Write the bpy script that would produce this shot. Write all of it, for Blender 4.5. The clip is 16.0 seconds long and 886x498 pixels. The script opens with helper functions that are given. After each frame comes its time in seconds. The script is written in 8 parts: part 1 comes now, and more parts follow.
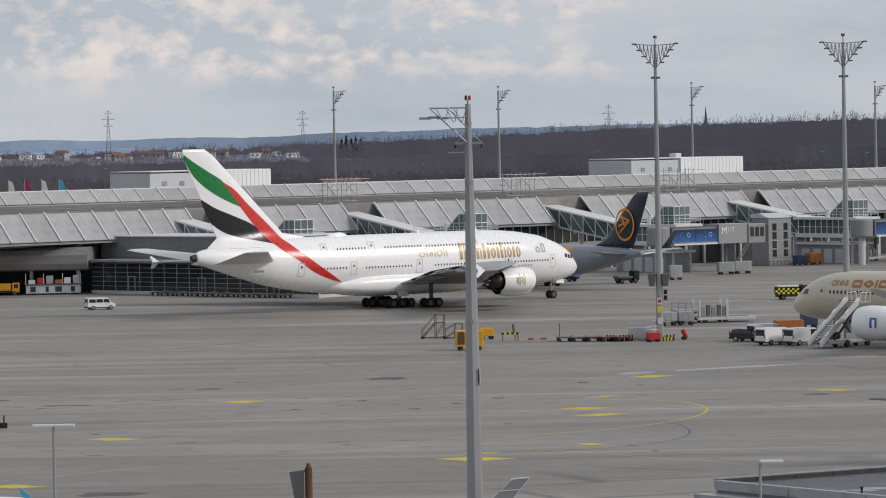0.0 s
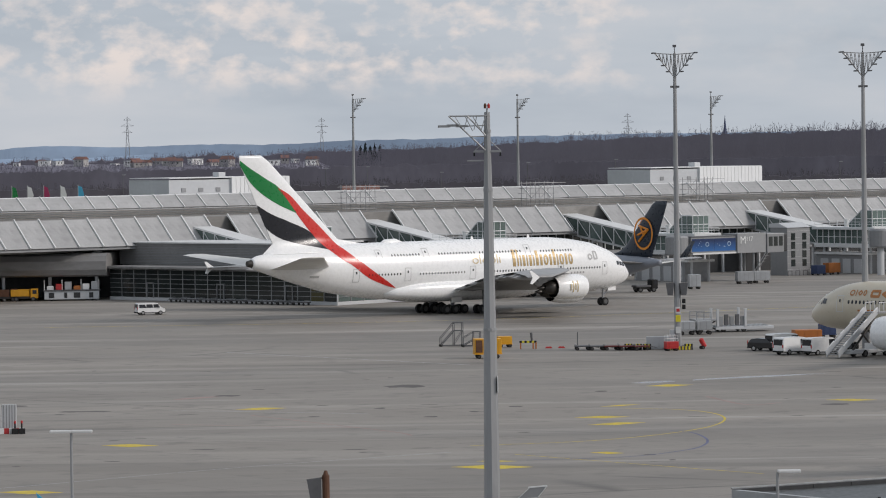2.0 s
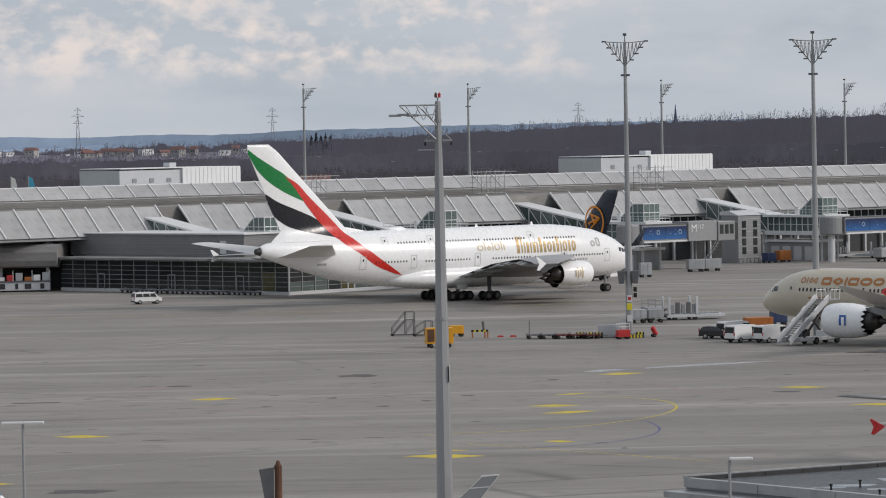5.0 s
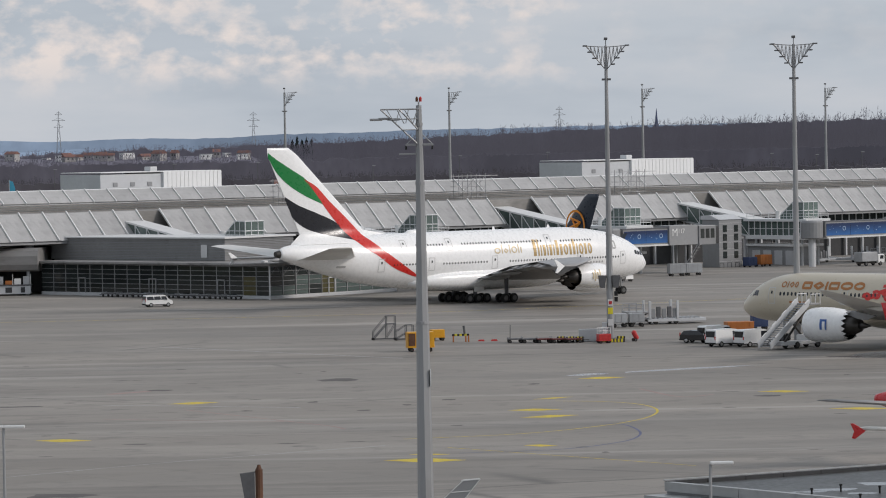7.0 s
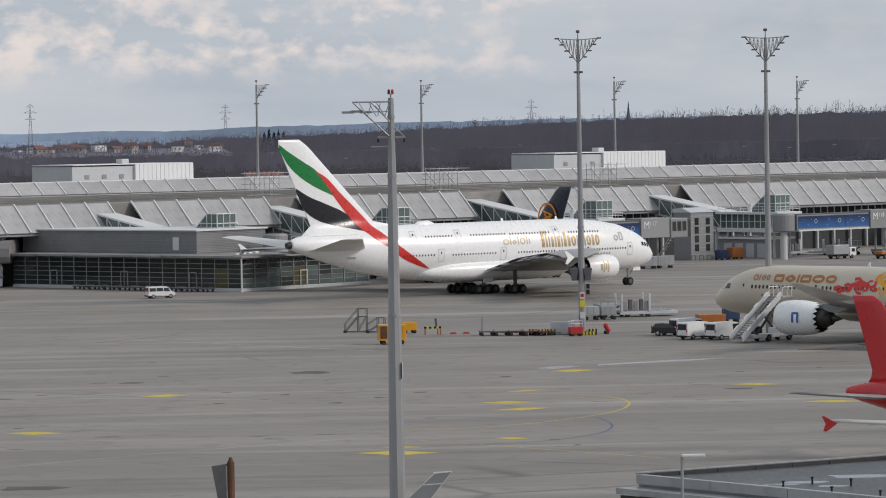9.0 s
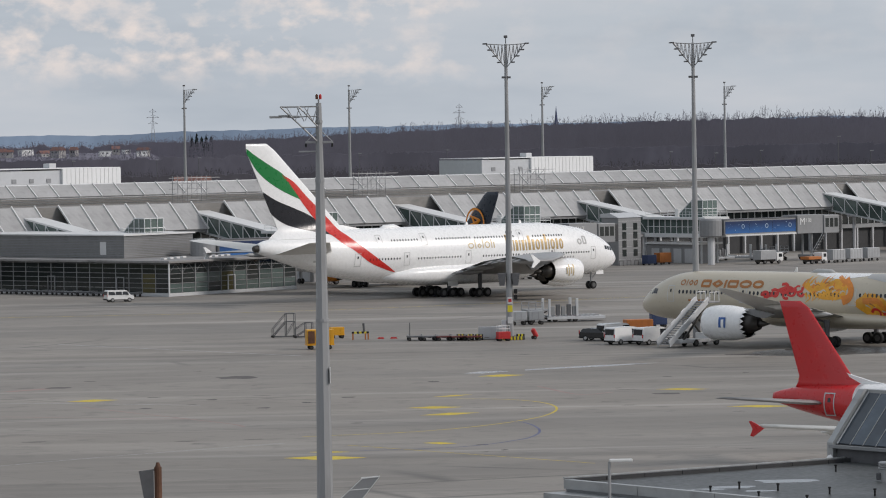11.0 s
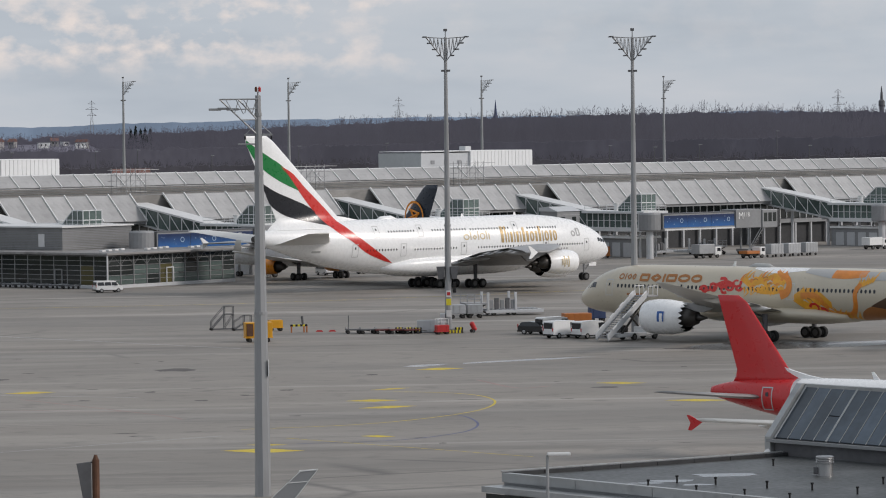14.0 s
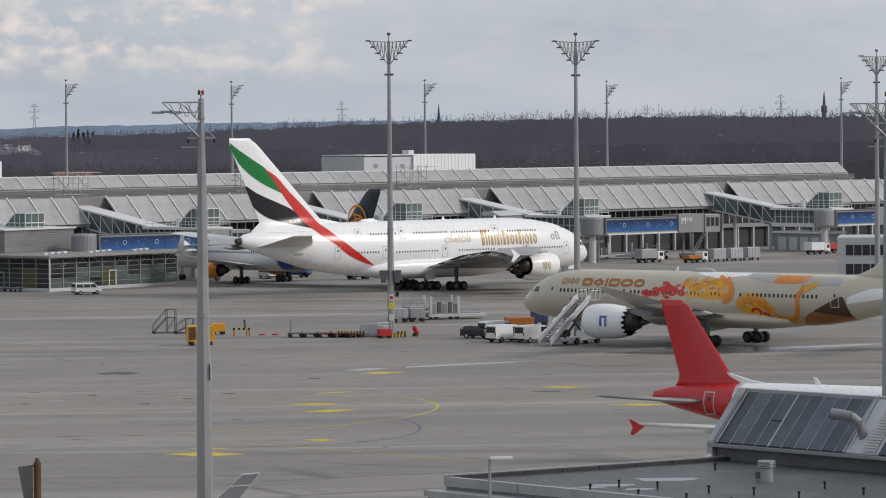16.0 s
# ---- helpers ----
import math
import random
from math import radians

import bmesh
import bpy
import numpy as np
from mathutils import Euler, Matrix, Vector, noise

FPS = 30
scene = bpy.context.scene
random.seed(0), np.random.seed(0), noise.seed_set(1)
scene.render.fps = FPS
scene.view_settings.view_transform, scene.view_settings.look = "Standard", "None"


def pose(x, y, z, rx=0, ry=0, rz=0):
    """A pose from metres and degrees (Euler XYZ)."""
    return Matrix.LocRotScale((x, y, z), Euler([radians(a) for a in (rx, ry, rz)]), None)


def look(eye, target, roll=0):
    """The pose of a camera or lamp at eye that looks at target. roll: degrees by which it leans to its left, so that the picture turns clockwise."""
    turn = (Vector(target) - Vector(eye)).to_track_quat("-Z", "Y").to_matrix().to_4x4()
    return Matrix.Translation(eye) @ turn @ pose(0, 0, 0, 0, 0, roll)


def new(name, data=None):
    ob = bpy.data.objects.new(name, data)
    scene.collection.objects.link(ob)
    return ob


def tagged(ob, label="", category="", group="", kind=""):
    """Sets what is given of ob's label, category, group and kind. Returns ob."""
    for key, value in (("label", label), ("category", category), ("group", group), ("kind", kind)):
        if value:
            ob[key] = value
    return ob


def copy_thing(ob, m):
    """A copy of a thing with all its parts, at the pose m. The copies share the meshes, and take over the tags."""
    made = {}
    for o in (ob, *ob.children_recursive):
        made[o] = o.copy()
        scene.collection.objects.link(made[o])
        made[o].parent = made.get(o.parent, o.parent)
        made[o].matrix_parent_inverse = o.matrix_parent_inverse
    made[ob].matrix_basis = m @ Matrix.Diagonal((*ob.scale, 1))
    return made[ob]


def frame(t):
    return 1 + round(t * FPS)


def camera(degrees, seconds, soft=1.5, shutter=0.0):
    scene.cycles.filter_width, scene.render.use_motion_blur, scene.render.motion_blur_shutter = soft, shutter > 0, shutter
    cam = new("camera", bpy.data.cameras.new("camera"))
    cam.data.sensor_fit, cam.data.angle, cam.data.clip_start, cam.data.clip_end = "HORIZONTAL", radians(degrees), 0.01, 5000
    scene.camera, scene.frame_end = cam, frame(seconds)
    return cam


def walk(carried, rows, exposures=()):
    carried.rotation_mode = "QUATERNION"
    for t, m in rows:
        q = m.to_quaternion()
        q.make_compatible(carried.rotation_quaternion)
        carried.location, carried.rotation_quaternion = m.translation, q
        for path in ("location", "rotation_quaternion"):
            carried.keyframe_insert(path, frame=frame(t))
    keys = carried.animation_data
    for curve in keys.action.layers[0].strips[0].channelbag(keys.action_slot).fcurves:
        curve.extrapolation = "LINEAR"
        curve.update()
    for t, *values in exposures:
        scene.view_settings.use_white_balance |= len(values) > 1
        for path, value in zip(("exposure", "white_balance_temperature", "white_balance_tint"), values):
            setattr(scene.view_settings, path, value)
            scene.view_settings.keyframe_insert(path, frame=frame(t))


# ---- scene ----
EYE = Vector((0, 0, 24.9))
cam = camera(13.76, 16.0, soft=1.05)

# seconds, heading (clockwise from +Y), tilt, roll in degrees: the camera stands on a high terrace and pans
PATH = [
    (0.0, 0.000, -1.705, -1.105),
    (0.5, -0.052, -1.723, -1.077),
    (1.0, -0.021, -1.790, -1.082),
    (1.5, -0.161, -1.656, -0.933),
    (2.0, -0.286, -1.576, -0.827),
    (2.5, -0.100, -1.654, -0.828),
    (3.0, -0.124, -1.676, -0.873),
    (3.5, -0.007, -1.728, -0.849),
    (4.0, 0.132, -1.780, -0.964),
    (6.5, 0.782, -1.699, -1.028),
    (7.0, 0.769, -1.697, -1.038),
    (7.5, 0.755, -1.695, -1.014),
    (8.0, 0.702, -1.659, -0.988),
    (8.5, 0.865, -1.726, -1.001),
    (9.0, 1.205, -1.819, -0.991),
    (11.5, 2.473, -1.744, -0.829),
    (12.0, 2.557, -1.728, -0.746),
    (12.5, 2.648, -1.701, -0.741),
    (13.0, 2.749, -1.723, -0.661),
    (13.5, 2.930, -1.764, -0.657),
    (14.0, 3.286, -1.879, -0.678),
    (14.5, 3.341, -1.891, -0.606),
    (15.0, 3.629, -1.885, -0.563),
    (15.5, 3.975, -1.864, -0.510),
    (16.0, 4.179, -1.827, -0.486),
]


def heading(az, el=0.0):
    a, e = radians(az), radians(el)
    return Vector((math.sin(a) * math.cos(e), math.cos(a) * math.cos(e), math.sin(e)))


walk(cam, [(t, look(EYE, EYE + 100 * heading(a, p), r)) for t, a, p, r in PATH], exposures=((0.0, 0.0, 6500, 14), (16.0, 0.0, 6500, 14)))

# ---- light: a bright, mostly overcast winter sky with a weak veiled sun high to one side ----
SUN_AZ, SUN_EL = 104.0, 31.0
world = bpy.data.worlds.new("sky")
scene.world = world
world.use_nodes = True
wn, wl = world.node_tree.nodes, world.node_tree.links
wn.clear()
w_out = wn.new("ShaderNodeOutputWorld")
w_bg = wn.new("ShaderNodeBackground")
w_sky = wn.new("ShaderNodeTexSky")
w_sky.sky_type, w_sky.sun_disc = "NISHITA", False
w_sky.sun_elevation, w_sky.sun_rotation = radians(SUN_EL), radians(SUN_AZ)
w_sky.air_density, w_sky.dust_density = 1.0, 1.5
w_co = wn.new("ShaderNodeTexCoord")


def w_math(op, a, b=None):
    n = wn.new("ShaderNodeMath")
    n.operation = op
    for i, v in enumerate((a, b)):
        if v is None:
            continue
        if isinstance(v, (int, float)):
            n.inputs[i].default_value = v
        else:
            wl.new(v, n.inputs[i])
    return n.outputs[0]


def w_noise(scale, sx, sy, sz, detail, ox=0.0):
    m = wn.new("ShaderNodeMapping")
    m.inputs["Scale"].default_value = (sx, sy, sz)
    m.inputs["Location"].default_value = (ox, 0, 0)
    wl.new(w_co.outputs["Generated"], m.inputs["Vector"])
    n = wn.new("ShaderNodeTexNoise")
    n.inputs["Scale"].default_value, n.inputs["Detail"].default_value = scale, detail
    n.inputs["Roughness"].default_value = 0.55
    wl.new(m.outputs[0], n.inputs["Vector"])
    return n.outputs["Fac"]


def w_ramp(fac, stops):
    n = wn.new("ShaderNodeValToRGB")
    while len(n.color_ramp.elements) < len(stops):
        n.color_ramp.elements.new(0.5)
    for e, (p, c) in zip(n.color_ramp.elements, stops):
        e.position, e.color = p, (*c, 1)
    wl.new(fac, n.inputs[0])
    return n.outputs[0]


def w_mix(fac, a, b, kind="MIX"):
    n = wn.new("ShaderNodeMixRGB")
    n.blend_type = kind
    for i, v in enumerate((fac, a, b)):
        if isinstance(v, (int, float)):
            n.inputs[i].default_value = v
        elif isinstance(v, tuple):
            n.inputs[i].default_value = (*v, 1)
        else:
            wl.new(v, n.inputs[i])
    return n.outputs[0]


w_dim = w_mix(1.0, w_sky.outputs[0], (0.08, 0.08, 0.08), "MULTIPLY")
# a grey-blue veil, cumulus tops and darker bases, long flat bands near the horizon
w_veil = w_ramp(w_noise(1.0, 7, 7, 34, 5), [(0.3, (0.41, 0.475, 0.535)), (0.5, (0.51, 0.57, 0.62)), (0.7, (0.60, 0.635, 0.665))])
w_base = w_mix(0.9, w_dim, w_veil)
w_band = w_noise(1.0, 11, 11, 50, 8, 3.3)
w_sep = wn.new("ShaderNodeSeparateXYZ")
wl.new(w_co.outputs["Generated"], w_sep.inputs[0])
w_low = w_ramp(w_sep.outputs["Z"], [(0.012, (0, 0, 0)), (0.022, (1, 1, 1)), (0.038, (1, 1, 1)), (0.048, (0.25, 0.25, 0.25))])
w_puff = w_ramp(w_noise(1.0, 78, 78, 125, 5, 1.7), [(0.46, (0, 0, 0)), (0.64, (0.9, 0.9, 0.9))])
w_part = w_ramp(w_math("ADD", w_sep.outputs["X"], 0.2), [(0.05, (0.3, 0.3, 0.3)), (0.10, (1, 1, 1)), (0.23, (1, 1, 1)), (0.27, (0.12, 0.12, 0.12))])
w_mask = w_mix(1.0, w_mix(1.0, w_puff, w_low, "MULTIPLY"), w_mix(1.0, w_part, w_ramp(w_band, [(0.32, (0.25, 0.25, 0.25)), (0.46, (1, 1, 1))]), "MULTIPLY"), "MULTIPLY")
w_col = w_mix(w_mask, w_base, (0.78, 0.715, 0.66))
wl.new(w_col, w_bg.inputs["Color"])
w_bg.inputs["Strength"].default_value = 1.0
wl.new(w_bg.outputs[0], w_out.inputs[0])

sun = new("sun", bpy.data.lights.new("sun", "SUN"))
sun.data.energy, sun.data.angle, sun.data.color = 1.9, radians(14), (1.0, 0.95, 0.88)
sun.matrix_world = look(100 * heading(SUN_AZ, SUN_EL), (0, 0, 0))
scene.view_settings.exposure = 0.0


# ---- materials ----
def mat(name, col, rough=0.6, metal=0.0, var=0.12, scale=0.5, fine=6.0, bump=0.0, stretch=(1, 1, 1), rand=0.0, coat=0.0, dirt=None, spec=0.5):
    """A plain surface with variation at two scales, per-piece tone and, if wanted, dirt of a second colour and fine relief."""
    m = bpy.data.materials.new(name)
    m.use_nodes = True
    n, l = m.node_tree.nodes, m.node_tree.links
    b = n["Principled BSDF"]
    b.inputs["Roughness"].default_value, b.inputs["Metallic"].default_value = rough, metal
    b.inputs["Coat Weight"].default_value = coat
    b.inputs["Specular IOR Level"].default_value = spec
    co = n.new("ShaderNodeTexCoord")
    mp = n.new("ShaderNodeMapping")
    mp.inputs["Scale"].default_value = stretch
    l.new(co.outputs["Object"], mp.inputs["Vector"])

    def noise_at(s, detail=4):
        t = n.new("ShaderNodeTexNoise")
        t.inputs["Scale"].default_value, t.inputs["Detail"].default_value = s, detail
        l.new(mp.outputs[0], t.inputs["Vector"])
        return t.outputs["Fac"]

    def mix(f, a, c, kind="MIX"):
        x = n.new("ShaderNodeMixRGB")
        x.blend_type = kind
        for i, v in enumerate((f, a, c)):
            if isinstance(v, (int, float)):
                x.inputs[i].default_value = v
            elif isinstance(v, tuple):
                x.inputs[i].default_value = (*v, 1)
            else:
                l.new(v, x.inputs[i])
        return x.outputs[0]

    def ramp(f, lo, hi, a=0.0, c=1.0):
        r = n.new("ShaderNodeMapRange")
        r.inputs[1].default_value, r.inputs[2].default_value, r.inputs[3].default_value, r.inputs[4].default_value = lo, hi, a, c
        l.new(f, r.inputs[0])
        return r.outputs[0]

    dark = tuple(c * (1 - var) for c in col)
    light = tuple(min(1, c * (1 + var)) for c in col)
    big, small = noise_at(scale), noise_at(fine, 6)
    c = mix(ramp(big, 0.3, 0.7), dark, light)
    c = mix(ramp(small, 0.35, 0.65, 0, 0.5), c, dark)
    if dirt:
        c = mix(ramp(noise_at(scale * 2.3, 8), 0.52, 0.72, 0, 0.7), c, dirt)
    if rand:
        o = n.new("ShaderNodeObjectInfo")
        c = mix(1.0, c, mix(o.outputs["Random"], (1 - rand,) * 3, (1 + rand,) * 3), "MULTIPLY")
    l.new(c, b.inputs["Base Color"])
    l.new(ramp(small, 0.2, 0.8, max(0.02, rough - 0.08), min(1, rough + 0.08)), b.inputs["Roughness"])
    if bump:
        bp = n.new("ShaderNodeBump")
        bp.inputs["Strength"].default_value, bp.inputs["Distance"].default_value = bump, 0.02
        l.new(small, bp.inputs["Height"])
        l.new(bp.outputs[0], b.inputs["Normal"])
    return m


def glass_mat(name, col, rough=0.05):
    m = mat(name, col, rough, 0.0, 0.25, 0.3, 2.0, rand=0.25)
    return m


M = {
    "white": mat("aircraft_white", (0.87, 0.87, 0.86), 0.28, 0, 0.03, 0.12, 2.0, coat=0.4),
    "white_dirty": mat("belly_paint", (0.66, 0.65, 0.62), 0.35, 0, 0.08, 0.2, 2.0, stretch=(0.3, 1, 1)),
    "wing_grey": mat("wing_grey", (0.30, 0.30, 0.30), 0.4, 0, 0.12, 0.3, 2.0, stretch=(1, 0.3, 1)),
    "tail_red": mat("tail_red_paint", (0.56, 0.020, 0.022), 0.3, 0, 0.06, 0.3, 2.0, coat=0.3),
    "red": mat("livery_red", (0.60, 0.030, 0.022), 0.3, 0, 0.05, 0.3, 2.0, coat=0.08),
    "green": mat("livery_green", (0.006, 0.19, 0.045), 0.3, 0, 0.05, 0.3, 2.0, coat=0.08),
    "black": mat("livery_black", (0.012, 0.013, 0.018), 0.3, 0, 0.1, 0.3, 2.0, coat=0.08),
    "gold": mat("livery_gold", (0.40, 0.28, 0.12), 0.4, 0.2, 0.06, 0.5, 3.0),
    "pale_gold": mat("livery_pale_gold", (0.55, 0.45, 0.28), 0.4, 0.1, 0.06, 0.5, 3.0),
    "beige": mat("livery_beige", (0.56, 0.50, 0.39), 0.32, 0, 0.06, 0.15, 2.0, coat=0.3),
    "bronze": mat("livery_bronze", (0.42, 0.17, 0.05), 0.4, 0.2, 0.06, 0.5, 3.0),
    "brown": mat("livery_brown", (0.09, 0.05, 0.03), 0.35, 0, 0.1, 0.4, 2.0),
    "yellow_art": mat("livery_yellow", (0.80, 0.38, 0.03), 0.35, 0, 0.2, 0.7, 3.0),
    "orange_art": mat("livery_orange", (0.72, 0.24, 0.03), 0.35, 0, 0.15, 0.7, 3.0),
    "window": mat("cabin_window", (0.03, 0.032, 0.036), 0.1, 0, 0.1, 1, 4),
    "door_line": mat("door_outline", (0.56, 0.56, 0.55), 0.5, 0, 0.05),
    "seam": mat("door_seam", (0.42, 0.42, 0.41), 0.5, 0, 0.05),
    "dark_deck": mat("dark_red_deck", (0.11, 0.02, 0.018), 0.6, 0, 0.2, 1.5, 5),
    "tyre": mat("tyre_rubber", (0.012, 0.012, 0.012), 0.85, 0, 0.2, 1, 8),
    "metal": mat("bare_metal", (0.45, 0.45, 0.45), 0.35, 0.9, 0.1, 0.6, 4),
    "dark_metal": mat("exhaust_metal", (0.08, 0.075, 0.07), 0.4, 0.8, 0.2, 0.8, 4),
    "navy": mat("livery_navy", (0.018, 0.025, 0.038), 0.3, 0, 0.1, 0.3, 2),
    "orange": mat("livery_bright_orange", (0.78, 0.27, 0.02), 0.3, 0, 0.05, 0.4, 2),
    "galv": mat("galvanised_steel", (0.33, 0.335, 0.34), 0.5, 0.35, 0.12, 0.25, 3.0, stretch=(1, 1, 0.25), dirt=(0.22, 0.22, 0.22)),
    "galv_dark": mat("weathered_steel", (0.12, 0.12, 0.125), 0.6, 0.3, 0.2, 0.4, 3.0),
    "roof_panel": mat("roof_panel", (0.405, 0.40, 0.395), 0.5, 0.1, 0.14, 0.35, 3.0, rand=0.10, bump=0.3, dirt=(0.31, 0.305, 0.30)),
    "gravel": mat("gutter_gravel", (0.26, 0.25, 0.235), 0.9, 0, 0.25, 0.25, 2.5, stretch=(0.3, 1, 1), dirt=(0.16, 0.155, 0.15)),
    "fascia_brown": mat("weathered_fascia", (0.27, 0.262, 0.255), 0.6, 0.1, 0.2, 0.2, 2.0, stretch=(0.3, 1, 1), dirt=(0.13, 0.125, 0.12)),
    "ochre": mat("ochre_panel", (0.075, 0.064, 0.014), 0.5, 0, 0.2, 0.5, 2.0),
    "rib": mat("white_rib", (0.66, 0.66, 0.65), 0.45, 0, 0.06, 0.5, 3),
    "clad": mat("grey_cladding", (0.27, 0.275, 0.28), 0.5, 0.2, 0.12, 0.12, 1.5, rand=0.08),
    "clad_light": mat("light_cladding", (0.52, 0.53, 0.54), 0.5, 0.1, 0.08, 0.12, 1.5, rand=0.06),
    "clad_white": mat("white_cladding", (0.74, 0.74, 0.73), 0.5, 0, 0.06, 0.1, 1.5),
    # near-black: shade of openings put into the colour; also plain dark parts
    "dark": mat("dark_and_recess_shade", (0.035, 0.036, 0.038), 0.6, 0, 0.3, 0.15, 1.5),
    "rim": mat("wheel_rim", (0.10, 0.10, 0.10), 0.5, 0.5, 0.2, 1, 5),
    "glass": glass_mat("facade_glass", (0.028, 0.034, 0.033)),
    "glass_green": glass_mat("green_glass", (0.105, 0.14, 0.13), 0.08),
    "steel_white": mat("white_steel", (0.66, 0.67, 0.67), 0.45, 0, 0.06, 0.4, 3),
    "banner_light": mat("banner_white", (0.35, 0.45, 0.55), 0.4, 0, 0.05),
    "yellow": mat("machine_yellow", (0.68, 0.33, 0.012), 0.45, 0, 0.12, 0.9, 4),
    "orange_paint": mat("machine_orange", (0.42, 0.14, 0.03), 0.5, 0, 0.12, 0.9, 4),
    "hi_yellow": mat("warning_yellow", (0.70, 0.60, 0.03), 0.5, 0, 0.1, 0.9, 4),
    "vehicle_white": mat("van_white", (0.74, 0.74, 0.73), 0.3, 0, 0.04, 0.6, 3, coat=0.4),
    "vehicle_black": mat("car_black", (0.014, 0.014, 0.016), 0.2, 0, 0.1, 0.6, 3, coat=0.5),
    "vehicle_red": mat("cart_red", (0.48, 0.03, 0.03), 0.4, 0, 0.1, 0.8, 3),
    "vehicle_blue": mat("vehicle_blue", (0.03, 0.11, 0.36), 0.4, 0, 0.1, 0.8, 3),
    "blue_dark": mat("crate_blue", (0.03, 0.05, 0.12), 0.5, 0, 0.1, 0.8, 3),
    "alu": mat("container_aluminium", (0.42, 0.43, 0.44), 0.45, 0.4, 0.12, 0.8, 4, rand=0.15),
    "rust": mat("rusty_steel", (0.12, 0.055, 0.03), 0.7, 0.2, 0.25, 2.0, 8),
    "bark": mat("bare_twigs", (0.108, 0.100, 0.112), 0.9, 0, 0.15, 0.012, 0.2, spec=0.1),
    # far wood: paler and bluer, distance haze put into the colour
    "bark_haze": mat("hazed_twigs", (0.182, 0.174, 0.212), 0.9, 0, 0.15, 0.012, 0.2, spec=0.1),
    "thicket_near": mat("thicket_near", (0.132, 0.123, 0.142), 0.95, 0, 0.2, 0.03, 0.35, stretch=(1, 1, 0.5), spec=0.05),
    # paler than the near thicket, with distance haze in its colour
    "thicket_haze": mat("thicket_haze", (0.172, 0.163, 0.200), 0.95, 0, 0.2, 0.03, 0.35, stretch=(1, 1, 0.5), spec=0.05),
    "conifer": mat("conifer", (0.035, 0.045, 0.045), 0.9, 0, 0.3, 0.05, 0.5, spec=0.1),
    # distance haze is put into this pale blue base colour
    "hill": mat("hazed_hill", (0.27, 0.345, 0.455), 1.0, 0, 0.25, 0.004, 0.03, spec=0.0),
    "house_wall": mat("house_render", (0.36, 0.35, 0.34), 0.8, 0, 0.1, 0.2, 1, rand=0.2),
    "house_roof": mat("tile_roof", (0.17, 0.085, 0.07), 0.8, 0, 0.2, 0.2, 1, rand=0.3),
    "roof_felt": mat("roof_felt", (0.058, 0.062, 0.061), 0.45, 0, 0.3, 0.12, 3.0, bump=0.2, dirt=(0.125, 0.13, 0.13)),
    "parapet": mat("parapet_metal", (0.40, 0.41, 0.41), 0.4, 0.4, 0.12, 0.4, 2.5, stretch=(0.4, 1, 1), dirt=(0.25, 0.25, 0.25)),
    "puddle": mat("standing_water", (0.05, 0.052, 0.052), 0.06, 0, 0.2, 0.8, 3),
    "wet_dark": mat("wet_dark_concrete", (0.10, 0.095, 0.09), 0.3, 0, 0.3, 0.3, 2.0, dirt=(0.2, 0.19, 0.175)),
    "flag_cyan": mat("flag_cyan", (0.06, 0.36, 0.55), 0.7, 0, 0.1, 0.5, 3),
    "flag_plum": mat("flag_plum", (0.33, 0.03, 0.10), 0.7, 0, 0.1, 0.5, 3),
    "solar": mat("skylight_glass", (0.07, 0.092, 0.115), 0.1, 0, 0.3, 0.4, 2.0, rand=0.3),
    "line_yellow": mat("yellow_marking", (0.62, 0.47, 0.03), 0.7, 0, 0.2, 0.9, 3, dirt=(0.30, 0.27, 0.16)),
    "line_white": mat("white_marking", (0.42, 0.43, 0.44), 0.6, 0, 0.2, 0.3, 3, dirt=(0.27, 0.27, 0.27)),
    "line_red": mat("red_marking", (0.32, 0.21, 0.19), 0.7, 0, 0.2, 0.3, 3, dirt=(0.29, 0.24, 0.225)),
    "line_blue": mat("blue_marking", (0.11, 0.12, 0.22), 0.7, 0, 0.2, 0.3, 3),
    "patch": mat("tar_patch", (0.10, 0.09, 0.085), 0.8, 0, 0.2, 0.4, 3),
    "wet": mat("wet_concrete", (0.27, 0.265, 0.26), 0.22, 0, 0.1, 0.4, 3),
}


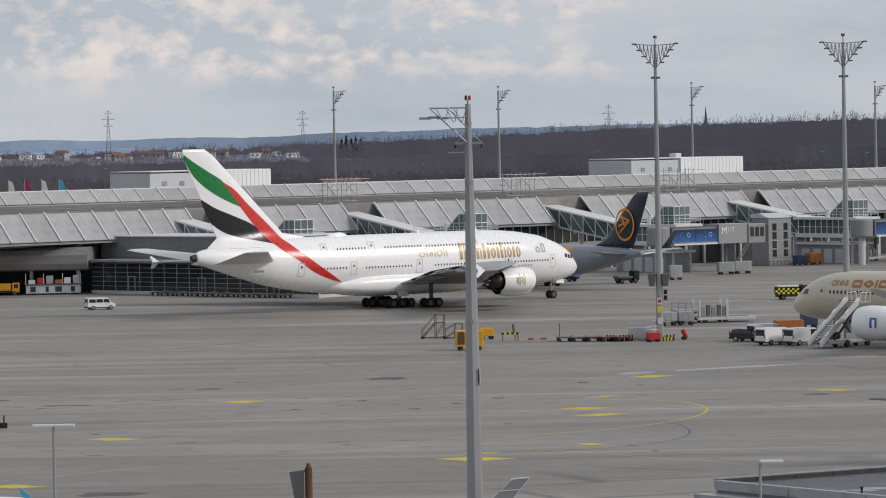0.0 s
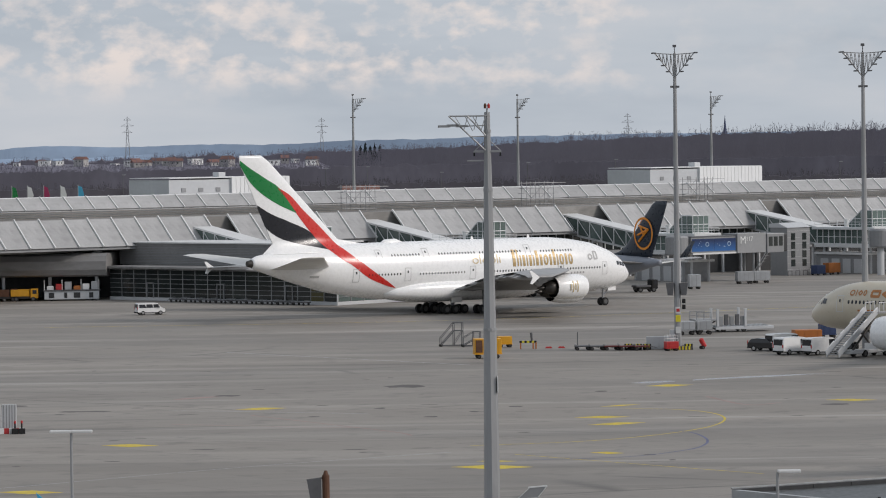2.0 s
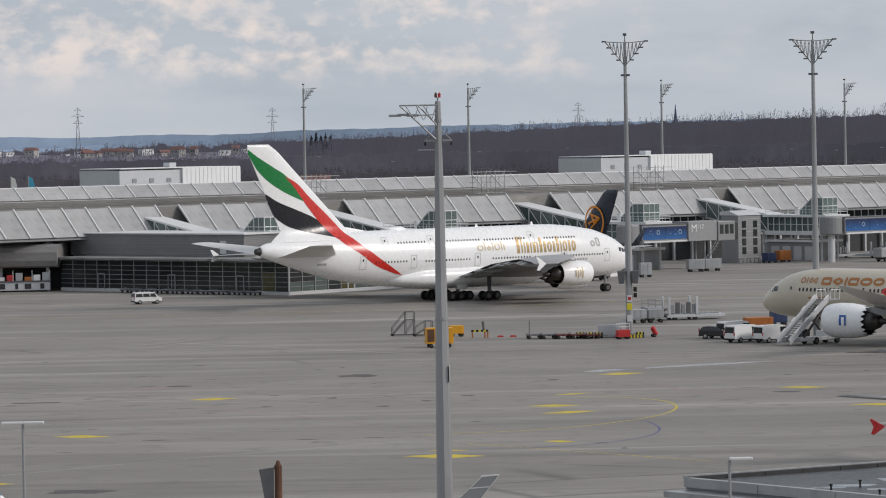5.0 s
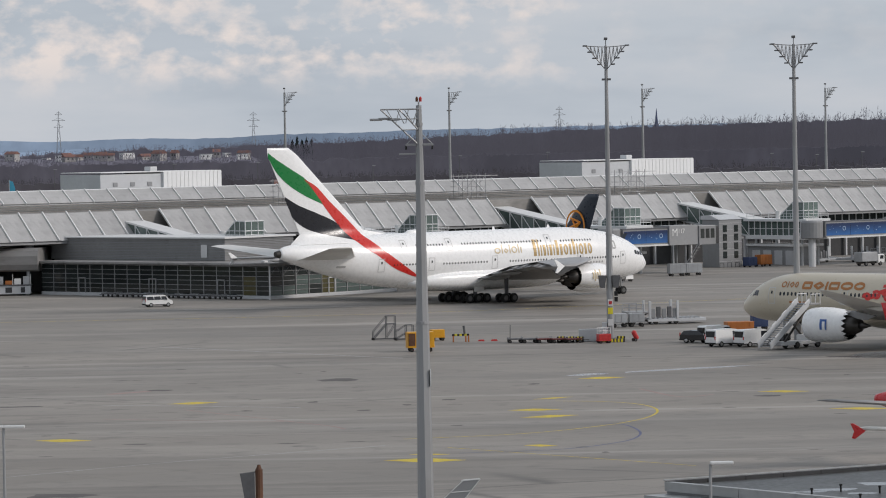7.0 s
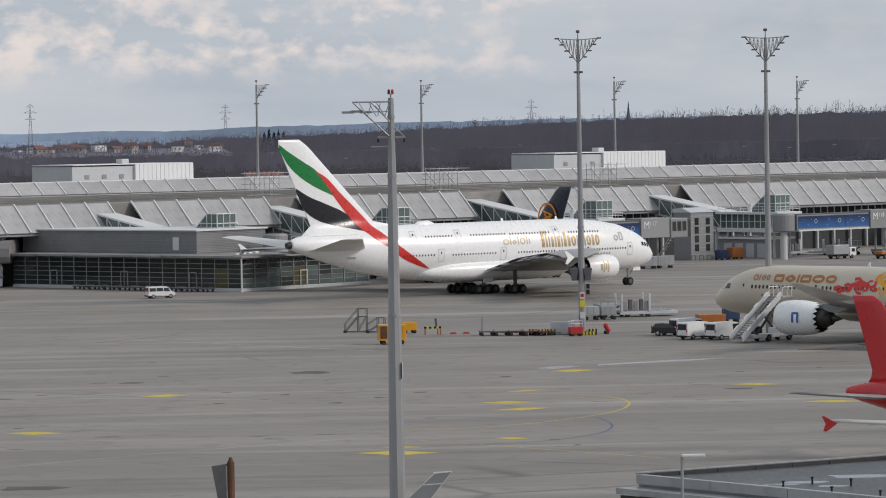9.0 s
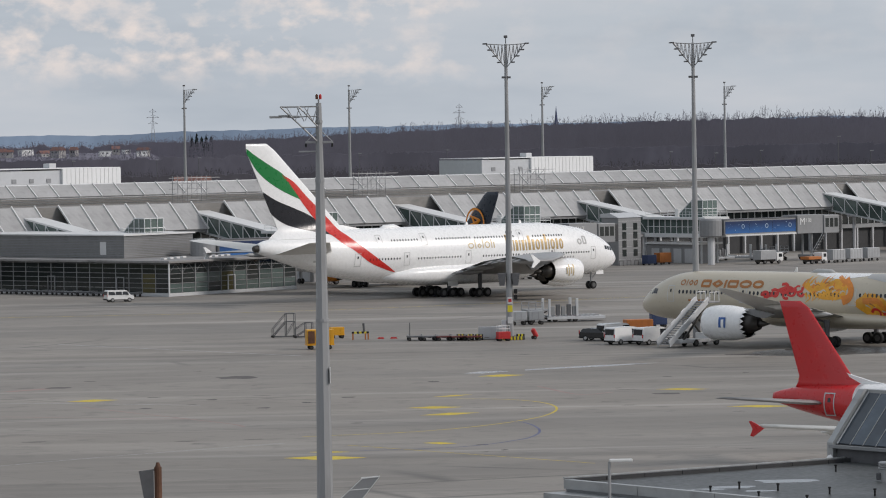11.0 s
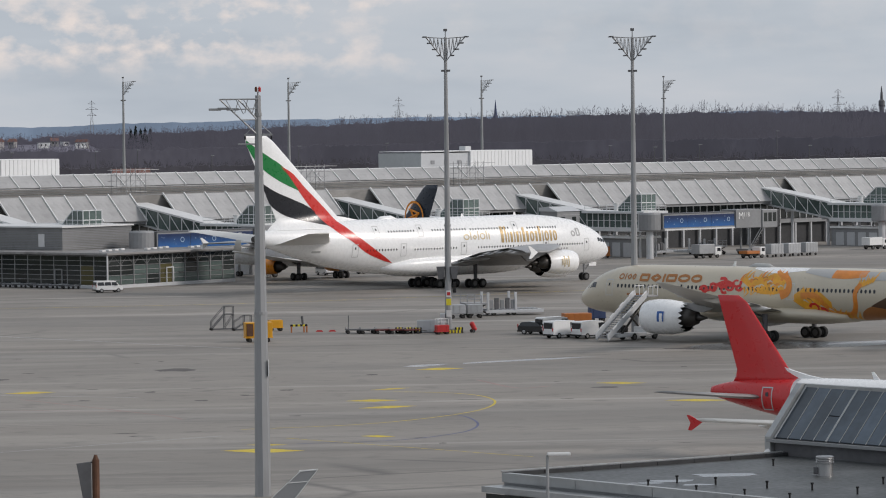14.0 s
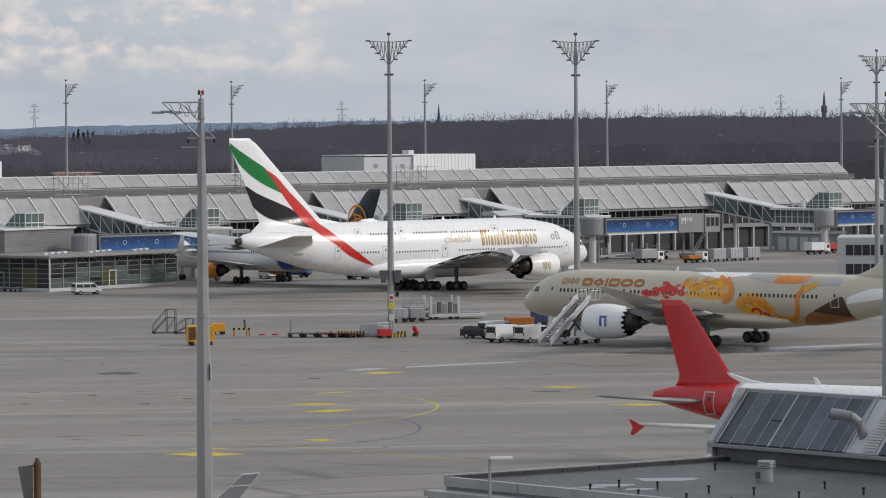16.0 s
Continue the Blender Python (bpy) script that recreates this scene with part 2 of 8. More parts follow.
def apron_mat():
    """Worn concrete apron: slabs, long tyre-swept streaks, oil and patched joints."""
    m = bpy.data.materials.new("apron_concrete")
    m.use_nodes = True
    n, l = m.node_tree.nodes, m.node_tree.links
    b = n["Principled BSDF"]
    co = n.new("ShaderNodeTexCoord")

    def noise_at(s, stretch, turn, detail=5):
        mp = n.new("ShaderNodeMapping")
        mp.inputs["Scale"].default_value, mp.inputs["Rotation"].default_value = stretch, (0, 0, radians(turn))
        l.new(co.outputs["Object"], mp.inputs["Vector"])
        t = n.new("ShaderNodeTexNoise")
        t.inputs["Scale"].default_value, t.inputs["Detail"].default_value = s, detail
        l.new(mp.outputs[0], t.inputs["Vector"])
        return t.outputs["Fac"]

    def rng(f, lo, hi, a=0.0, c=1.0):
        r = n.new("ShaderNodeMapRange")
        r.inputs[1].default_value, r.inputs[2].default_value, r.inputs[3].default_value, r.inputs[4].default_value = lo, hi, a, c
        l.new(f, r.inputs[0])
        return r.outputs[0]

    def mix(f, a, c, kind="MIX"):
        x = n.new("ShaderNodeMixRGB")
        x.blend_type = kind
        for i, v in enumerate((f, a, c)):
            if isinstance(v, (int, float)):
                x.inputs[i].default_value = v
            elif isinstance(v, tuple):
                x.inputs[i].default_value = (*v, 1)
            else:
                l.new(v, x.inputs[i])
        return x.outputs[0]

    c = mix(rng(noise_at(0.010, (1, 1, 1), 0), 0.35, 0.65), (0.244, 0.223, 0.198), (0.313, 0.288, 0.258))
    c = mix(rng(noise_at(0.05, (0.16, 1, 1), -37, 6), 0.42, 0.66, 0, 0.75), c, (0.177, 0.162, 0.144))
    c = mix(rng(noise_at(0.09, (0.10, 1, 1), -10, 6), 0.50, 0.68, 0, 0.65), c, (0.374, 0.346, 0.311))
    c = mix(rng(noise_at(0.35, (1, 1, 1), 0, 8), 0.56, 0.68, 0, 0.5), c, (0.165, 0.157, 0.144))
    c = mix(rng(noise_at(3.0, (1, 1, 1), 0, 4), 0.3, 0.7, 0, 0.25), c, (0.209, 0.197, 0.178))
    c = mix(rng(noise_at(0.16, (0.05, 1, 1), 6, 7), 0.57, 0.66, 0, 0.55), c, (0.155, 0.145, 0.132))
    c = mix(rng(noise_at(0.13, (0.06, 1, 1), 2, 7), 0.60, 0.68, 0, 0.6), c, (0.42, 0.395, 0.36))
    v = n.new("ShaderNodeTexVoronoi")
    v.feature = "DISTANCE_TO_EDGE"
    v.inputs["Scale"].default_value = 0.045
    vm = n.new("ShaderNodeMapping")
    vm.inputs["Scale"].default_value = (0.35, 1, 1)
    l.new(co.outputs["Object"], vm.inputs["Vector"])
    l.new(vm.outputs[0], v.inputs["Vector"])
    crack = n.new("ShaderNodeMath")
    crack.operation = "MULTIPLY"
    l.new(rng(v.outputs["Distance"], 0.0, 0.012, 0.7, 0.0), crack.inputs[0])
    l.new(rng(noise_at(0.03, (1, 1, 1), 0, 3), 0.5, 0.62), crack.inputs[1])
    c = mix(crack.outputs[0], c, (0.10, 0.095, 0.09))
    mp = n.new("ShaderNodeMapping")
    mp.inputs["Rotation"].default_value = (0, 0, radians(-37.5))
    l.new(co.outputs["Object"], mp.inputs["Vector"])
    br = n.new("ShaderNodeTexBrick")
    br.offset = 0.0
    for k, v in (("Scale", 1.0), ("Mortar Size", 0.06), ("Brick Width", 7.5), ("Row Height", 7.5), ("Bias", 0.0)):
        br.inputs[k].default_value = v
    br.inputs["Color1"].default_value, br.inputs["Color2"].default_value = (0.93, 0.93, 0.93, 1), (1.05, 1.05, 1.05, 1)
    br.inputs["Mortar"].default_value = (0.78, 0.78, 0.78, 1)
    l.new(mp.outputs[0], br.inputs["Vector"])
    c = mix(0.8, c, br.outputs["Color"], "MULTIPLY")
    l.new(c, b.inputs["Base Color"])
    l.new(rng(noise_at(0.05, (0.2, 1, 1), -37, 6), 0.3, 0.7, 0.85, 0.6), b.inputs["Roughness"])
    b.inputs["Specular IOR Level"].default_value = 0.3
    return m


def banner_mat():
    """Printed banner: navy at the top, brighter blue below, with darker ripples."""
    m = mat("banner_blue", (0.012, 0.075, 0.21), 0.35, 0, 0.3, 0.25, 1.5)
    n, l = m.node_tree.nodes, m.node_tree.links
    co, sp, rp, mx, ns = (n.new("ShaderNode" + k) for k in ("TexCoord", "SeparateXYZ", "ValToRGB", "MixRGB", "TexNoise"))
    l.new(co.outputs["Object"], sp.inputs[0])
    mr = n.new("ShaderNodeMapRange")
    mr.inputs[1].default_value, mr.inputs[2].default_value = 5.7, 8.0
    l.new(sp.outputs["Z"], mr.inputs[0])
    for e, (p, c) in zip(rp.color_ramp.elements, ((0.0, (0.03, 0.16, 0.42, 1)), (0.85, (0.010, 0.030, 0.10, 1)))):
        e.position, e.color = p, c
    l.new(mr.outputs[0], rp.inputs[0])
    ns.inputs["Scale"].default_value = 0.8
    l.new(co.outputs["Object"], ns.inputs["Vector"])
    mx.blend_type = "MULTIPLY"
    mx.inputs[2].default_value = (0.45, 0.55, 0.7, 1)
    l.new(ns.outputs["Fac"], mx.inputs[0])
    l.new(rp.outputs[0], mx.inputs[1])
    l.new(mx.outputs[0], n["Principled BSDF"].inputs["Base Color"])
    return m


M["banner_blue"] = banner_mat()
M["apron"] = apron_mat()
M["field"] = mat("winter_field", (0.11, 0.115, 0.06), 0.95, 0, 0.35, 0.004, 0.05, spec=0.1)


# ---- building helpers ----
def part(name, bm, material, parent=None, label="", smooth=False):
    """Links a bmesh as one mesh object, under its thing if there is one."""
    me = bpy.data.meshes.new(name)
    bm.normal_update()
    bm.to_mesh(me)
    bm.free()
    me.materials.append(M[material] if isinstance(material, str) else material)
    if smooth:
        me.shade_smooth()
    ob = new(name, me)
    if parent:
        ob.parent = parent
    if label:
        ob["label"] = label
    return ob


def piece(name, me, parent, m):
    """One more object on a shared mesh."""
    ob = new(name, me)
    ob.parent = parent
    ob.matrix_basis = m
    return ob


def thing(name, label, category, group="", kind="", m=None):
    ob = tagged(new(name), label, category, group, kind)
    if m is not None:
        ob.matrix_basis = m
    return ob


def bm_new():
    return bmesh.new()


def box(bm, x0, x1, y0, y1, z0, z1, m=None):
    vs = [bm.verts.new((x, y, z)) for z in (z0, z1) for x, y in ((x0, y0), (x1, y0), (x1, y1), (x0, y1))]
    if m is not None:
        for v in vs:
            v.co = m @ v.co
    for f in ((0, 3, 2, 1), (4, 5, 6, 7), (0, 1, 5, 4), (1, 2, 6, 5), (2, 3, 7, 6), (3, 0, 4, 7)):
        bm.faces.new([vs[i] for i in f])
    return bm


def rbox(bm, x0, x1, y0, y1, z0, z1, b=0.05):
    """A box with bevelled edges."""
    t = bmesh.new()
    box(t, x0, x1, y0, y1, z0, z1)
    bmesh.ops.bevel(t, geom=list(t.edges), offset=b, segments=2, affect="EDGES", profile=0.6)
    me = bpy.data.meshes.new("tmp")
    t.to_mesh(me)
    t.free()
    bm.from_mesh(me)
    bpy.data.meshes.remove(me)
    return bm


def tube(bm, p, q, r0, r1=None, n=8, caps=True):
    p, q = Vector(p), Vector(q)
    r1 = r0 if r1 is None else r1
    d = (q - p).normalized()
    a = d.orthogonal().normalized()
    b = d.cross(a)
    rings = []
    for c, r in ((p, r0), (q, r1)):
        rings.append([bm.verts.new(c + r * (math.cos(2 * math.pi * i / n) * a + math.sin(2 * math.pi * i / n) * b)) for i in range(n)])
    for i in range(n):
        bm.faces.new((rings[0][i], rings[0][(i + 1) % n], rings[1][(i + 1) % n], rings[1][i]))
    if caps:
        bm.faces.new(rings[0][::-1])
        bm.faces.new(rings[1])
    return bm


def loft(bm, rings, close=True, cap=True):
    """Rings of points with equal counts, skinned one to the next."""
    vr = [[bm.verts.new(p) for p in r] for r in rings]
    n = len(vr[0])
    for a, b in zip(vr, vr[1:]):
        for i in range(n if close else n - 1):
            bm.faces.new((a[i], a[(i + 1) % n], b[(i + 1) % n], b[i]))
    if cap:
        bm.faces.new(vr[0][::-1])
        bm.faces.new(vr[-1])
    return bm


def prism(bm, pts, lo, hi, axis="z"):
    """A polygon pushed from lo to hi along an axis."""
    def at(p, h):
        return {"z": (p[0], p[1], h), "y": (p[0], h, p[1]), "x": (h, p[0], p[1])}[axis]
    return loft(bm, [[at(p, lo) for p in pts], [at(p, hi) for p in pts]])


def lathe(bm, prof, n=24, axis="x", c=(0, 0, 0), cap=True):
    """A profile of (along, radius) turned about an axis through c."""
    rings = []
    for s, r in prof:
        ring = []
        for i in range(n):
            a = 2 * math.pi * i / n
            u, v = r * math.cos(a), r * math.sin(a)
            p = {"x": (s, u, v), "y": (u, s, v), "z": (u, v, s)}[axis]
            ring.append((p[0] + c[0], p[1] + c[1], p[2] + c[2]))
        rings.append(ring)
    return loft(bm, rings, cap=cap)


def lerp(t, xs, ys):
    return float(np.interp(t, xs, ys))


def polar(az, d, z=0.0):
    return Vector((d * math.sin(radians(az)), d * math.cos(radians(az)), z))


# ---- ground ----
bm = bm_new()
for x0, x1, y0, y1 in ((-6000, 6000, -1500, 6000),):
    bm.faces.new([bm.verts.new(p) for p in ((x0, y0, -0.06), (x1, y0, -0.06), (x1, y1, -0.06), (x0, y1, -0.06))])
tagged(part("ground", bm, "field"), "brown-green winter fields reaching the horizon", "ground", kind="structure")

PSI = 38.5          # direction in which the pier runs
E1 = Vector((math.cos(radians(PSI)), math.sin(radians(PSI)), 0))
E2 = Vector((-E1.y, E1.x, 0))
PIER = pose(121, 767, 0, 0, 0, PSI)
bm = bm_new()
prism(bm, [(-600, -200), (600, -200), (600, 1160), (420, 1020), (-460, 320)], -0.05, 0.0)
apron = tagged(part("apron", bm, "apron"), "worn grey concrete airport apron with stains and swept streaks", "pavement", kind="structure")


def flat_mark(name, pts, material, label, z=0.006):
    bm = bm_new()
    prism(bm, pts, 0.0005, z)
    return tagged(part(name, bm, material), label, "ground marking", kind="structure")


def strip(pts, w):
    """A band of width w along points of the plan."""
    P = [Vector((*p, 0)) for p in pts]
    left, right = [], []
    for i, p in enumerate(P):
        d = (P[min(i + 1, len(P) - 1)] - P[max(i - 1, 0)]).normalized()
        n = Vector((-d.y, d.x, 0)) * w / 2
        left.append((p + n)[:2])
        right.append((p - n)[:2])
    return left, right


def line_mark(name, pts, w, material, label, z=0.006):
    bm = bm_new()
    a, b = strip(pts, w)
    for i in range(len(a) - 1):
        bm.faces.new([bm.verts.new((*p, z)) for p in (a[i], b[i], b[i + 1], a[i + 1])])
    for f in bm.faces:
        if f.normal.z < 0:
            f.normal_flip()
    return tagged(part(name, bm, material), label, "ground marking", kind="structure")


# ---- the pier: a long building with two tiers of pitched roof panels ----
LOW_ROOFS = [(-300, -208), (-203, -174), (-166.5, -128), (-117, -75.5), (-70.5, -5.5), (-1.5, 62)]
RIB = 4.8

pier = thing("pier_building", "long airport pier with two tiers of grey metal roof panels", "building", m=PIER)
pier["kind"] = "structure"


def slope_mesh(name, du, v0, z0, v1, z1, th, lean=0.0):
    """A roof panel from its eave (v0, z0) to its head (v1, z1), du long, leaning along the building at its head."""
    bm = bm_new()
    n = Vector((0, -(z1 - z0), v1 - v0)).normalized() * th
    lo = [Vector(p) for p in ((0, v0, z0), (du, v0, z0), (du + lean, v1, z1), (lean, v1, z1))]
    loft(bm, [lo, [p + n for p in lo]])
    me = bpy.data.meshes.new(name)
    bm.normal_update()
    bm.to_mesh(me)
    bm.free()
    return me


panel_low = slope_mesh("roof_panel", RIB - 0.12, 0, 8.9, 5, 13.5, 0.12)
panel_low.materials.append(M["roof_panel"])
rib_low = slope_mesh("roof_rib", 0.22, -0.1, 8.9, 5.2, 13.7, 0.32)
rib_low.materials.append(M["rib"])
panel_up = slope_mesh("roof_panel", RIB - 0.12, 23.2, 14.9, 26, 17.0, 0.12)
panel_up.materials.append(M["roof_panel"])
rib_up = slope_mesh("roof_rib", 0.2, 23.1, 14.85, 26.1, 17.08, 0.3)
rib_up.materials.append(M["rib"])
post_me = bpy.data.meshes.new("ridge_post")
bm = bm_new()
tube(bm, (0, 26.1, 17.0), (0, 26.1, 17.4), 0.09, 0.09, 6)
bm.to_mesh(post_me)
bm.free()
post_me.materials.append(M["rib"])
post_low = bpy.data.meshes.new("ridge_post")
bm = bm_new()
tube(bm, (0, 5.2, 13.5), (0, 5.2, 13.85), 0.08, 0.08, 6)
bm.to_mesh(post_low)
bm.free()
post_low.materials.append(M["rib"])

for a, b in LOW_ROOFS:
    n = max(1, round((b - a) / RIB))
    du = (b - a) / n
    for i in range(n):
        piece("roof_panel", panel_low, pier, Matrix.Translation((a + i * du, 0, 0)) @ Matrix.Diagonal((du / RIB, 1, 1, 1)))
        piece("roof_rib", rib_low, pier, Matrix.Translation((a + i * du - 0.1, 0, 0)))
        if i % 2:
            piece("ridge_post", post_low, pier, Matrix.Translation((a + i * du, 0, 0)))
    piece("roof_rib", rib_low, pier, Matrix.Translation((b - 0.1, 0, 0)))
n = round(358 / RIB)
for i in range(n):
    u = -300 + i * 358 / n
    piece("roof_panel", panel_up, pier, Matrix.Translation((u, 0, 0)) @ Matrix.Diagonal((358 / n / RIB, 1, 1, 1)))
    piece("roof_rib", rib_up, pier, Matrix.Translation((u - 0.1, 0, 0)))
    piece("ridge_post", post_me, pier, Matrix.Translation((u, 0, 0)))

# clerestory with louvres between the tiers, ridge gutter, back slope and end walls
bm = bm_new()
box(bm, -300, 62, 5.15, 5.6, 8.0, 13.5)
box(bm, -300, 62, 5.6, 23.2, 12.6, 13.4)
part("gutter_roof", bm, "gravel", pier)
bm = bm_new()
for k in range(5):
    z = 13.42 + 0.28 * k
    box(bm, -300, 60, 22.9 + 0.03 * k, 23.15 + 0.03 * k, z, z + 0.15)
part("louvre", bm, "gravel", pier)
bm = bm_new()
prism(bm, [(23.2, 0), (23.2, 14.7), (26, 16.85), (44, 14.0), (44, 0)], -300, 58, "x")
part("upper_wall", bm, "clad_light", pier)
bm = bm_new()
tube(bm, (-300, 26.1, 17.1), (58, 26.1, 17.1), 0.16, 0.16, 6)
part("ridge_rail", bm, "steel_white", pier)
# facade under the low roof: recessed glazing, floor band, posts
# near-black core: shade behind columns and glazing put into its colour
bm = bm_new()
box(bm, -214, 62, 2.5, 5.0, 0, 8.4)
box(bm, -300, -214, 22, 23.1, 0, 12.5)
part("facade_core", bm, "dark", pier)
bm = bm_new()
box(bm, -214, 62, 1.6, 3.0, 4.3, 5.1)
box(bm, -300, 62, 0.2, 2.6, 8.45, 8.85)
part("floor_band", bm, "clad", pier)
win_me = bpy.data.meshes.new("pane")
bm = bm_new()
box(bm, -0.98, 0.98, 2.38, 2.48, 5.3, 8.3)
bm.to_mesh(win_me)
bm.free()
win_me.materials.append(M["glass"])
mull_me = bpy.data.meshes.new("mullion")
bm = bm_new()
box(bm, -0.07, 0.07, 2.2, 2.44, 5.2, 8.4)
bm.to_mesh(mull_me)
bm.free()
mull_me.materials.append(M["steel_white"])
for i in range(138):
    piece("pane", win_me, pier, Matrix.Translation((-213 + 2.0 * i, 0, 0)))
    piece("mullion", mull_me, pier, Matrix.Translation((-214 + 2.0 * i, 0, 0)))
for i in range(56):
    bm = bm_new()
    box(bm, -0.2, 0.2, 1.7, 2.1, 0, 4.3)
    if i == 0:
        col_me = bpy.data.meshes.new("column")
        bm.to_mesh(col_me)
        col_me.materials.append(M["clad_light"])
    bm.free()
    piece("column", col_me, pier, Matrix.Translation((-213 + 4.8 * i, 0, 0)))


# plant rooms on the roof behind the ridge
def plant_room(u0, u1, u2, h, label):
    t = thing("rooftop_block", label, "building", "plant rooms behind the pier", m=PIER @ Matrix.Translation((0, 45, 0)))
    bm = bm_new()
    box(bm, u0, u1, 0.5, 14, 0, h - 0.3)
    part("side_block", bm, "clad_light", t)
    k = max(4, round((u2 - u1) / 1.0))
    for i in range(k):
        w = (u2 - u1) / k
        bm = bm_new()
        box(bm, u1 + i * w + 0.04, u1 + (i + 1) * w - 0.04, 0, 14, 0, h)
        part("wall_panel", bm, "clad_white", t)
    for i in range(3):
        bm = bm_new()
        x = u0 + (u1 - u0) * (0.2 + 0.28 * i)
        rbox(bm, x, x + 1.0, 0.38, 0.5, h - 2.6, h - 1.8, 0.03)
        part("louvre_window", bm, "clad", t)
    bm = bm_new()
    box(bm, u0, u2, 0.2, 13.8, h - 0.02, h + 0.12)
    part("roof_edge", bm, "clad_white", t)
    bm = bm_new()
    rbox(bm, (u0 + u2) / 2, (u0 + u2) / 2 + 1.6, 4, 6, h, h + 1.0, 0.1)
    part("roof_unit", bm, "clad_light", t)
    return t


plant_room(-188, -174, -160.5, 19.9, "white ribbed metal plant room behind the pier roof")
plant_room(-68.2, -54.8, -37, 20.1, "long white ribbed metal plant room behind the pier roof")


# ---- far woods, hills ----
def woods(name, az0, az1, rows, h_of, seed, material, label, base=0.0, spread=1.0):
    """A leafless wood: every tree a trunk with rising limbs and fans of fine twigs."""
    rnd = random.Random(seed)
    verts, faces = [], []

    def sliver(p, q, w):
        d = (q - p)
        s = Vector((d.z, 0, -d.x))
        s = s.normalized() * w if s.length > 1e-6 else Vector((w, 0, 0))
        k = len(verts)
        verts.extend([(p - s)[:], (p + s)[:], (q + s * 0.3)[:], (q - s * 0.3)[:]])
        faces.append((k, k + 1, k + 2, k + 3))

    for d, step, fans in rows:
        az = az0
        while az < az1:
            az += math.degrees(step / d) * rnd.uniform(0.5, 1.5)
            dd = d * rnd.uniform(0.97, 1.03)
            h = h_of(az, rnd) * rnd.uniform(0.84, 1.05)
            c = polar(az, dd, base)
            sliver(c, c + Vector((rnd.uniform(-.6, .6), 0, h * 0.8)), 0.2)
            rx, rz = h * rnd.uniform(0.13, 0.2) * spread, h * 0.42
            mid = c + Vector((0, 0, h * 0.58))
            for _ in range(fans):
                # limb ends fill an upright egg, twigs spray out of them
                a, f = rnd.uniform(0, 2 * math.pi), math.sqrt(rnd.random())
                ux, uz = math.cos(a) * f, math.sin(a) * f
                e = mid + Vector((ux * rx, rnd.uniform(-2, 2), uz * rz))
                p = e - Vector((ux * rx * 0.45, 0, h * rnd.uniform(0.05, 0.11)))
                sliver(p, e, rnd.uniform(0.07, 0.12))
                for _ in range(2):
                    q = e + Vector((ux * 0.7 + rnd.uniform(-0.9, 0.9), 0, rnd.uniform(0.3, 1.5))) * h * 0.035
                    sliver(e, q, rnd.uniform(0.05, 0.09))
    me = bpy.data.meshes.new(name)
    me.from_pydata(verts, [], faces)
    me.materials.append(M[material])
    return tagged(new(name, me), label, "woods", kind="stuff")


def wood_top(az, rnd):
    """Height of the tree tops along the horizon, uneven where the wood gives way to the town."""
    rough = lerp(az, [-9, -3, -1.5, 13], [4.5, 4.0, 0.8, 0.5])
    return rough * (noise.noise(Vector((az * 1.7, 2.2, 0))) + 0.6 * noise.noise(Vector((az * 6.0, 5.1, 0)))) + lerp(az, [-9, -6, -4, -2, 0, 2, 4, 6, 8, 11, 13], [21.5, 22.5, 23.5, 25.5, 28, 31, 33.5, 35, 35.5, 35, 34.5])


woods("far_woods", -8.6, 13, [(2100, 1.3, 60), (2070, 1.5, 54), (2020, 2.5, 36), (1960, 2.8, 34), (1890, 3.2, 32), (1840, 3.5, 30)], lambda a, r: wood_top(a, r) * 1.0, 3, "bark_haze", "dense leafless brown woodland on the horizon, paled by painted haze", spread=0.8)
woods("middle_woods", -8.6, 13, [(1740, 2.8, 34), (1690, 3.0, 34), (1640, 3.4, 32)], lambda a, r: lerp(a, [-9, -2, 4, 13], [20.4, 20.4, 21, 22]) + 2.2 * noise.noise(Vector((a * 2.3, 8, 0))), 9, "bark_haze", "belt of leafless trees before the far wood")
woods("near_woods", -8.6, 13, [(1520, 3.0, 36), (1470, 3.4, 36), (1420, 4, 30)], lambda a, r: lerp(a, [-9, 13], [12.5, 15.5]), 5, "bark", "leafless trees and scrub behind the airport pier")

# wooded rise under the trees, so that no sky shows through them
bm = bm_new()
az = -10.0
prev = None
while az < 14.01:
    h = wood_top(az, None) * 0.91 + 1.0 * noise.noise(Vector((az * 3, 0, 0))) + 1.1 * noise.noise(Vector((az * 13, 4, 0))) + 0.9 * noise.noise(Vector((az * 41, 9, 0))) + 1.0 * noise.noise(Vector((az * 97, 3, 0)))
    ring = [bm.verts.new(polar(az, 2120, 0)), bm.verts.new(polar(az, 2120, h)), bm.verts.new(polar(az, 2500, h)), bm.verts.new(polar(az, 2520, 0))]
    if prev:
        for i in range(3):
            bm.faces.new((prev[i], prev[i + 1], ring[i + 1], ring[i]))
    prev = ring
    az += 0.02
tagged(part("wooded_rise", bm, "bark_haze"), "dark mass of woodland closing the view", "woods", kind="structure")

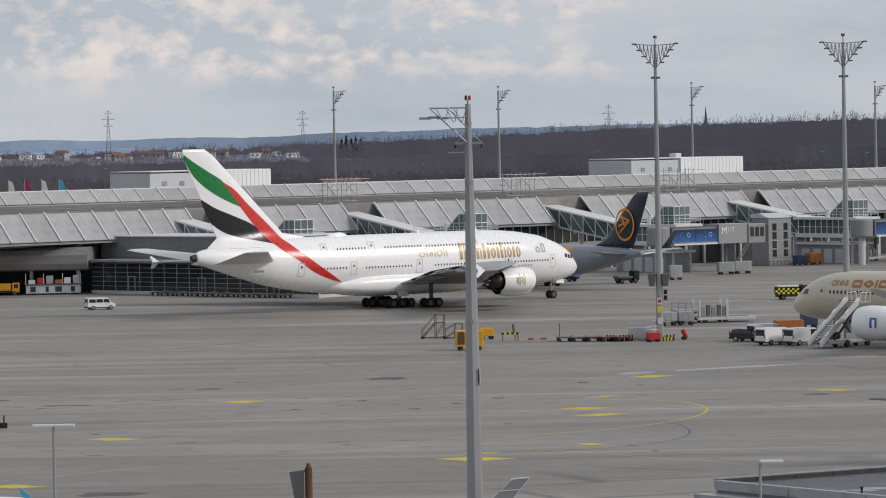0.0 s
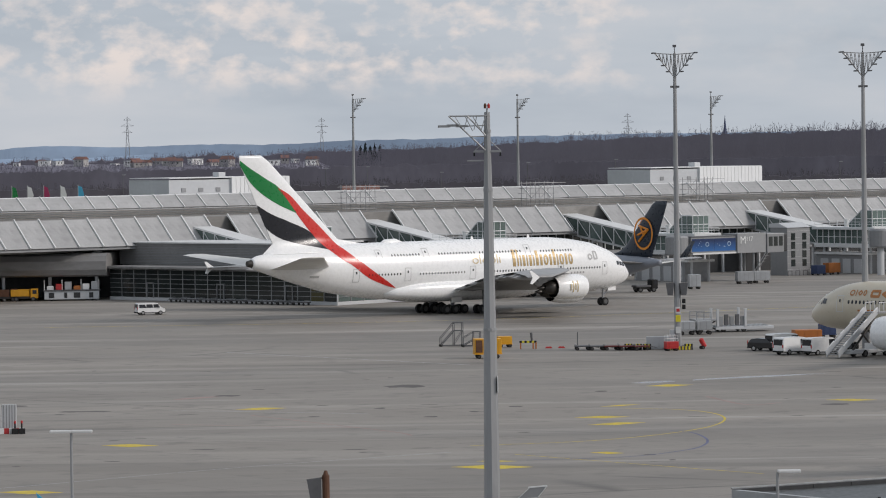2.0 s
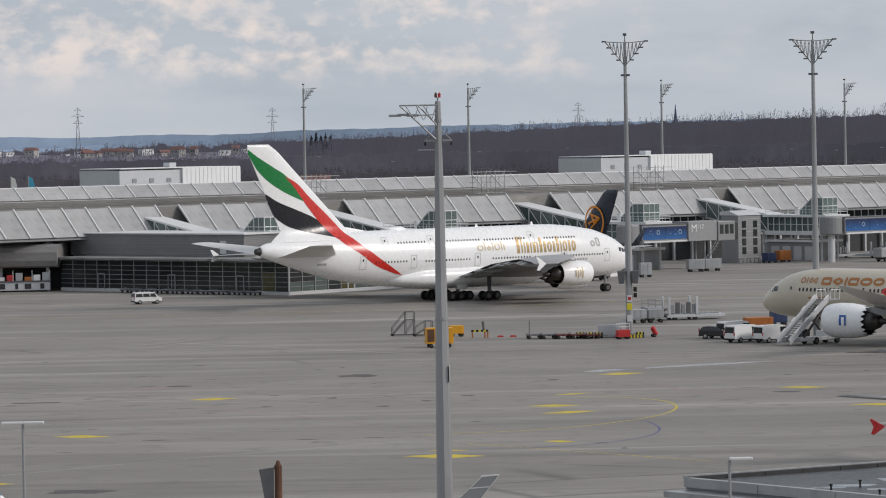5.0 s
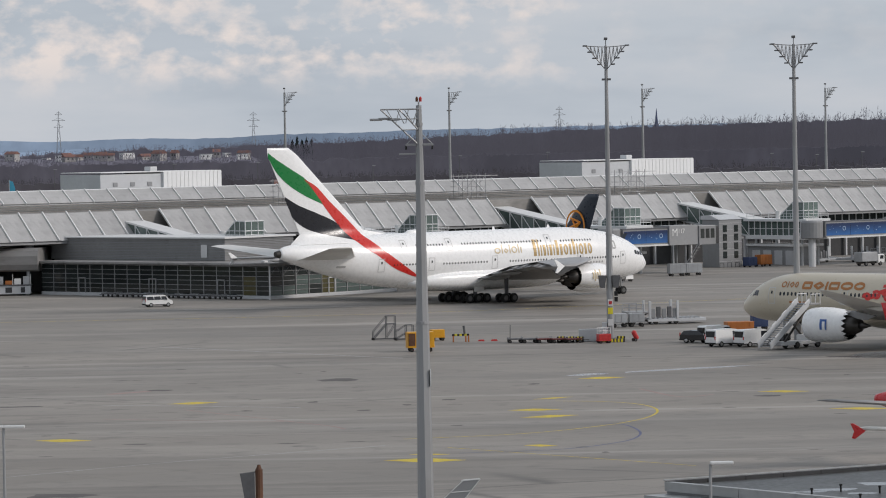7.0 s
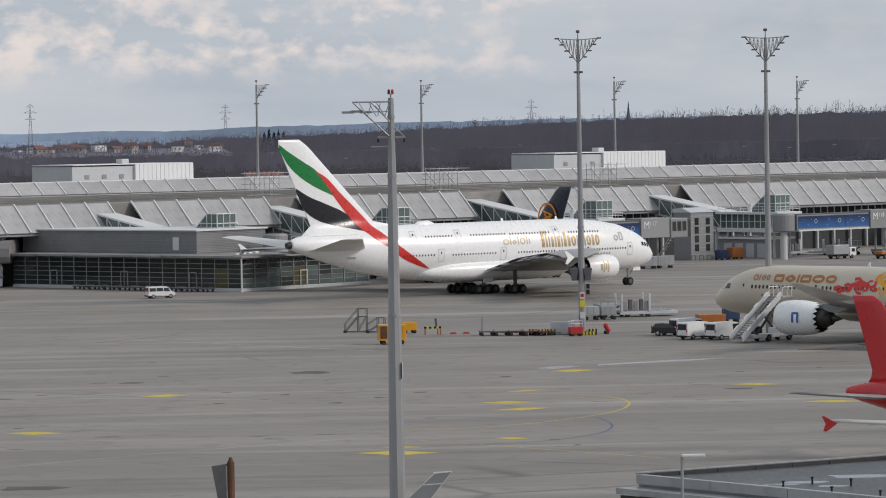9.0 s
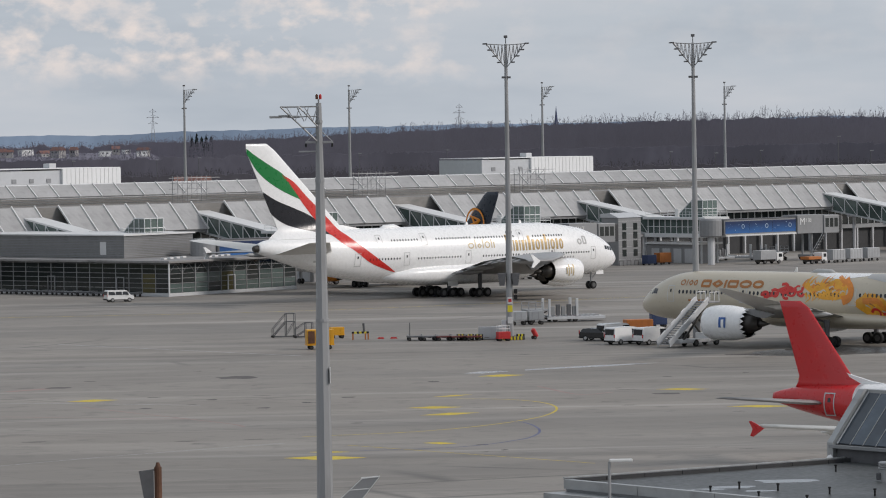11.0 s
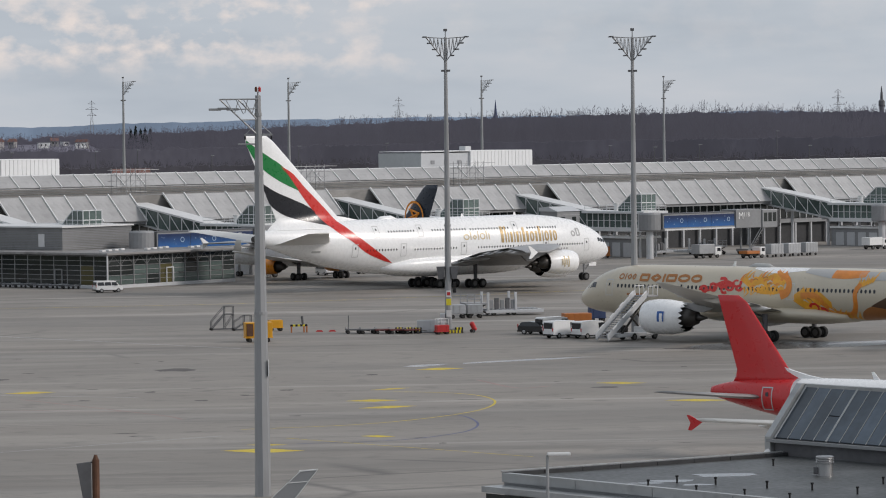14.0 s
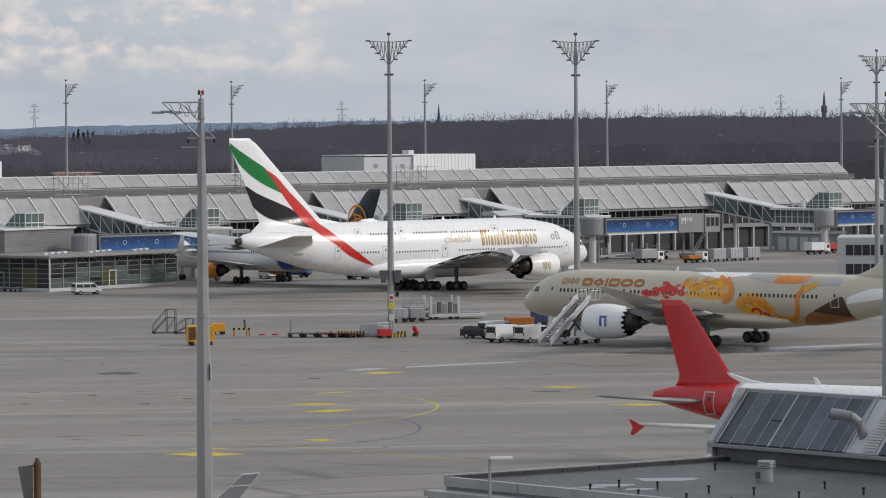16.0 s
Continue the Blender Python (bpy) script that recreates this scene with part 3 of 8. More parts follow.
# dense undergrowth inside the two nearer belts
def thicket(d, top, seed, material, label):
    bm = bm_new()
    prev = None
    az = -9.0
    while az < 13.2:
        h = top(az) + 1.3 * noise.noise(Vector((az * 4.0, seed, 0))) + 1.2 * noise.noise(Vector((az * 19.0, seed, 1))) + 0.9 * noise.noise(Vector((az * 57.0, seed, 2)))
        ring = [bm.verts.new(polar(az, d, 0)), bm.verts.new(polar(az, d, h)), bm.verts.new(polar(az, d + 10, h)), bm.verts.new(polar(az, d + 10, 0))]
        if prev:
            for i in range(3):
                bm.faces.new((prev[i], prev[i + 1], ring[i + 1], ring[i]))
        prev = ring
        az += 0.02
    tagged(part("thicket", bm, material), label, "woods", kind="structure")


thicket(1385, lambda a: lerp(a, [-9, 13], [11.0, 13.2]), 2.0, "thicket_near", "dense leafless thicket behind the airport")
thicket(1600, lambda a: lerp(a, [-9, -2, 4, 13], [17.0, 17.2, 18.6, 19.6]), 6.0, "thicket_haze", "dense leafless thicket before the far wood")

# the town's ground rises behind the nearer trees
def town_ground(az):
    return lerp(az, [-10, -4, -2.2, -1.2], [18.2, 17.6, 17.6, 2.0]) + 0.7 * noise.noise(Vector((az * 2.1, 3.3, 0)))


bm = bm_new()
prev = None
az = -10.0
while az < -1.19:
    h = town_ground(az)
    ring = [bm.verts.new(polar(az, 1760, 0)), bm.verts.new(polar(az, 1850, h - 1.0)), bm.verts.new(polar(az, 2000, h + 1.0)), bm.verts.new(polar(az, 2030, 0))]
    if prev:
        for i in range(3):
            bm.faces.new((prev[i], prev[i + 1], ring[i + 1], ring[i]))
    prev = ring
    az += 0.1
tagged(part("town_rise", bm, "bark_haze"), "dark scrub-covered rise under the distant town", "ground", kind="structure")

# two hill ridges; their blue tone is painted haze
for d, h0, amp, seed, label in ((4300, 24, 6, 1.0, "wooded hills on the horizon, blue-grey distance haze painted in"), (4800, 38, 6, 7.0, "hills far behind the woods, pale blue distance haze painted in")):
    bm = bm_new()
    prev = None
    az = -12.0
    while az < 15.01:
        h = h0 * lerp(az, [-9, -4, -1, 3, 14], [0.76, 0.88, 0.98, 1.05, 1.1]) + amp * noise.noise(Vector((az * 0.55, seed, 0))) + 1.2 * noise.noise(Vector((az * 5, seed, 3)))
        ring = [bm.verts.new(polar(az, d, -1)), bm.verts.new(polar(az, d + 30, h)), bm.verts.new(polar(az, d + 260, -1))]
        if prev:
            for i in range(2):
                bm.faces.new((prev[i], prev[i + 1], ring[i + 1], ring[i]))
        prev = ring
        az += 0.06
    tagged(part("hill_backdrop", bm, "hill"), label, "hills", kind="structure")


# ---- aircraft ----
class Hull:
    """A fuselage by stations from the nose: bottom, top and half width; x runs forward from the origin under the main gear."""

    def __init__(self, nose_x, rows):
        self.nose_x = nose_x
        self.s, self.zb, self.zt, self.hw = (np.array(c, float) for c in zip(*rows))

    def at(self, s):
        return tuple(float(np.interp(s, self.s, c)) for c in (self.zb, self.zt, self.hw))

    def smooth_at(self, s):
        """Stations blended a little, so that the skin has no kinks."""
        k = [self.at(min(max(s + d, 0), self.s[-1])) for d in (-0.5, 0, 0.5)] if 3 < s < self.s[-1] - 1 else [self.at(s)]
        return tuple(sum(c) / len(k) for c in zip(*k))

    def y(self, x, z):
        zb, zt, hw = self.smooth_at(self.nose_x - x)
        q = (z - (zb + zt) / 2) / ((zt - zb) / 2)
        return hw * math.sqrt(max(0.0, 1 - q * q))

    def mesh(self, n=40, step=0.7, s0=0.0, s1=None):
        s1 = self.s[-1] if s1 is None else s1
        bm = bm_new()
        ss = sorted({0.0, 0.1, 0.25, 0.45, 0.7, 1.0, 1.4, 1.8, *np.arange(2.3, self.s[-1], step), self.s[-1]})
        ss = sorted({s for s in ss if s0 < s < s1} | {s0, s1})
        rings = []
        for s in ss:
            zb, zt, hw = self.smooth_at(s)
            rings.append([(self.nose_x - s, hw * math.cos(2 * math.pi * i / n), (zb + zt) / 2 + (zt - zb) / 2 * math.sin(2 * math.pi * i / n)) for i in range(n)])
        return loft(bm, rings)


def decal(bm, xs, lo, hi, side, surf, lift=0.025, rows=10):
    """A painted field on a curved side: between lo(x) and hi(x), lying on the surface y = surf(x, z)."""
    grid = []
    for x in xs:
        a, b = lo(x), hi(x)
        grid.append([bm.verts.new((x, side * (surf(x, a + (b - a) * j / rows) + lift), a + (b - a) * j / rows)) for j in range(rows + 1)])
    for g, h in zip(grid, grid[1:]):
        for j in range(rows):
            bm.faces.new((g[j], h[j], h[j + 1], g[j + 1]) if side < 0 else (g[j], g[j + 1], h[j + 1], h[j]))
    return bm


def ribbon(bm, pts, widths, surf, side, lift=0.04, closed=False):
    """A painted stroke of varying width along a line on a curved side."""
    n = len(pts)
    rows = []
    for i, (x, z) in enumerate(pts):
        a = pts[(i - 1) % n] if closed or i else pts[i]
        b = pts[(i + 1) % n] if closed or i < n - 1 else pts[i]
        dx, dz = b[0] - a[0], b[1] - a[1]
        q = math.hypot(dx, dz) or 1.0
        w = (widths[i] if isinstance(widths, (list, tuple)) else widths) / 2
        rows.append([bm.verts.new((x - s * w * dz / q, side * (surf(x - s * w * dz / q, z + s * w * dx / q) + lift), z + s * w * dx / q)) for s in (-1, 0, 1)])
    for g, h in zip(rows, rows[1:] + (rows[:1] if closed else [])):
        for j in range(2):
            bm.faces.new((g[j], h[j], h[j + 1], g[j + 1]))
    bm.normal_update()
    bad = [f for f in bm.faces if f.normal.y * side < 0]
    if bad:
        bmesh.ops.reverse_faces(bm, faces=bad)
    return bm


def title_glyph(bm, x, w, z, h, kind, surf, side, d, t=0.3):
    """A plain title-sized shape: o ring, l bar, d diamond ring, # open frame; d is the reading direction along x."""
    mid = x + d * w / 2
    if kind == "l":
        ribbon(bm, [(mid, z + h * k / 4) for k in range(5)], t, surf, side)
    else:
        n = {"o": 16, "d": 4, "#": 4}[kind]
        k = 1.35 if kind == "#" else 1.0
        a0 = math.pi / 4 if kind == "#" else 0.0
        pts = [(mid + k * (w / 2 - t / 2) * math.cos(a), z + h / 2 + k * (h / 2 - t / 2) * math.sin(a)) for a in [a0 + 2 * math.pi * i / n for i in range(n)]]
        if n == 4:
            pts = [(a[0] + (b[0] - a[0]) * j / 6, a[1] + (b[1] - a[1]) * j / 6) for a, b in zip(pts, pts[1:] + pts[:1]) for j in range(6)]
        ribbon(bm, pts, t, surf, side, closed=True)


def curve(pts):
    xs, ys = zip(*sorted(pts))

    def f(x):
        # smooth interpolation through the points
        if x <= xs[0]:
            return ys[0]
        if x >= xs[-1]:
            return ys[-1]
        i = max(j for j in range(len(xs)) if xs[j] <= x)
        i = min(i, len(xs) - 2)
        t = (x - xs[i]) / (xs[i + 1] - xs[i])

        def m(k):
            a, b = max(k - 1, 0), min(k + 1, len(xs) - 1)
            return (ys[b] - ys[a]) / (xs[b] - xs[a])
        h = xs[i + 1] - xs[i]
        return (2 * t**3 - 3 * t**2 + 1) * ys[i] + (t**3 - 2 * t**2 + t) * h * m(i) + (-2 * t**3 + 3 * t**2) * ys[i + 1] + (t**3 - t**2) * h * m(i + 1)
    return f


def foil(p_le, chord, t, up, n=9):
    """A wing section as a closed ring, running aft (-x) from its leading edge; up: the way of its thickness."""
    top, bot = [], []
    for i in range(n + 1):
        c = (1 - math.cos(math.pi * i / n)) / 2
        th = t * chord * 2.6 * (math.sqrt(c) * 0.55 - c * 0.3 - c * c * 0.25 + 0.002)
        top.append(Vector(p_le) + Vector((-c * chord, 0, 0)) + th * Vector(up))
        bot.append(Vector(p_le) + Vector((-c * chord, 0, 0)) - th * 0.6 * Vector(up))
    return top + bot[-2:0:-1]


def wheel(parent, x, y, z, r, w, rim="rim"):
    bm = bm_new()
    lathe(bm, [(-w / 2, r * 0.62), (-w / 2, r * 0.9), (-w * 0.36, r), (w * 0.36, r), (w / 2, r * 0.9), (w / 2, r * 0.62)], 20, "y")
    t = part("tyre", bm, "tyre", parent)
    t.location = (x, y, z)
    bm = bm_new()
    lathe(bm, [(-w * 0.53, r * 0.2), (-w * 0.5, r * 0.58), (w * 0.5, r * 0.58), (w * 0.53, r * 0.2)], 16, "y")
    part("rim", bm, rim, t)
    return t


def bogie(parent, x, y, axles, gap, r, w, z_top, track):
    """A main gear leg with its truck and tyres."""
    bm = bm_new()
    tube(bm, (x, y, r), (x, y, z_top), 0.28, 0.34, 12)
    tube(bm, (x, y, z_top * 0.9), (x + 1.8, y, z_top + 0.1), 0.12, 0.12, 8)
    box(bm, x - gap * (axles - 1) / 2 - 0.2, x + gap * (axles - 1) / 2 + 0.2, y - 0.18, y + 0.18, r - 0.18, r + 0.18)
    leg = part("gear_leg", bm, "galv_dark", parent)
    for i in range(axles):
        for s in (-1, 1):
            wheel(leg, x + gap * (i - (axles - 1) / 2), y + s * track / 2, r, r, w)
    if axles == 2:
        return
    bm = bm_new()
    rbox(bm, x - 0.9, x + 1.1, y - 0.9, y - 0.84, z_top - 1.3, z_top + 0.1, 0.02)
    part("gear_door", bm, "white_dirty", parent)


def windows(parent, hull, side, x0, x1, z, pitch=0.56, w=0.23, h=0.34, name="cabin_window"):
    """A row of cabin windows, each an inset dark pane standing on the skin."""
    made = []
    n = int(abs(x1 - x0) / pitch)
    for i in range(n):
        x = x0 - pitch * i
        bm = bm_new()
        y = hull.y(x, z)
        d = (hull.y(x, z + 0.17) - hull.y(x, z - 0.17)) / 0.34
        pts = [(math.cos(a) ** 1 * w / 2, math.sin(a) * h / 2) for a in [math.pi / 4 * k for k in range(8)]]
        loft(bm, [[(x + p, side * (y + d * q - 0.03), z + q) for p, q in pts], [(x + p, side * (y + d * q + 0.03), z + q) for p, q in pts]])
        if side > 0:
            bmesh.ops.reverse_faces(bm, faces=list(bm.faces))
        made.append(bm)
    return made


def merge(bms):
    out = bm_new()
    for b in bms:
        me = bpy.data.meshes.new("tmp")
        b.to_mesh(me)
        b.free()
        out.from_mesh(me)
        bpy.data.meshes.remove(me)
    return out


def door_outline(parent, hull, side, x, z0, w, h, material="door_line"):
    """A cabin door: a slightly proud leaf with a seam round it."""
    bm = bm_new()
    r = 0.1
    for x0, x1, a, b in ((x - w / 2, x - w / 2 + 0.09, z0, z0 + h), (x + w / 2 - 0.09, x + w / 2, z0, z0 + h), (x - w / 2, x + w / 2, z0, z0 + 0.09), (x - w / 2, x + w / 2, z0 + h - 0.09, z0 + h)):
        decal(bm, [x0, x1], lambda q, a=a: a, lambda q, b=b: b, side, hull.y, 0.03, 8 if b - a > 1 else 1)
    d = part("cabin_door", bm, material, parent)
    bm = bm_new()
    decal(bm, [x - 0.12, x + 0.12], lambda q: z0 + h * 0.6, lambda q: z0 + h * 0.78, side, hull.y, 0.035, 2)
    part("door_window", bm, "window", d)
    return d


def engine(parent, x, y, z, length, r, core, cowl="white", chev=0, name="engine"):
    """A turbofan: cowl with a rounded lip, fan, core and plug; x is the inlet."""
    bm = bm_new()
    prof = [(x - length, r * 0.80), (x - length * 0.85, r * 0.9), (x - length * 0.6, r * 0.99), (x - length * 0.35, r), (x - length * 0.12, r * 0.95), (x - 0.1, r * 0.86), (x, r * 0.80), (x - 0.1, r * 0.76), (x - 0.8, r * 0.74)]
    lathe(bm, prof, 32, "x", (0, y, z), cap=False)
    if chev:
        # saw-toothed nozzle edge
        for i in range(chev):
            a0, a1 = 2 * math.pi * i / chev, 2 * math.pi * (i + 1) / chev
            am = (a0 + a1) / 2
            rr = r * 0.80
            p = [Vector((x - length + 0.02, y + rr * math.cos(a), z + rr * math.sin(a))) for a in (a0, a1)]
            q = Vector((x - length - 0.5, y + rr * 0.95 * math.cos(am), z + rr * 0.95 * math.sin(am)))
            bm.faces.new([bm.verts.new(v) for v in (p[0], p[1], q)])
    c = part(name, bm, cowl, parent, smooth=True)
    bm = bm_new()
    lathe(bm, [(x - length - 0.05, r * 0.77), (x - length + 0.8, r * 0.8), (x - length * 0.55, r * 0.8)], 32, "x", (0, y, z), cap=False)
    part("nozzle_liner", bm, "dark_metal", c, smooth=True)
    bm = bm_new()
    lathe(bm, [(x - length - core, r * 0.36), (x - length - core * 0.2, r * 0.55), (x - length + 1.0, r * 0.62), (x - length * 0.5, r * 0.62)], 28, "x", (0, y, z))
    part("core_cowl", bm, "dark_metal", c, smooth=True)
    bm = bm_new()
    lathe(bm, [(x - length - core - r * 0.75, 0.05), (x - length - core - r * 0.3, r * 0.16), (x - length - core + 0.3, r * 0.24)], 20, "x", (0, y, z))
    part("exhaust_plug", bm, "dark_metal", c, smooth=True)
    bm = bm_new()
    lathe(bm, [(x - 0.9, r * 0.74), (x - 0.85, r * 0.25), (x - 0.35, 0.03)], 24, "x", (0, y, z))
    part("fan", bm, "dark_metal", c)
    return c


def a380():
    t = thing("double_deck_airliner", "white double-deck airliner with gold titles and striped fin, taxiing", "airplane")
    NX = 33.7
    H = Hull(NX, [(0, 4.65, 4.75, 0.05), (0.35, 4.1, 5.4, 0.72), (1.0, 3.6, 6.1, 1.3), (2.2, 3.1, 7.4, 2.0), (3.4, 2.85, 8.15, 2.45), (4.7, 2.65, 8.8, 2.75), (7.9, 2.42, 9.9, 3.22), (12.3, 2.4, 10.6, 3.5), (16.5, 2.4, 10.95, 3.57), (20, 2.4, 11.0, 3.57), (46, 2.4, 11.0, 3.57), (49, 2.5, 11.0, 3.56), (53.5, 3.0, 10.98, 3.4), (59.2, 3.95, 10.8, 2.95), (64.8, 5.5, 10.4, 2.2), (68, 6.5, 10.1, 1.6), (70.9, 7.45, 9.6, 1.0), (71.9, 7.85, 9.2, 0.65)])
    part("fuselage", H.mesh(), "white", t, smooth=True)
    bm = bm_new()
    lathe(bm, [(NX - 72.6, 0.40), (NX - 71.8, 0.62)], 20, "x", (0, 0, 8.5))
    part("apu_outlet", bm, "dark_metal", t)
    # belly fairing
    bm = bm_new()
    rings = []
    for s, zb, zt, hw in ((19, 2.6, 4.0, 2.6), (22, 2.05, 5.0, 3.6), (26, 1.8, 5.4, 4.0), (40, 1.8, 5.4, 4.05), (44, 2.0, 5.2, 3.9), (47.5, 2.5, 4.6, 3.2), (49.5, 2.9, 4.1, 2.2)):
        rings.append([(NX - s, hw * math.copysign(abs(math.cos(a)) ** 0.75, math.cos(a)), (zb + zt) / 2 + (zt - zb) / 2 * math.copysign(abs(math.sin(a)) ** 0.75, math.sin(a))) for a in [2 * math.pi * i / 36 for i in range(36)]])
    part("belly_fairing", loft(bm, rings), "white", t, smooth=True)
    # wings: leading edge station, chord, height, by span
    span = [(2.8, 17.0, 20.5, 3.5), (3.9, 17.9, 19.6, 3.7), (14.9, 26.0, 14.3, 5.8), (25.7, 33.2, 10.8, 6.8), (36.5, 44.0, 6.6, 6.8), (40.2, 48.6, 4.4, 6.6)]
    for side in (-1, 1):
        bm = bm_new()
        loft(bm, [foil((NX - s, side * y, z), c, 0.1 if y < 10 else 0.085, (0, 0, 1)) for y, s, c, z in span])
        if side > 0:
            bmesh.ops.reverse_faces(bm, faces=list(bm.faces))
        wing = part("wing", bm, "wing_grey", t, smooth=True)
        for y in (7.5, 11.5, 19, 22.5, 29.5, 33.0):
            s, c, z = (lerp(y, [r[0] for r in span], [r[k] for r in span]) for k in (1, 2, 3))
            bm = bm_new()
            xe = NX - s - c
            lathe(bm, [(xe - 1.6, 0.03), (xe - 0.6, 0.28), (xe + 1.5, 0.48), (xe + 3.4, 0.32), (xe + 4.4, 0.03)], 12, "x", (0, side * y, z - 0.45))
            part("flap_fairing", bm, "wing_grey", wing, smooth=True)
        # flaps let down a little behind the trailing edge
        for ya, yb in ((4.6, 13.8), (15.4, 24.5)):
            bm = bm_new()
            sec = []
            for y in (ya, yb):
                s, c, z = (lerp(y, [r[0] for r in span], [r[k] for r in span]) for k in (1, 2, 3))
                xe = NX - s - c
                sec.append([(xe + 1.9, side * y, z + 0.12), (xe - 0.7, side * y, z - 0.55), (xe - 0.75, side * y, z - 0.62), (xe + 1.9, side * y, z - 0.22)])
            part("flap", loft(bm, sec), "wing_grey", wing)
        bm = bm_new()
        prism(bm, [(NX - 50.9, 6.65), (NX - 52.4, 7.6), (NX - 52.8, 7.6), (NX - 52.2, 6.6), (NX - 52.6, 5.75), (NX - 52.2, 5.7)], side * 40.25 - 0.07, side * 40.25 + 0.07, "y")
        part("wingtip_fence", bm, "white", wing)
        for y, sx, z in ((14.9, 22.4, 3.3), (25.7, 30.8, 4.4)):
            e = engine(t, NX - sx, side * y, z, 5.7, 1.85, 1.6)
            zw = lerp(y, [r[0] for r in span], [r[3] for r in span])
            bm = bm_new()
            prism(bm, [(NX - sx - 1.6, z + 1.7), (NX - sx - 6.5, zw + 0.35), (NX - sx - 10, zw - 0.2), (NX - sx - 8.4, z + 0.9), (NX - sx - 5, z + 1.2)], side * y - 0.22, side * y + 0.22, "y")
            part("pylon", bm, "wing_grey", e)
            if side < 0:
                # emblem on the cowl: plain gold strokes
                for q in range(4):
                    bm = bm_new()
                    x0 = NX - sx - 2.3 - 0.42 * q
                    decal(bm, [x0, x0 - 0.24], lambda x: z - 0.75 + 0.3 * (q % 2), lambda x: z + 0.95 - 0.35 * (q % 2), -1, lambda x, zz: y + 1.85 * math.sqrt(max(0, 1 - ((zz - z) / 1.85) ** 2)), 0.03, 6)
                    part("emblem_stroke", bm, "pale_gold", e)
        # tailplane
        bm = bm_new()
        loft(bm, [foil((NX - s, side * y, z), c, 0.09, (0, 0, 1)) for y, s, c, z in ((1.0, 58.6, 10.8, 7.55), (2.4, 59.6, 9.9, 7.75), (14.9, 69.6, 4.1, 9.55), (15.2, 70.6, 2.9, 9.6))])
        if side > 0:
            bmesh.ops.reverse_faces(bm, faces=list(bm.faces))
        part("tailplane", bm, "white_dirty", t, smooth=True)
    # fin
    fin_z, fin_s, fin_c = [9.6, 11.0, 23.2, 24.2], [51.5, 55.6, 68.4, 69.9], [16.0, 12.4, 5.35, 3.8]

    def fin_y(x, z):
        c = (NX - x - lerp(z, fin_z, fin_s)) / lerp(z, fin_z, fin_c)
        c = min(max(c, 0.0), 1.0)
        th = lerp(z, fin_z, fin_c) * 0.11 * 2.6 * (math.sqrt(c) * 0.55 - c * 0.3 - c * c * 0.25 + 0.002)
        return max(0.0, th)
    bm = bm_new()
    rings = []
    for z in [9.6, 10.2, 10.8] + [11 + 0.6 * i for i in range(21)] + [23.4, 23.8, 24.2]:
        s, c = lerp(z, fin_z, fin_s), lerp(z, fin_z, fin_c)
        xs = [NX - s - c * (1 - math.cos(math.pi * i / 14)) / 2 for i in range(15)]
        rings.append([(x, -fin_y(x, z), z) for x in xs] + [(x, fin_y(x, z), z) for x in xs[-2:0:-1]])
    loft(bm, rings)
    fin = part("fin", bm, "white", t, smooth=True)

    def fillet_top(x):
        return lerp(x, [-36, -34, -27, -22, -18.5], [9.9, 11.6, 12.4, 11.6, 10.98])

    def fillet_y(x, z):
        """The fairing between fuselage crown and fin."""
        top = fillet_top(x)
        if not 9.6 < z < top or not -36 < x < -18.5:
            return 0.0
        a, b = fin_y(x, top), H.y(x, 9.6)
        return a + (b - a) * ((top - z) / (top - 9.6)) ** 1.7

    for sd in (-1, 1):
        bm = bm_new()
        decal(bm, list(np.linspace(-36, -18.5, 36)), lambda x: 9.6, fillet_top, sd, lambda x, z: max(fillet_y(x, z), fin_y(x, z) * (z > 9.7)), 0.005, 16)
        part("fin_fairing", bm, "white", t, smooth=True)

    def skin(x, z):
        return max(fin_y(x, z) if z > 9.6 else 0, H.y(x, z) if z < 11 else 0, fillet_y(x, z))

    def le(z):
        return NX - lerp(z, fin_z, fin_s)

    def te(z):
        return NX - lerp(z, fin_z, fin_s) - lerp(z, fin_z, fin_c)

    def band(name, lo, hi, x0, x1, material, label):
        """A painted band between two curves, cut off at the edges of the fin."""
        for side in (-1, 1):
            bm = bm_new()
            xs = np.linspace(x0, x1, 60)

            def ok(x, z):
                return z < 10.6 or te(z) - 0.02 <= x <= le(z) + 0.02
            cols = []
            for x in xs:
                zs = [z for z in np.linspace(lo(x), hi(x), 40) if ok(x, z)]
                cols.append((zs[0], zs[-1]) if len(zs) > 1 and zs[-1] - zs[0] > 0.02 else None)
            for i in range(len(xs) - 1):
                if cols[i] and cols[i + 1]:
                    a, b = cols[i], cols[i + 1]
                    decal(bm, [xs[i], xs[i + 1]], lambda x, i=i: a[0] if x == xs[i] else b[0], lambda x, i=i: a[1] if x == xs[i] else b[1], side, skin, 0.03, 14)
            bmesh.ops.remove_doubles(bm, verts=list(bm.verts), dist=0.004)
            part(name, bm, material, fin, label, smooth=True)

    band("green_band", curve([(-40.8, 24.1), (-39.6, 22.3), (-38.3, 20.4), (-36.4, 18.7), (-33.7, 17.1), (-30.4, 15.7)]), curve([(-40.8, 24.15), (-38.5, 22.5), (-35.8, 20.9), (-33.3, 19.4), (-31.8, 17.5), (-30.4, 15.8)]), -40.8, -30.4, "green", "green painted tail band")
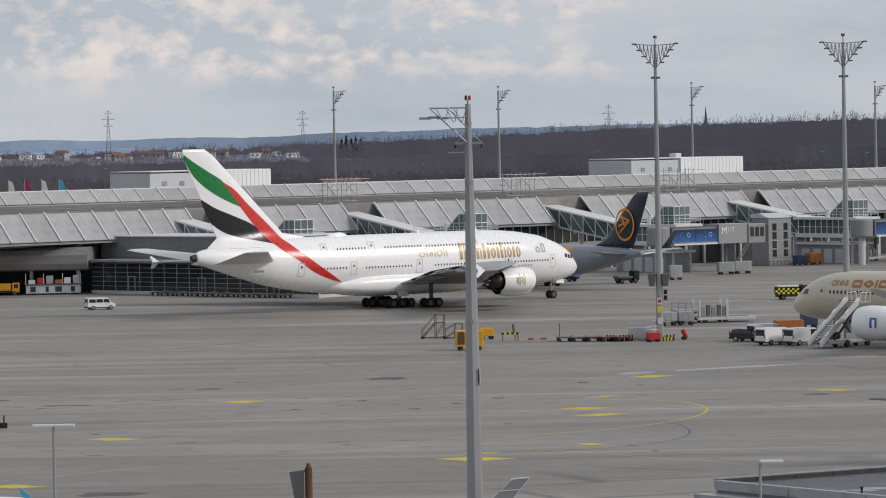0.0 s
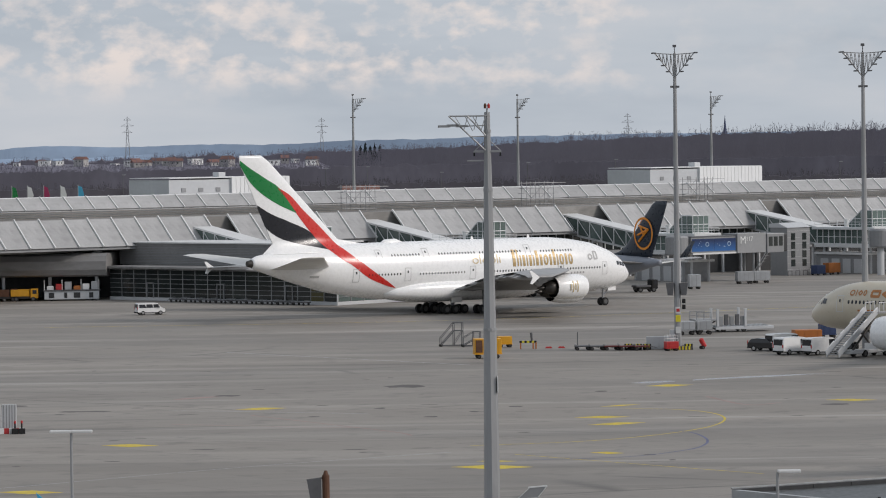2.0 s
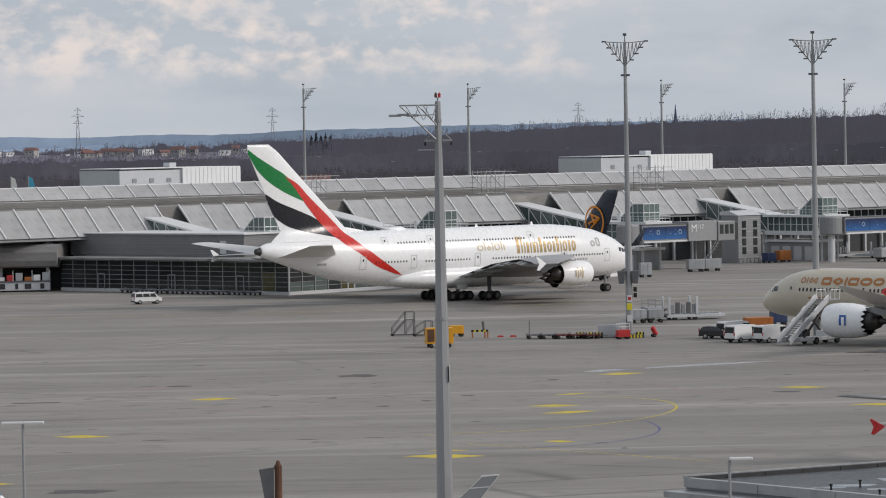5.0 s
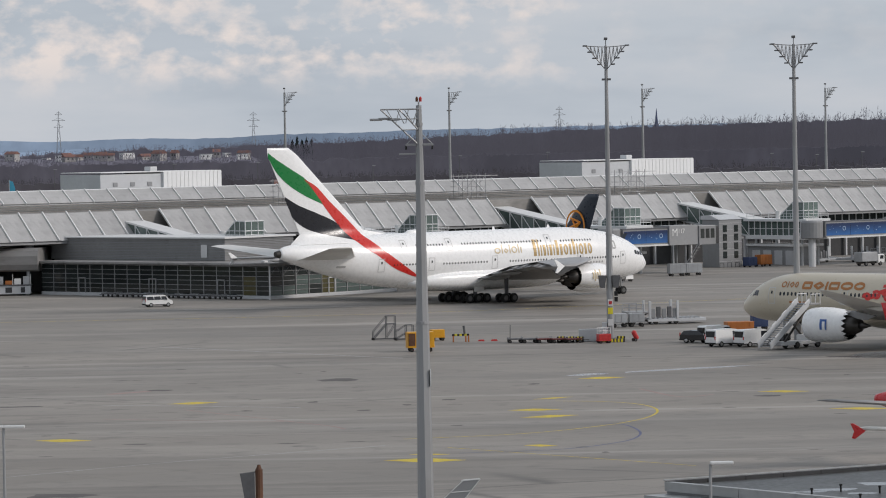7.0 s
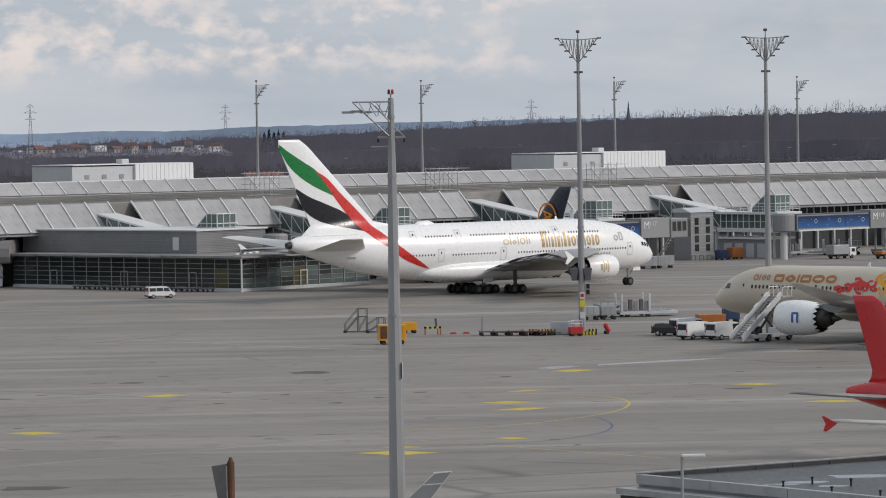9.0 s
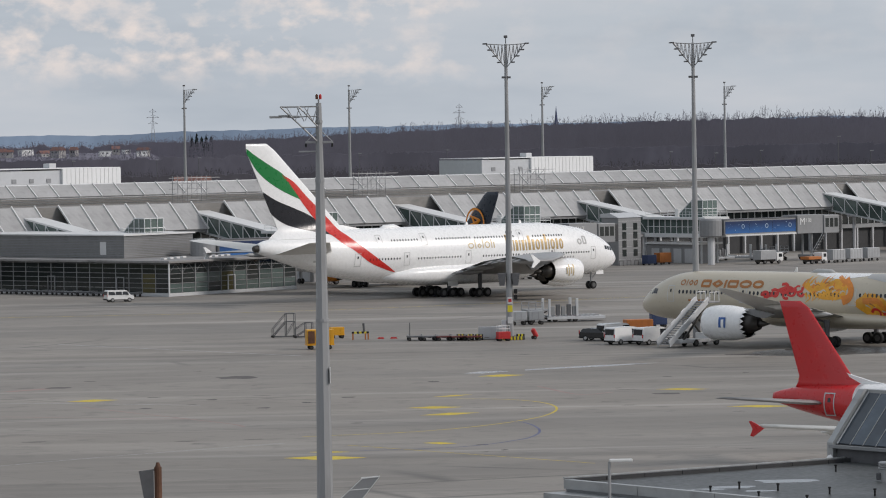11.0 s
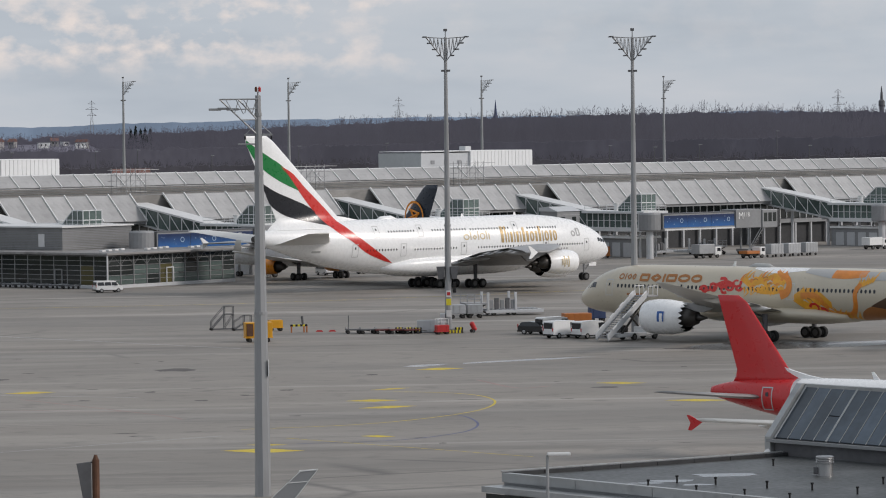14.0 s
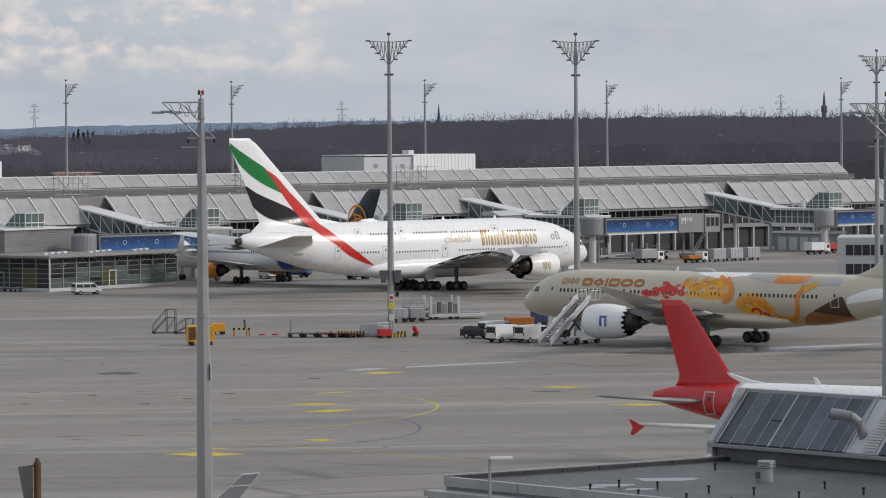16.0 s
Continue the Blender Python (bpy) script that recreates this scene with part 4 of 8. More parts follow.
    band("black_band", curve([(-37.4, 16.9), (-36.1, 14.3), (-33.8, 12.4), (-31.0, 11.4), (-27.6, 10.7), (-24.6, 10.1)]), curve([(-37.4, 17.2), (-34.8, 15.7), (-31.5, 14.4), (-28.4, 13.1), (-25.9, 11.3), (-24.6, 10.2)]), -37.4, -24.6, "black", "black painted tail band")
    band("red_band", curve([(-33.6, 19.4), (-31.7, 17.4), (-30.1, 15.3), (-28.1, 13.0), (-25.9, 10.7), (-24.0, 8.85), (-22.5, 8.0), (-19.6, 6.0), (-16.2, 4.7), (-14.2, 4.2)]), curve([(-33.6, 19.5), (-31.4, 18.3), (-29.2, 16.2), (-26.4, 13.8), (-23.8, 11.4), (-22.0, 9.4), (-18.6, 6.9), (-14.2, 4.25)]), -33.6, -14.2, "red", "red painted band running from the fin down the tail")
    # cabin windows and doors
    for side in (-1,):
        rows = [(25.3, 18.0, 6.1), (16.4, 10.4, 6.1), (10.3, 2.0, 6.15), (-1.6, -10.9, 6.2), (-13.7, -20.4, 6.3), (19.8, 12.6, 8.95), (9.6, 1.0, 9.05), (0.7, -6.9, 9.1), (-9.8, -15.8, 9.1)]
        for x0, x1, z in rows:
            for b in windows(t, H, side, x0, x1, z):
                part("cabin_window", b, "window", t)
        for x, z in ((26.4, 4.95), (17.2, 5.0), (0.0, 5.1), (-12.3, 5.2), (-21.6, 5.3)):
            door_outline(t, H, side, x, z, 1.15, 2.0)
        for x in (11.1, -8.5, -17.2):
            door_outline(t, H, side, x, 8.2, 1.1, 1.8)
    # titles: plain gold shapes
    def word(name, x0, cells, z0, h, material, gap, t_=0.46):
        """A title as plain letter-sized shapes, running forward from x0."""
        x = x0
        for w, kind, f in cells:
            bm = bm_new()
            title_glyph(bm, x, w, z0, h * f, kind, H.y, -1, 1, w * 0.8 if kind == "l" and h > 2 else t_)
            part(name, bm, material, t)
            x += w + gap

    word("title_shape", 7.7, [(0.7, "l", 1.0), (0.35, "l", 1.0), (0.3, "l", 0.66), (0.55, "l", 0.66), (0.3, "l", 0.66), (0.55, "l", 0.66), (0.3, "l", 0.66), (0.6, "l", 0.9), (0.55, "l", 0.66), (0.9, "o", 0.66), (0.5, "l", 0.66), (0.55, "l", 0.95), (0.3, "l", 0.66), (0.9, "o", 0.66), (0.5, "l", 0.66), (0.85, "o", 0.66)], 6.75, 2.55, "gold", 0.22, 0.28)
    word("small_title_shape", 0.0, [(1.2, "o", 0.7), (0.3, "l", 1), (0.9, "d", 0.6), (0.3, "l", 1), (1.1, "o", 0.8), (0.3, "l", 1), (0.35, "l", 0.7)], 7.35, 1.35, "pale_gold", 0.17, 0.2)
    word("sticker_shape", 22.9, [(1.0, "o", 0.7), (0.9, "#", 1)], 7.3, 1.4, "seam", 0.2, 0.26)
    word("address_bar", 19.2, [(0.5, "l", 1)] * 5, 5.3, 0.28, "seam", 0.1, 0.3)
    for x, z, w in ((-29.3, 6.15, 1.5), (-3, 4.1, 0.0)):
        if w:
            bm = bm_new()
            decal(bm, [x, x + w], lambda q: z, lambda q: z + 0.32, -1, H.y, 0.03, 2)
            part("registration_bar", bm, "seam", t)
    # cockpit windows
    for i in range(3):
        for sd in (-1, 1):
            bm = bm_new()
            x = NX - 2.2 - i * 0.75
            decal(bm, [x, x - 0.62], lambda q: 6.1 + 0.12 * i, lambda q: 6.7 + 0.12 * i, sd, H.y, 0.02, 3)
            part("cockpit_window", bm, "window", t)
    # gear
    for side in (-1, 1):
        bogie(t, 0, side * 6.2, 2, 1.7, 0.7, 0.5, 4.3, 1.35)
        bogie(t, -3.3, side * 2.65, 3, 1.7, 0.7, 0.5, 3.0, 1.35)
    bm = bm_new()
    tube(bm, (28.6, 0, 0.6), (28.6, 0, 3.0), 0.18, 0.2, 12)
    tube(bm, (28.7, 0, 1.5), (30.0, 0, 2.9), 0.09, 0.09, 8)
    leg = part("nose_gear", bm, "metal", t)
    for s in (-1, 1):
        wheel(leg, 28.6, s * 0.5, 0.62, 0.62, 0.42)
    for s in (-1, 1):
        bm = bm_new()
        rbox(bm, 29.0, 30.6, s * 0.75 - 0.03, s * 0.75 + 0.03, 2.3, 2.9, 0.02)
        part("gear_door", bm, "white", t)
    for x, z in ((14, 11.2), (3, 11.2)):
        bm = bm_new()
        prism(bm, [(x, 10.95), (x - 0.6, 10.95), (x - 0.5, 11.45), (x - 0.25, 11.45)], -0.03, 0.03, "y")
        part("antenna", bm, "white", t)
    bm = bm_new()
    lathe(bm, [(-14.8, 0.05), (-14, 0.5), (-12, 0.6), (-10.5, 0.05)], 12, "x", (0, 0, 10.9))
    part("antenna_dome", bm, "white", t, smooth=True)
    return t


airliner = a380()


# ---- light masts ----
def mast(az, d, h, r, kind, turn, label):
    t = thing("light_mast", label, "light mast", "floodlight masts on the apron", m=Matrix.Translation(polar(az, d)) @ pose(0, 0, 0, 0, 0, turn))
    bm = bm_new()
    for z0, z1 in ((0, h * 0.36), (h * 0.36, h * 0.7), (h * 0.7, h - 0.4)):
        k = lambda z: r * (1 - 0.62 * z / h)
        tube(bm, (0, 0, z0), (0, 0, z1), k(z0), k(z1) * 1.03, 10)
        part("pole_section", bm, "galv", t)
        bm = bm_new()
    bm.free()
    for z in (h * 0.36, h * 0.7):
        bm = bm_new()
        tube(bm, (0, 0, z - 0.12), (0, 0, z + 0.12), r * (1 - 0.62 * z / h) * 1.18, None, 10)
        part("collar", bm, "galv", t)
    for sx in ((-1, 1) if kind == "double" else (-1,)):
        # sloping lattice arm carrying rows of floodlights
        bm = bm_new()
        L, up, dn = 2.35, h - 0.4, h - 3.2
        for y in (-0.55, 0.55):
            tube(bm, (sx * 0.15, y * 0.3, dn), (sx * L, y, up), 0.05, None, 6)
            tube(bm, (0, y * 0.3, up - 0.15), (sx * L, y, up), 0.045, None, 6)
            for i in range(5):
                a, b = i / 5, (i + 1) / 5
                p = (sx * (0.15 + (L - 0.15) * a), y * (0.3 + 0.7 * a), dn + (up - dn) * a)
                q = (sx * (L * b), y, up - 0.08)
                tube(bm, p, q, 0.03, None, 5)
                tube(bm, (sx * L * b * 0.98, y, up - 0.08), (sx * (0.15 + (L - 0.15) * min(1.0, b)), y * (0.3 + 0.7 * b), dn + (up - dn) * b), 0.03, None, 5)
        for i in range(6):
            a = i / 5
            x, z = sx * (0.15 + (L - 0.15) * a), dn + (up - dn) * a
            tube(bm, (x, -0.7, z), (x, 0.7, z), 0.03, None, 5)
        part("lattice_arm", bm, "galv", t)
        for i in range(4):
            a = 0.12 + i * 0.27
            x, z = sx * (0.25 + (L - 0.2) * a), dn + (up - dn) * a + 0.1
            for y in (-0.75, 0.1):
                bm = bm_new()
                rbox(bm, x + sx * 0.05, x + sx * 0.55, y, y + 0.6, z + 0.05, z + 0.2, 0.04)
                part("floodlight", bm, "galv_dark", t)
    bm = bm_new()
    tube(bm, (0, 0, h - 0.4), (0, 0, h + 0.3), 0.05, None, 6)
    rbox(bm, -0.22, 0.22, -0.16, 0.16, h + 0.3, h + 0.62, 0.05)
    part("beacon", bm, "galv_dark", t)
    for z in (h - 4.6,):
        bm = bm_new()
        rbox(bm, -0.55, 0.55, -0.2, 0.2, z, z + 0.25, 0.03)
        part("bracket", bm, "galv_dark", t)
    return t


mast(3.36, 447, 36.4, 0.46, "double", 0, "tall grey steel floodlight mast with a double lattice head")
mast(6.27, 440, 36.0, 0.46, "double", 0, "tall grey steel floodlight mast with a double lattice head")
mast(10.93, 575, 36.5, 0.48, "double", 8, "tall grey steel floodlight mast with a double lattice head")
for az, d, h in ((-1.66, 800, 36.3), (0.905, 812, 35.9), (3.915, 820, 36.0), (6.75, 835, 35.6), (10.385, 850, 36.0)):
    mast(az, d, h, 0.46, "single", 205, "slender grey floodlight mast with a one-sided lattice head beside the pier")


# ---- gates on the pier: sloping glazed walkway, glazed node with terrace, passenger bridge ----
def text_mesh(word, size, depth=0.02):
    cu = bpy.data.curves.new("writing", "FONT")
    cu.body, cu.size, cu.extrude = word, size, depth
    ob = new("writing", cu)
    dg = bpy.context.evaluated_depsgraph_get()
    me = bpy.data.meshes.new_from_object(ob.evaluated_get(dg))
    bpy.data.objects.remove(ob)
    bpy.data.curves.remove(cu)
    return me


def walkway(u, n_label):
    t = thing("sloping_walkway", n_label, "walkway", "glazed walkways on the pier", m=PIER @ Matrix.Translation((u, 0, 0)))
    w = 1.9
    v0, z0, v1, z1 = 7.0, 9.2, -17.0, 5.6

    def zf(v):
        return z0 + (z1 - z0) * (v - v0) / (v1 - v0)
    for lo, hi, name, mt in ((-0.25, 0.05, "floor_deck", "clad_light"), (2.95, 3.25, "roof_deck", "rib")):
        bm = bm_new()
        loft(bm, [[(-w - 0.25, v, zf(v) + lo), (w + 0.25, v, zf(v) + lo), (w + 0.25, v, zf(v) + hi), (-w - 0.25, v, zf(v) + hi)] for v in (v0, v1)])
        part(name, bm, mt, t)
    vs = np.linspace(v0, v1, 8)
    for s in (-1, 1):
        for a, b in zip(vs, vs[1:]):
            bm = bm_new()
            loft(bm, [[(s * w - 0.03, v, zf(v) + 0.1), (s * w + 0.03, v, zf(v) + 0.1), (s * w + 0.03, v, zf(v) + 2.9), (s * w - 0.03, v, zf(v) + 2.9)] for v in (a, b)])
            part("pane", bm, "glass_green", t)
            bm = bm_new()
            tube(bm, (s * (w + 0.12), b, zf(b) - 0.1), (s * (w + 0.12), b, zf(b) + 3.1), 0.1, None, 6)
            part("post", bm, "steel_white", t)
            bm = bm_new()
            tube(bm, (s * (w + 0.14), a, zf(a) + 3.0), (s * (w + 0.14), b, zf(b)), 0.07, None, 6)
            part("brace", bm, "steel_white", t)
    for v in (-4, -14):
        bm = bm_new()
        tube(bm, (0, v, 0), (0, v, zf(v) - 0.2), 0.35, None, 12)
        box(bm, -w, w, v - 0.25, v + 0.25, zf(v) - 0.75, zf(v) - 0.2)
        part("support", bm, "clad_light", t)
    return t


def node(u, label):
    """The glazed landing at the foot of a walkway, with a railed terrace and a glass stair box on its roof."""
    t = thing("gate_node", label, "building", "glazed gate nodes", m=PIER @ Matrix.Translation((u, 0, 0)))
    bm = bm_new()
    rbox(bm, -2.6, 3.4, -33.0, -16.6, 4.9, 5.7, 0.08)
    part("floor_slab", bm, "steel_white", t)
    bm = bm_new()
    rbox(bm, -2.9, 3.7, -33.3, -16.4, 8.3, 8.8, 0.08)
    part("roof_slab", bm, "steel_white", t)
    bm = bm_new()
    box(bm, -2.2, 3.0, -32.6, -17.0, 5.7, 8.3)
    part("glass_core", bm, "glass_green", t)
    for k in range(11):
        for x in (-2.35, 3.1):
            bm = bm_new()
            box(bm, x, x + 0.1, -32.9 + 1.55 * k, -32.72 + 1.55 * k, 5.7, 8.3)
            part("mullion", bm, "steel_white", t)
    for k in range(5):
        bm = bm_new()
        box(bm, -2.3 + 1.3 * k, -2.15 + 1.3 * k, -32.85, -32.65, 5.7, 8.3)
        part("mullion", bm, "steel_white", t)
    for x in (-2.3, 3.0):
        bm = bm_new()
        box(bm, x, x + 0.08, -32.75, -17, 6.9, 7.0)
        part("transom", bm, "steel_white", t)
    # railing
    bm = bm_new()
    for z in (9.3, 9.8):
        tube(bm, (-2.6, -33, z), (3.4, -33, z), 0.04, None, 5)
        tube(bm, (-2.6, -33, z), (-2.6, -17, z), 0.04, None, 5)
        tube(bm, (3.4, -33, z), (3.4, -17, z), 0.04, None, 5)
    for k in range(9):
        for x in (-2.6, 3.4):
            tube(bm, (x, -33 + 2 * k, 8.8), (x, -33 + 2 * k, 9.85), 0.04, None, 5)
    part("railing", bm, "steel_white", t)
    # stair box: raking glass front
    bm = bm_new()
    prism(bm, [(-31.5, 8.8), (-31.5, 11.9), (-28.6, 11.9), (-25.2, 9.4), (-25.2, 8.8)], -1.6, 2.2, "x")
    sb = part("stair_box", bm, "glass_green", t)
    bm = bm_new()
    for x in (-1.65, 2.2):
        for a, b in (((-31.5, 8.8), (-31.5, 12)), ((-31.5, 12), (-28.6, 12)), ((-28.6, 12), (-25.2, 9.4)), ((-28.6, 12), (-28.6, 8.8))):
            tube(bm, (x, *a), (x, *b), 0.09, None, 5)
    for z in (8.9, 10.4, 12):
        tube(bm, (-1.65, -31.5, z), (2.2, -31.5, z), 0.09, None, 5)
    for x in (-0.4, 0.95):
        tube(bm, (x, -31.55, 8.8), (x, -31.55, 12), 0.08, None, 5)
    for x in (-1.68, 2.23):
        tube(bm, (x, -31.5, 10.4), (x, -26.6, 10.4), 0.07, None, 5)
        tube(bm, (x, -30.0, 8.8), (x, -30.0, 12), 0.07, None, 5)
        tube(bm, (x, -27.0, 8.8), (x, -27.0, 10.7), 0.07, None, 5)
    part("frame", bm, "steel_white", sb)
    bm = bm_new()
    lathe(bm, [(8.8, 0.5), (10.0, 0.5), (10.1, 0.62), (10.25, 0.62)], 12, "z", (0.5, -22.5, 0))
    part("roof_vent", bm, "rib", t)
    for x in (-1.6, 2.6):
        for y in (-31, -24, -18.5):
            bm = bm_new()
            tube(bm, (x, y, 0), (x, y, 4.9), 0.25, None, 10)
            part("column", bm, "clad_light", t)
    bm = bm_new()
    box(bm, -2.4, 3.2, -30, -17, 0, 3.6)
    part("ground_room", bm, "clad", t)
    bm = bm_new()
    box(bm, -2.8, 3.6, -31.5, -17, 3.6, 4.0)
    part("canopy", bm, "rib", t)
    for k in range(4):
        bm = bm_new()
        rbox(bm, -2.46, -2.4, -29.4 + 3 * k, -27.3 + 3 * k, 0.1, 2.8, 0.02)
        part("roller_door", bm, "clad_light", t)
    return t


def jet_bridge(u, v, name, blue_len, label, turn=0.0, blank=False):
    """A passenger bridge: rotunda, a section wrapped in a blue banner, a grey telescopic section with its gate number, a cab on a drive column."""
    t = thing("passenger_bridge", label, "jet bridge", "passenger bridges", m=PIER @ pose(u, v, 0, 0, 0, turn))
    bm = bm_new()
    lathe(bm, [(5.2, 1.9), (5.4, 2.1), (8.3, 2.1), (8.6, 1.9)], 20, "z", (-2.0, 0, 0))
    part("rotunda", bm, "clad", t)
    bm = bm_new()
    tube(bm, (-2, 0, 0), (-2, 0, 5.2), 0.7, None, 14)
    part("rotunda_column", bm, "clad_light", t)
    L = blue_len
    bm = bm_new()
    rbox(bm, 0, L, -1.6, 1.6, 5.5, 8.3, 0.06)
    tun = part("tunnel", bm, "clad", t)
    n = max(1, round(L / 6.5))
    for i in range(n):
        bm = bm_new()
        a, b = 0.2 + i * (L - 0.4) / n, 0.2 + (i + 1) * (L - 0.4) / n - 0.08
        box(bm, a, b, -1.66, -1.61, 5.75, 8.0)
        bn = part("banner", bm, "banner_blue", tun, "blue printed advertising banner")
        # plain ring and dots where the banner carries a mark
        bm = bm_new()
        c = b - 1.6
        prev = None
        for k in range(17):
            q = 2 * math.pi * k / 16
            ring = [bm.verts.new((c + r * math.cos(q), -1.675, 7.0 + r * math.sin(q))) for r in (0.3, 0.42)]
            if prev:
                bm.faces.new((prev[0], prev[1], ring[1], ring[0]))
            prev = ring
        part("ring_mark", bm, "banner_light", bn)
        rnd = random.Random(i + int(u))
        for _ in range(5):
            bm = bm_new()
            x, z, r = rnd.uniform(a + 0.4, b - 2.6), rnd.uniform(6.1, 7.7), rnd.uniform(0.04, 0.09)
            lathe(bm, [(-1.675, r), (-1.668, r)], 8, "y", (x, 0, z))
            part("dot_mark", bm, "banner_light", bn)
    bm = bm_new()
    box(bm, 0, L + 0.2, -1.7, 1.7, 8.3, 8.42)
    part("roof_edge", bm, "galv_dark", t)
    bm = bm_new()
    box(bm, 0.3, L, -1.75, 1.75, 5.2, 5.5)
    part("underframe", bm, "rib", t)
    bm = bm_new()
    rbox(bm, L - 0.1, L + 7.0, -1.95, 1.95, 5.2, 8.75, 0.06)
    tele = part("telescopic_section", bm, "clad", t)
    if name:
        for word, size, x in ((name[0], 1.9, L + 0.5), (name[1:], 1.15, L + 1.95)):
            me = text_mesh(word, size)
            me.materials.append(M["clad_white"])
            ob = new("gate_number", me)
            ob.parent = tele
            ob.matrix_basis = pose(x, -1.98, 6.9 + (0.45 if size < 1.5 else 0), 90, 0, 0)
    bm = bm_new()
    rbox(bm, L + 7.0, L + 11.2, -2.2, 2.2, 5.1, 8.6, 0.12)
    cab = part("cab", bm, "clad", t)
    for k in range(3):
        bm = bm_new()
        box(bm, L + 7.4 + 1.25 * k, L + 8.3 + 1.25 * k, -2.25, -2.19, 6.3, 8.0)
        part("cab_window", bm, "glass", cab)
    bm = bm_new()
    rbox(bm, L + 11.2, L + 12.2, -2.0, 2.0, 5.2, 8.5, 0.2)
    part("bellows", bm, "dark", cab)
    bm = bm_new()
    for s in (-1, 1):
        tube(bm, (L + 4.5, s * 1.2, 0.8), (L + 4.5, s * 1.2, 5.2), 0.22, None, 10)
    box(bm, L + 3.7, L + 5.3, -1.7, 1.7, 0.6, 1.1)
    part("drive_column", bm, "clad", t)
    for s in (-1, 1):
        wheel(t, L + 4.5, s * 1.5, 0.55, 0.55, 0.45)
    bm = bm_new()
    tube(bm, (L + 6.5, -2.3, 5.2), (L + 2.2, -2.3, 0.2), 0.09, None, 6)
    tube(bm, (L + 7.1, -2.3, 5.2), (L + 2.8, -2.3, 0.2), 0.09, None, 6)
    for k in range(9):
        a = k / 9
        box(bm, L + 6.5 - 4.3 * a - 0.1, L + 7.1 - 4.3 * a, -2.9, -2.3, 5.2 - 5 * a - 0.05, 5.2 - 5 * a)
    part("service_stairs", bm, "galv", t)
    return t


for u in (-209.5, -172, -124.5, -79, -9):
    walkway(u, "sloping glazed walkway with white steel frame leading down from the pier")
    node(u, "white-framed glazed landing with a railed terrace and glass stair box")
node(42, "white-framed glazed landing with a railed terrace and glass stair box")

jet_bridge(-133, -37, "M117", 11.0, "grey passenger bridge with a blue banner and gate number M117")
jet_bridge(-82, -37, "M118", 19.5, "grey passenger bridge with a blue banner and gate number M118")
jet_bridge(-203.5, -40, "M115", 20.5, "grey passenger bridge with a blue banner and gate number M115")
jet_bridge(-12, -33, "", 13.0, "grey passenger bridge with a short blue banner")

# stair tower beside the gate
tower = thing("stair_tower", "grey metal-clad stair tower with two columns of windows", "building", m=PIER @ Matrix.Translation((-95.0, -23.4, 0)))
bm = bm_new()
rbox(bm, 0, 5.9, 0, 4.6, 0, 9.0, 0.06)
part("tower_wall", bm, "clad", tower)
bm = bm_new()
prism(bm, [(-0.2, 9.0), (4.8, 9.0), (4.8, 9.7), (2.3, 9.9)], -0.2, 6.1, "x")
part("tower_roof", bm, "clad_light", tower)
for x in (1.0, 3.9):
    for k in range(4):
        bm = bm_new()
        rbox(bm, x, x + 1.0, -0.08, 0.04, 1.7 + 1.65 * k, 3.0 + 1.65 * k, 0.03)
        part("window", bm, "glass", tower)
for k in range(7):
    bm = bm_new()
    box(bm, -0.03, 5.93, -0.03, 0.0, 1.1 + 1.2 * k, 1.14 + 1.2 * k)
    part("cladding_joint", bm, "clad_light", tower)
for k in range(4):
    bm = bm_new()
    x = -1.0 + 2.0 * k
    tube(bm, (x, -1.2, 0), (x, -1.2, 0.9), 0.07, None, 6)
    tube(bm, (x, -1.2, 0.9), (x + 1.0, -1.2, 0.9), 0.07, None, 6)
    tube(bm, (x + 1.0, -1.2, 0.9), (x + 1.0, -1.2, 0), 0.07, None, 6)
    part("guard_hoop", bm, "galv_dark", tower)

# scaffold towers on the pier roof
for u, v in ((-168, 14), (-126, 13), (-83, 15)):
    t = thing("scaffold", "grey tubular scaffold standing between the pier roofs", "scaffold", "roof scaffolds", m=PIER @ Matrix.Translation((u, v, 13.4)))
    for x in (-2.2, 0, 2.2, 4.4):
        for y in (0, 1.6):
            bm = bm_new()
            tube(bm, (x, y, 0), (x, y, 5.0), 0.06, None, 5)
            part("standard", bm, "galv", t)
    for z in (0.6, 1.6, 2.6, 3.6, 4.6):
        for y in (0, 1.6):
            bm = bm_new()
            tube(bm, (-3.0, y, z), (7.5 if z > 3 else 4.8, y, z), 0.05, None, 5)
            part("ledger", bm, "galv", t)
    for z in (1.7, 3.7):
        bm = bm_new()
        box(bm, -2.4, 6.8, 0.1, 1.5, z, z + 0.07)
        part("plank", bm, "clad_light", t)
    for k in range(8):
        x, z = -2.2 + 2.2 * (k % 3), 0.6 + 2.0 * (k // 4)
        bm = bm_new()
        tube(bm, (x, 0, z), (x + 2.2, 0, z + 2.0), 0.045, None, 5)
        part("brace", bm, "galv", t)

# ---- low glass building in front of the pier ----
GB = Matrix.Translation((-19.9, 586, 0)) @ pose(0, 0, 0, 0, 0, 47.5)
glass_b = thing("glass_pavilion", "low dark glass pavilion with steel frame and flat projecting roof", "building", m=GB)
LX, LY = 30.0, 54.0
# near-black core paints in the unlit room behind the glass
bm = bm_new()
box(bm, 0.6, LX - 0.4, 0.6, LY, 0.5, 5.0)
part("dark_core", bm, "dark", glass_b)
bm = bm_new()
rbox(bm, -0.1, LX, -0.1, LY, 0, 0.55, 0.04)
part("plinth", bm, "clad_light", glass_b)
bm = bm_new()
rbox(bm, -1.2, LX + 0.6, -1.2, LY, 5.35, 5.75, 0.08)
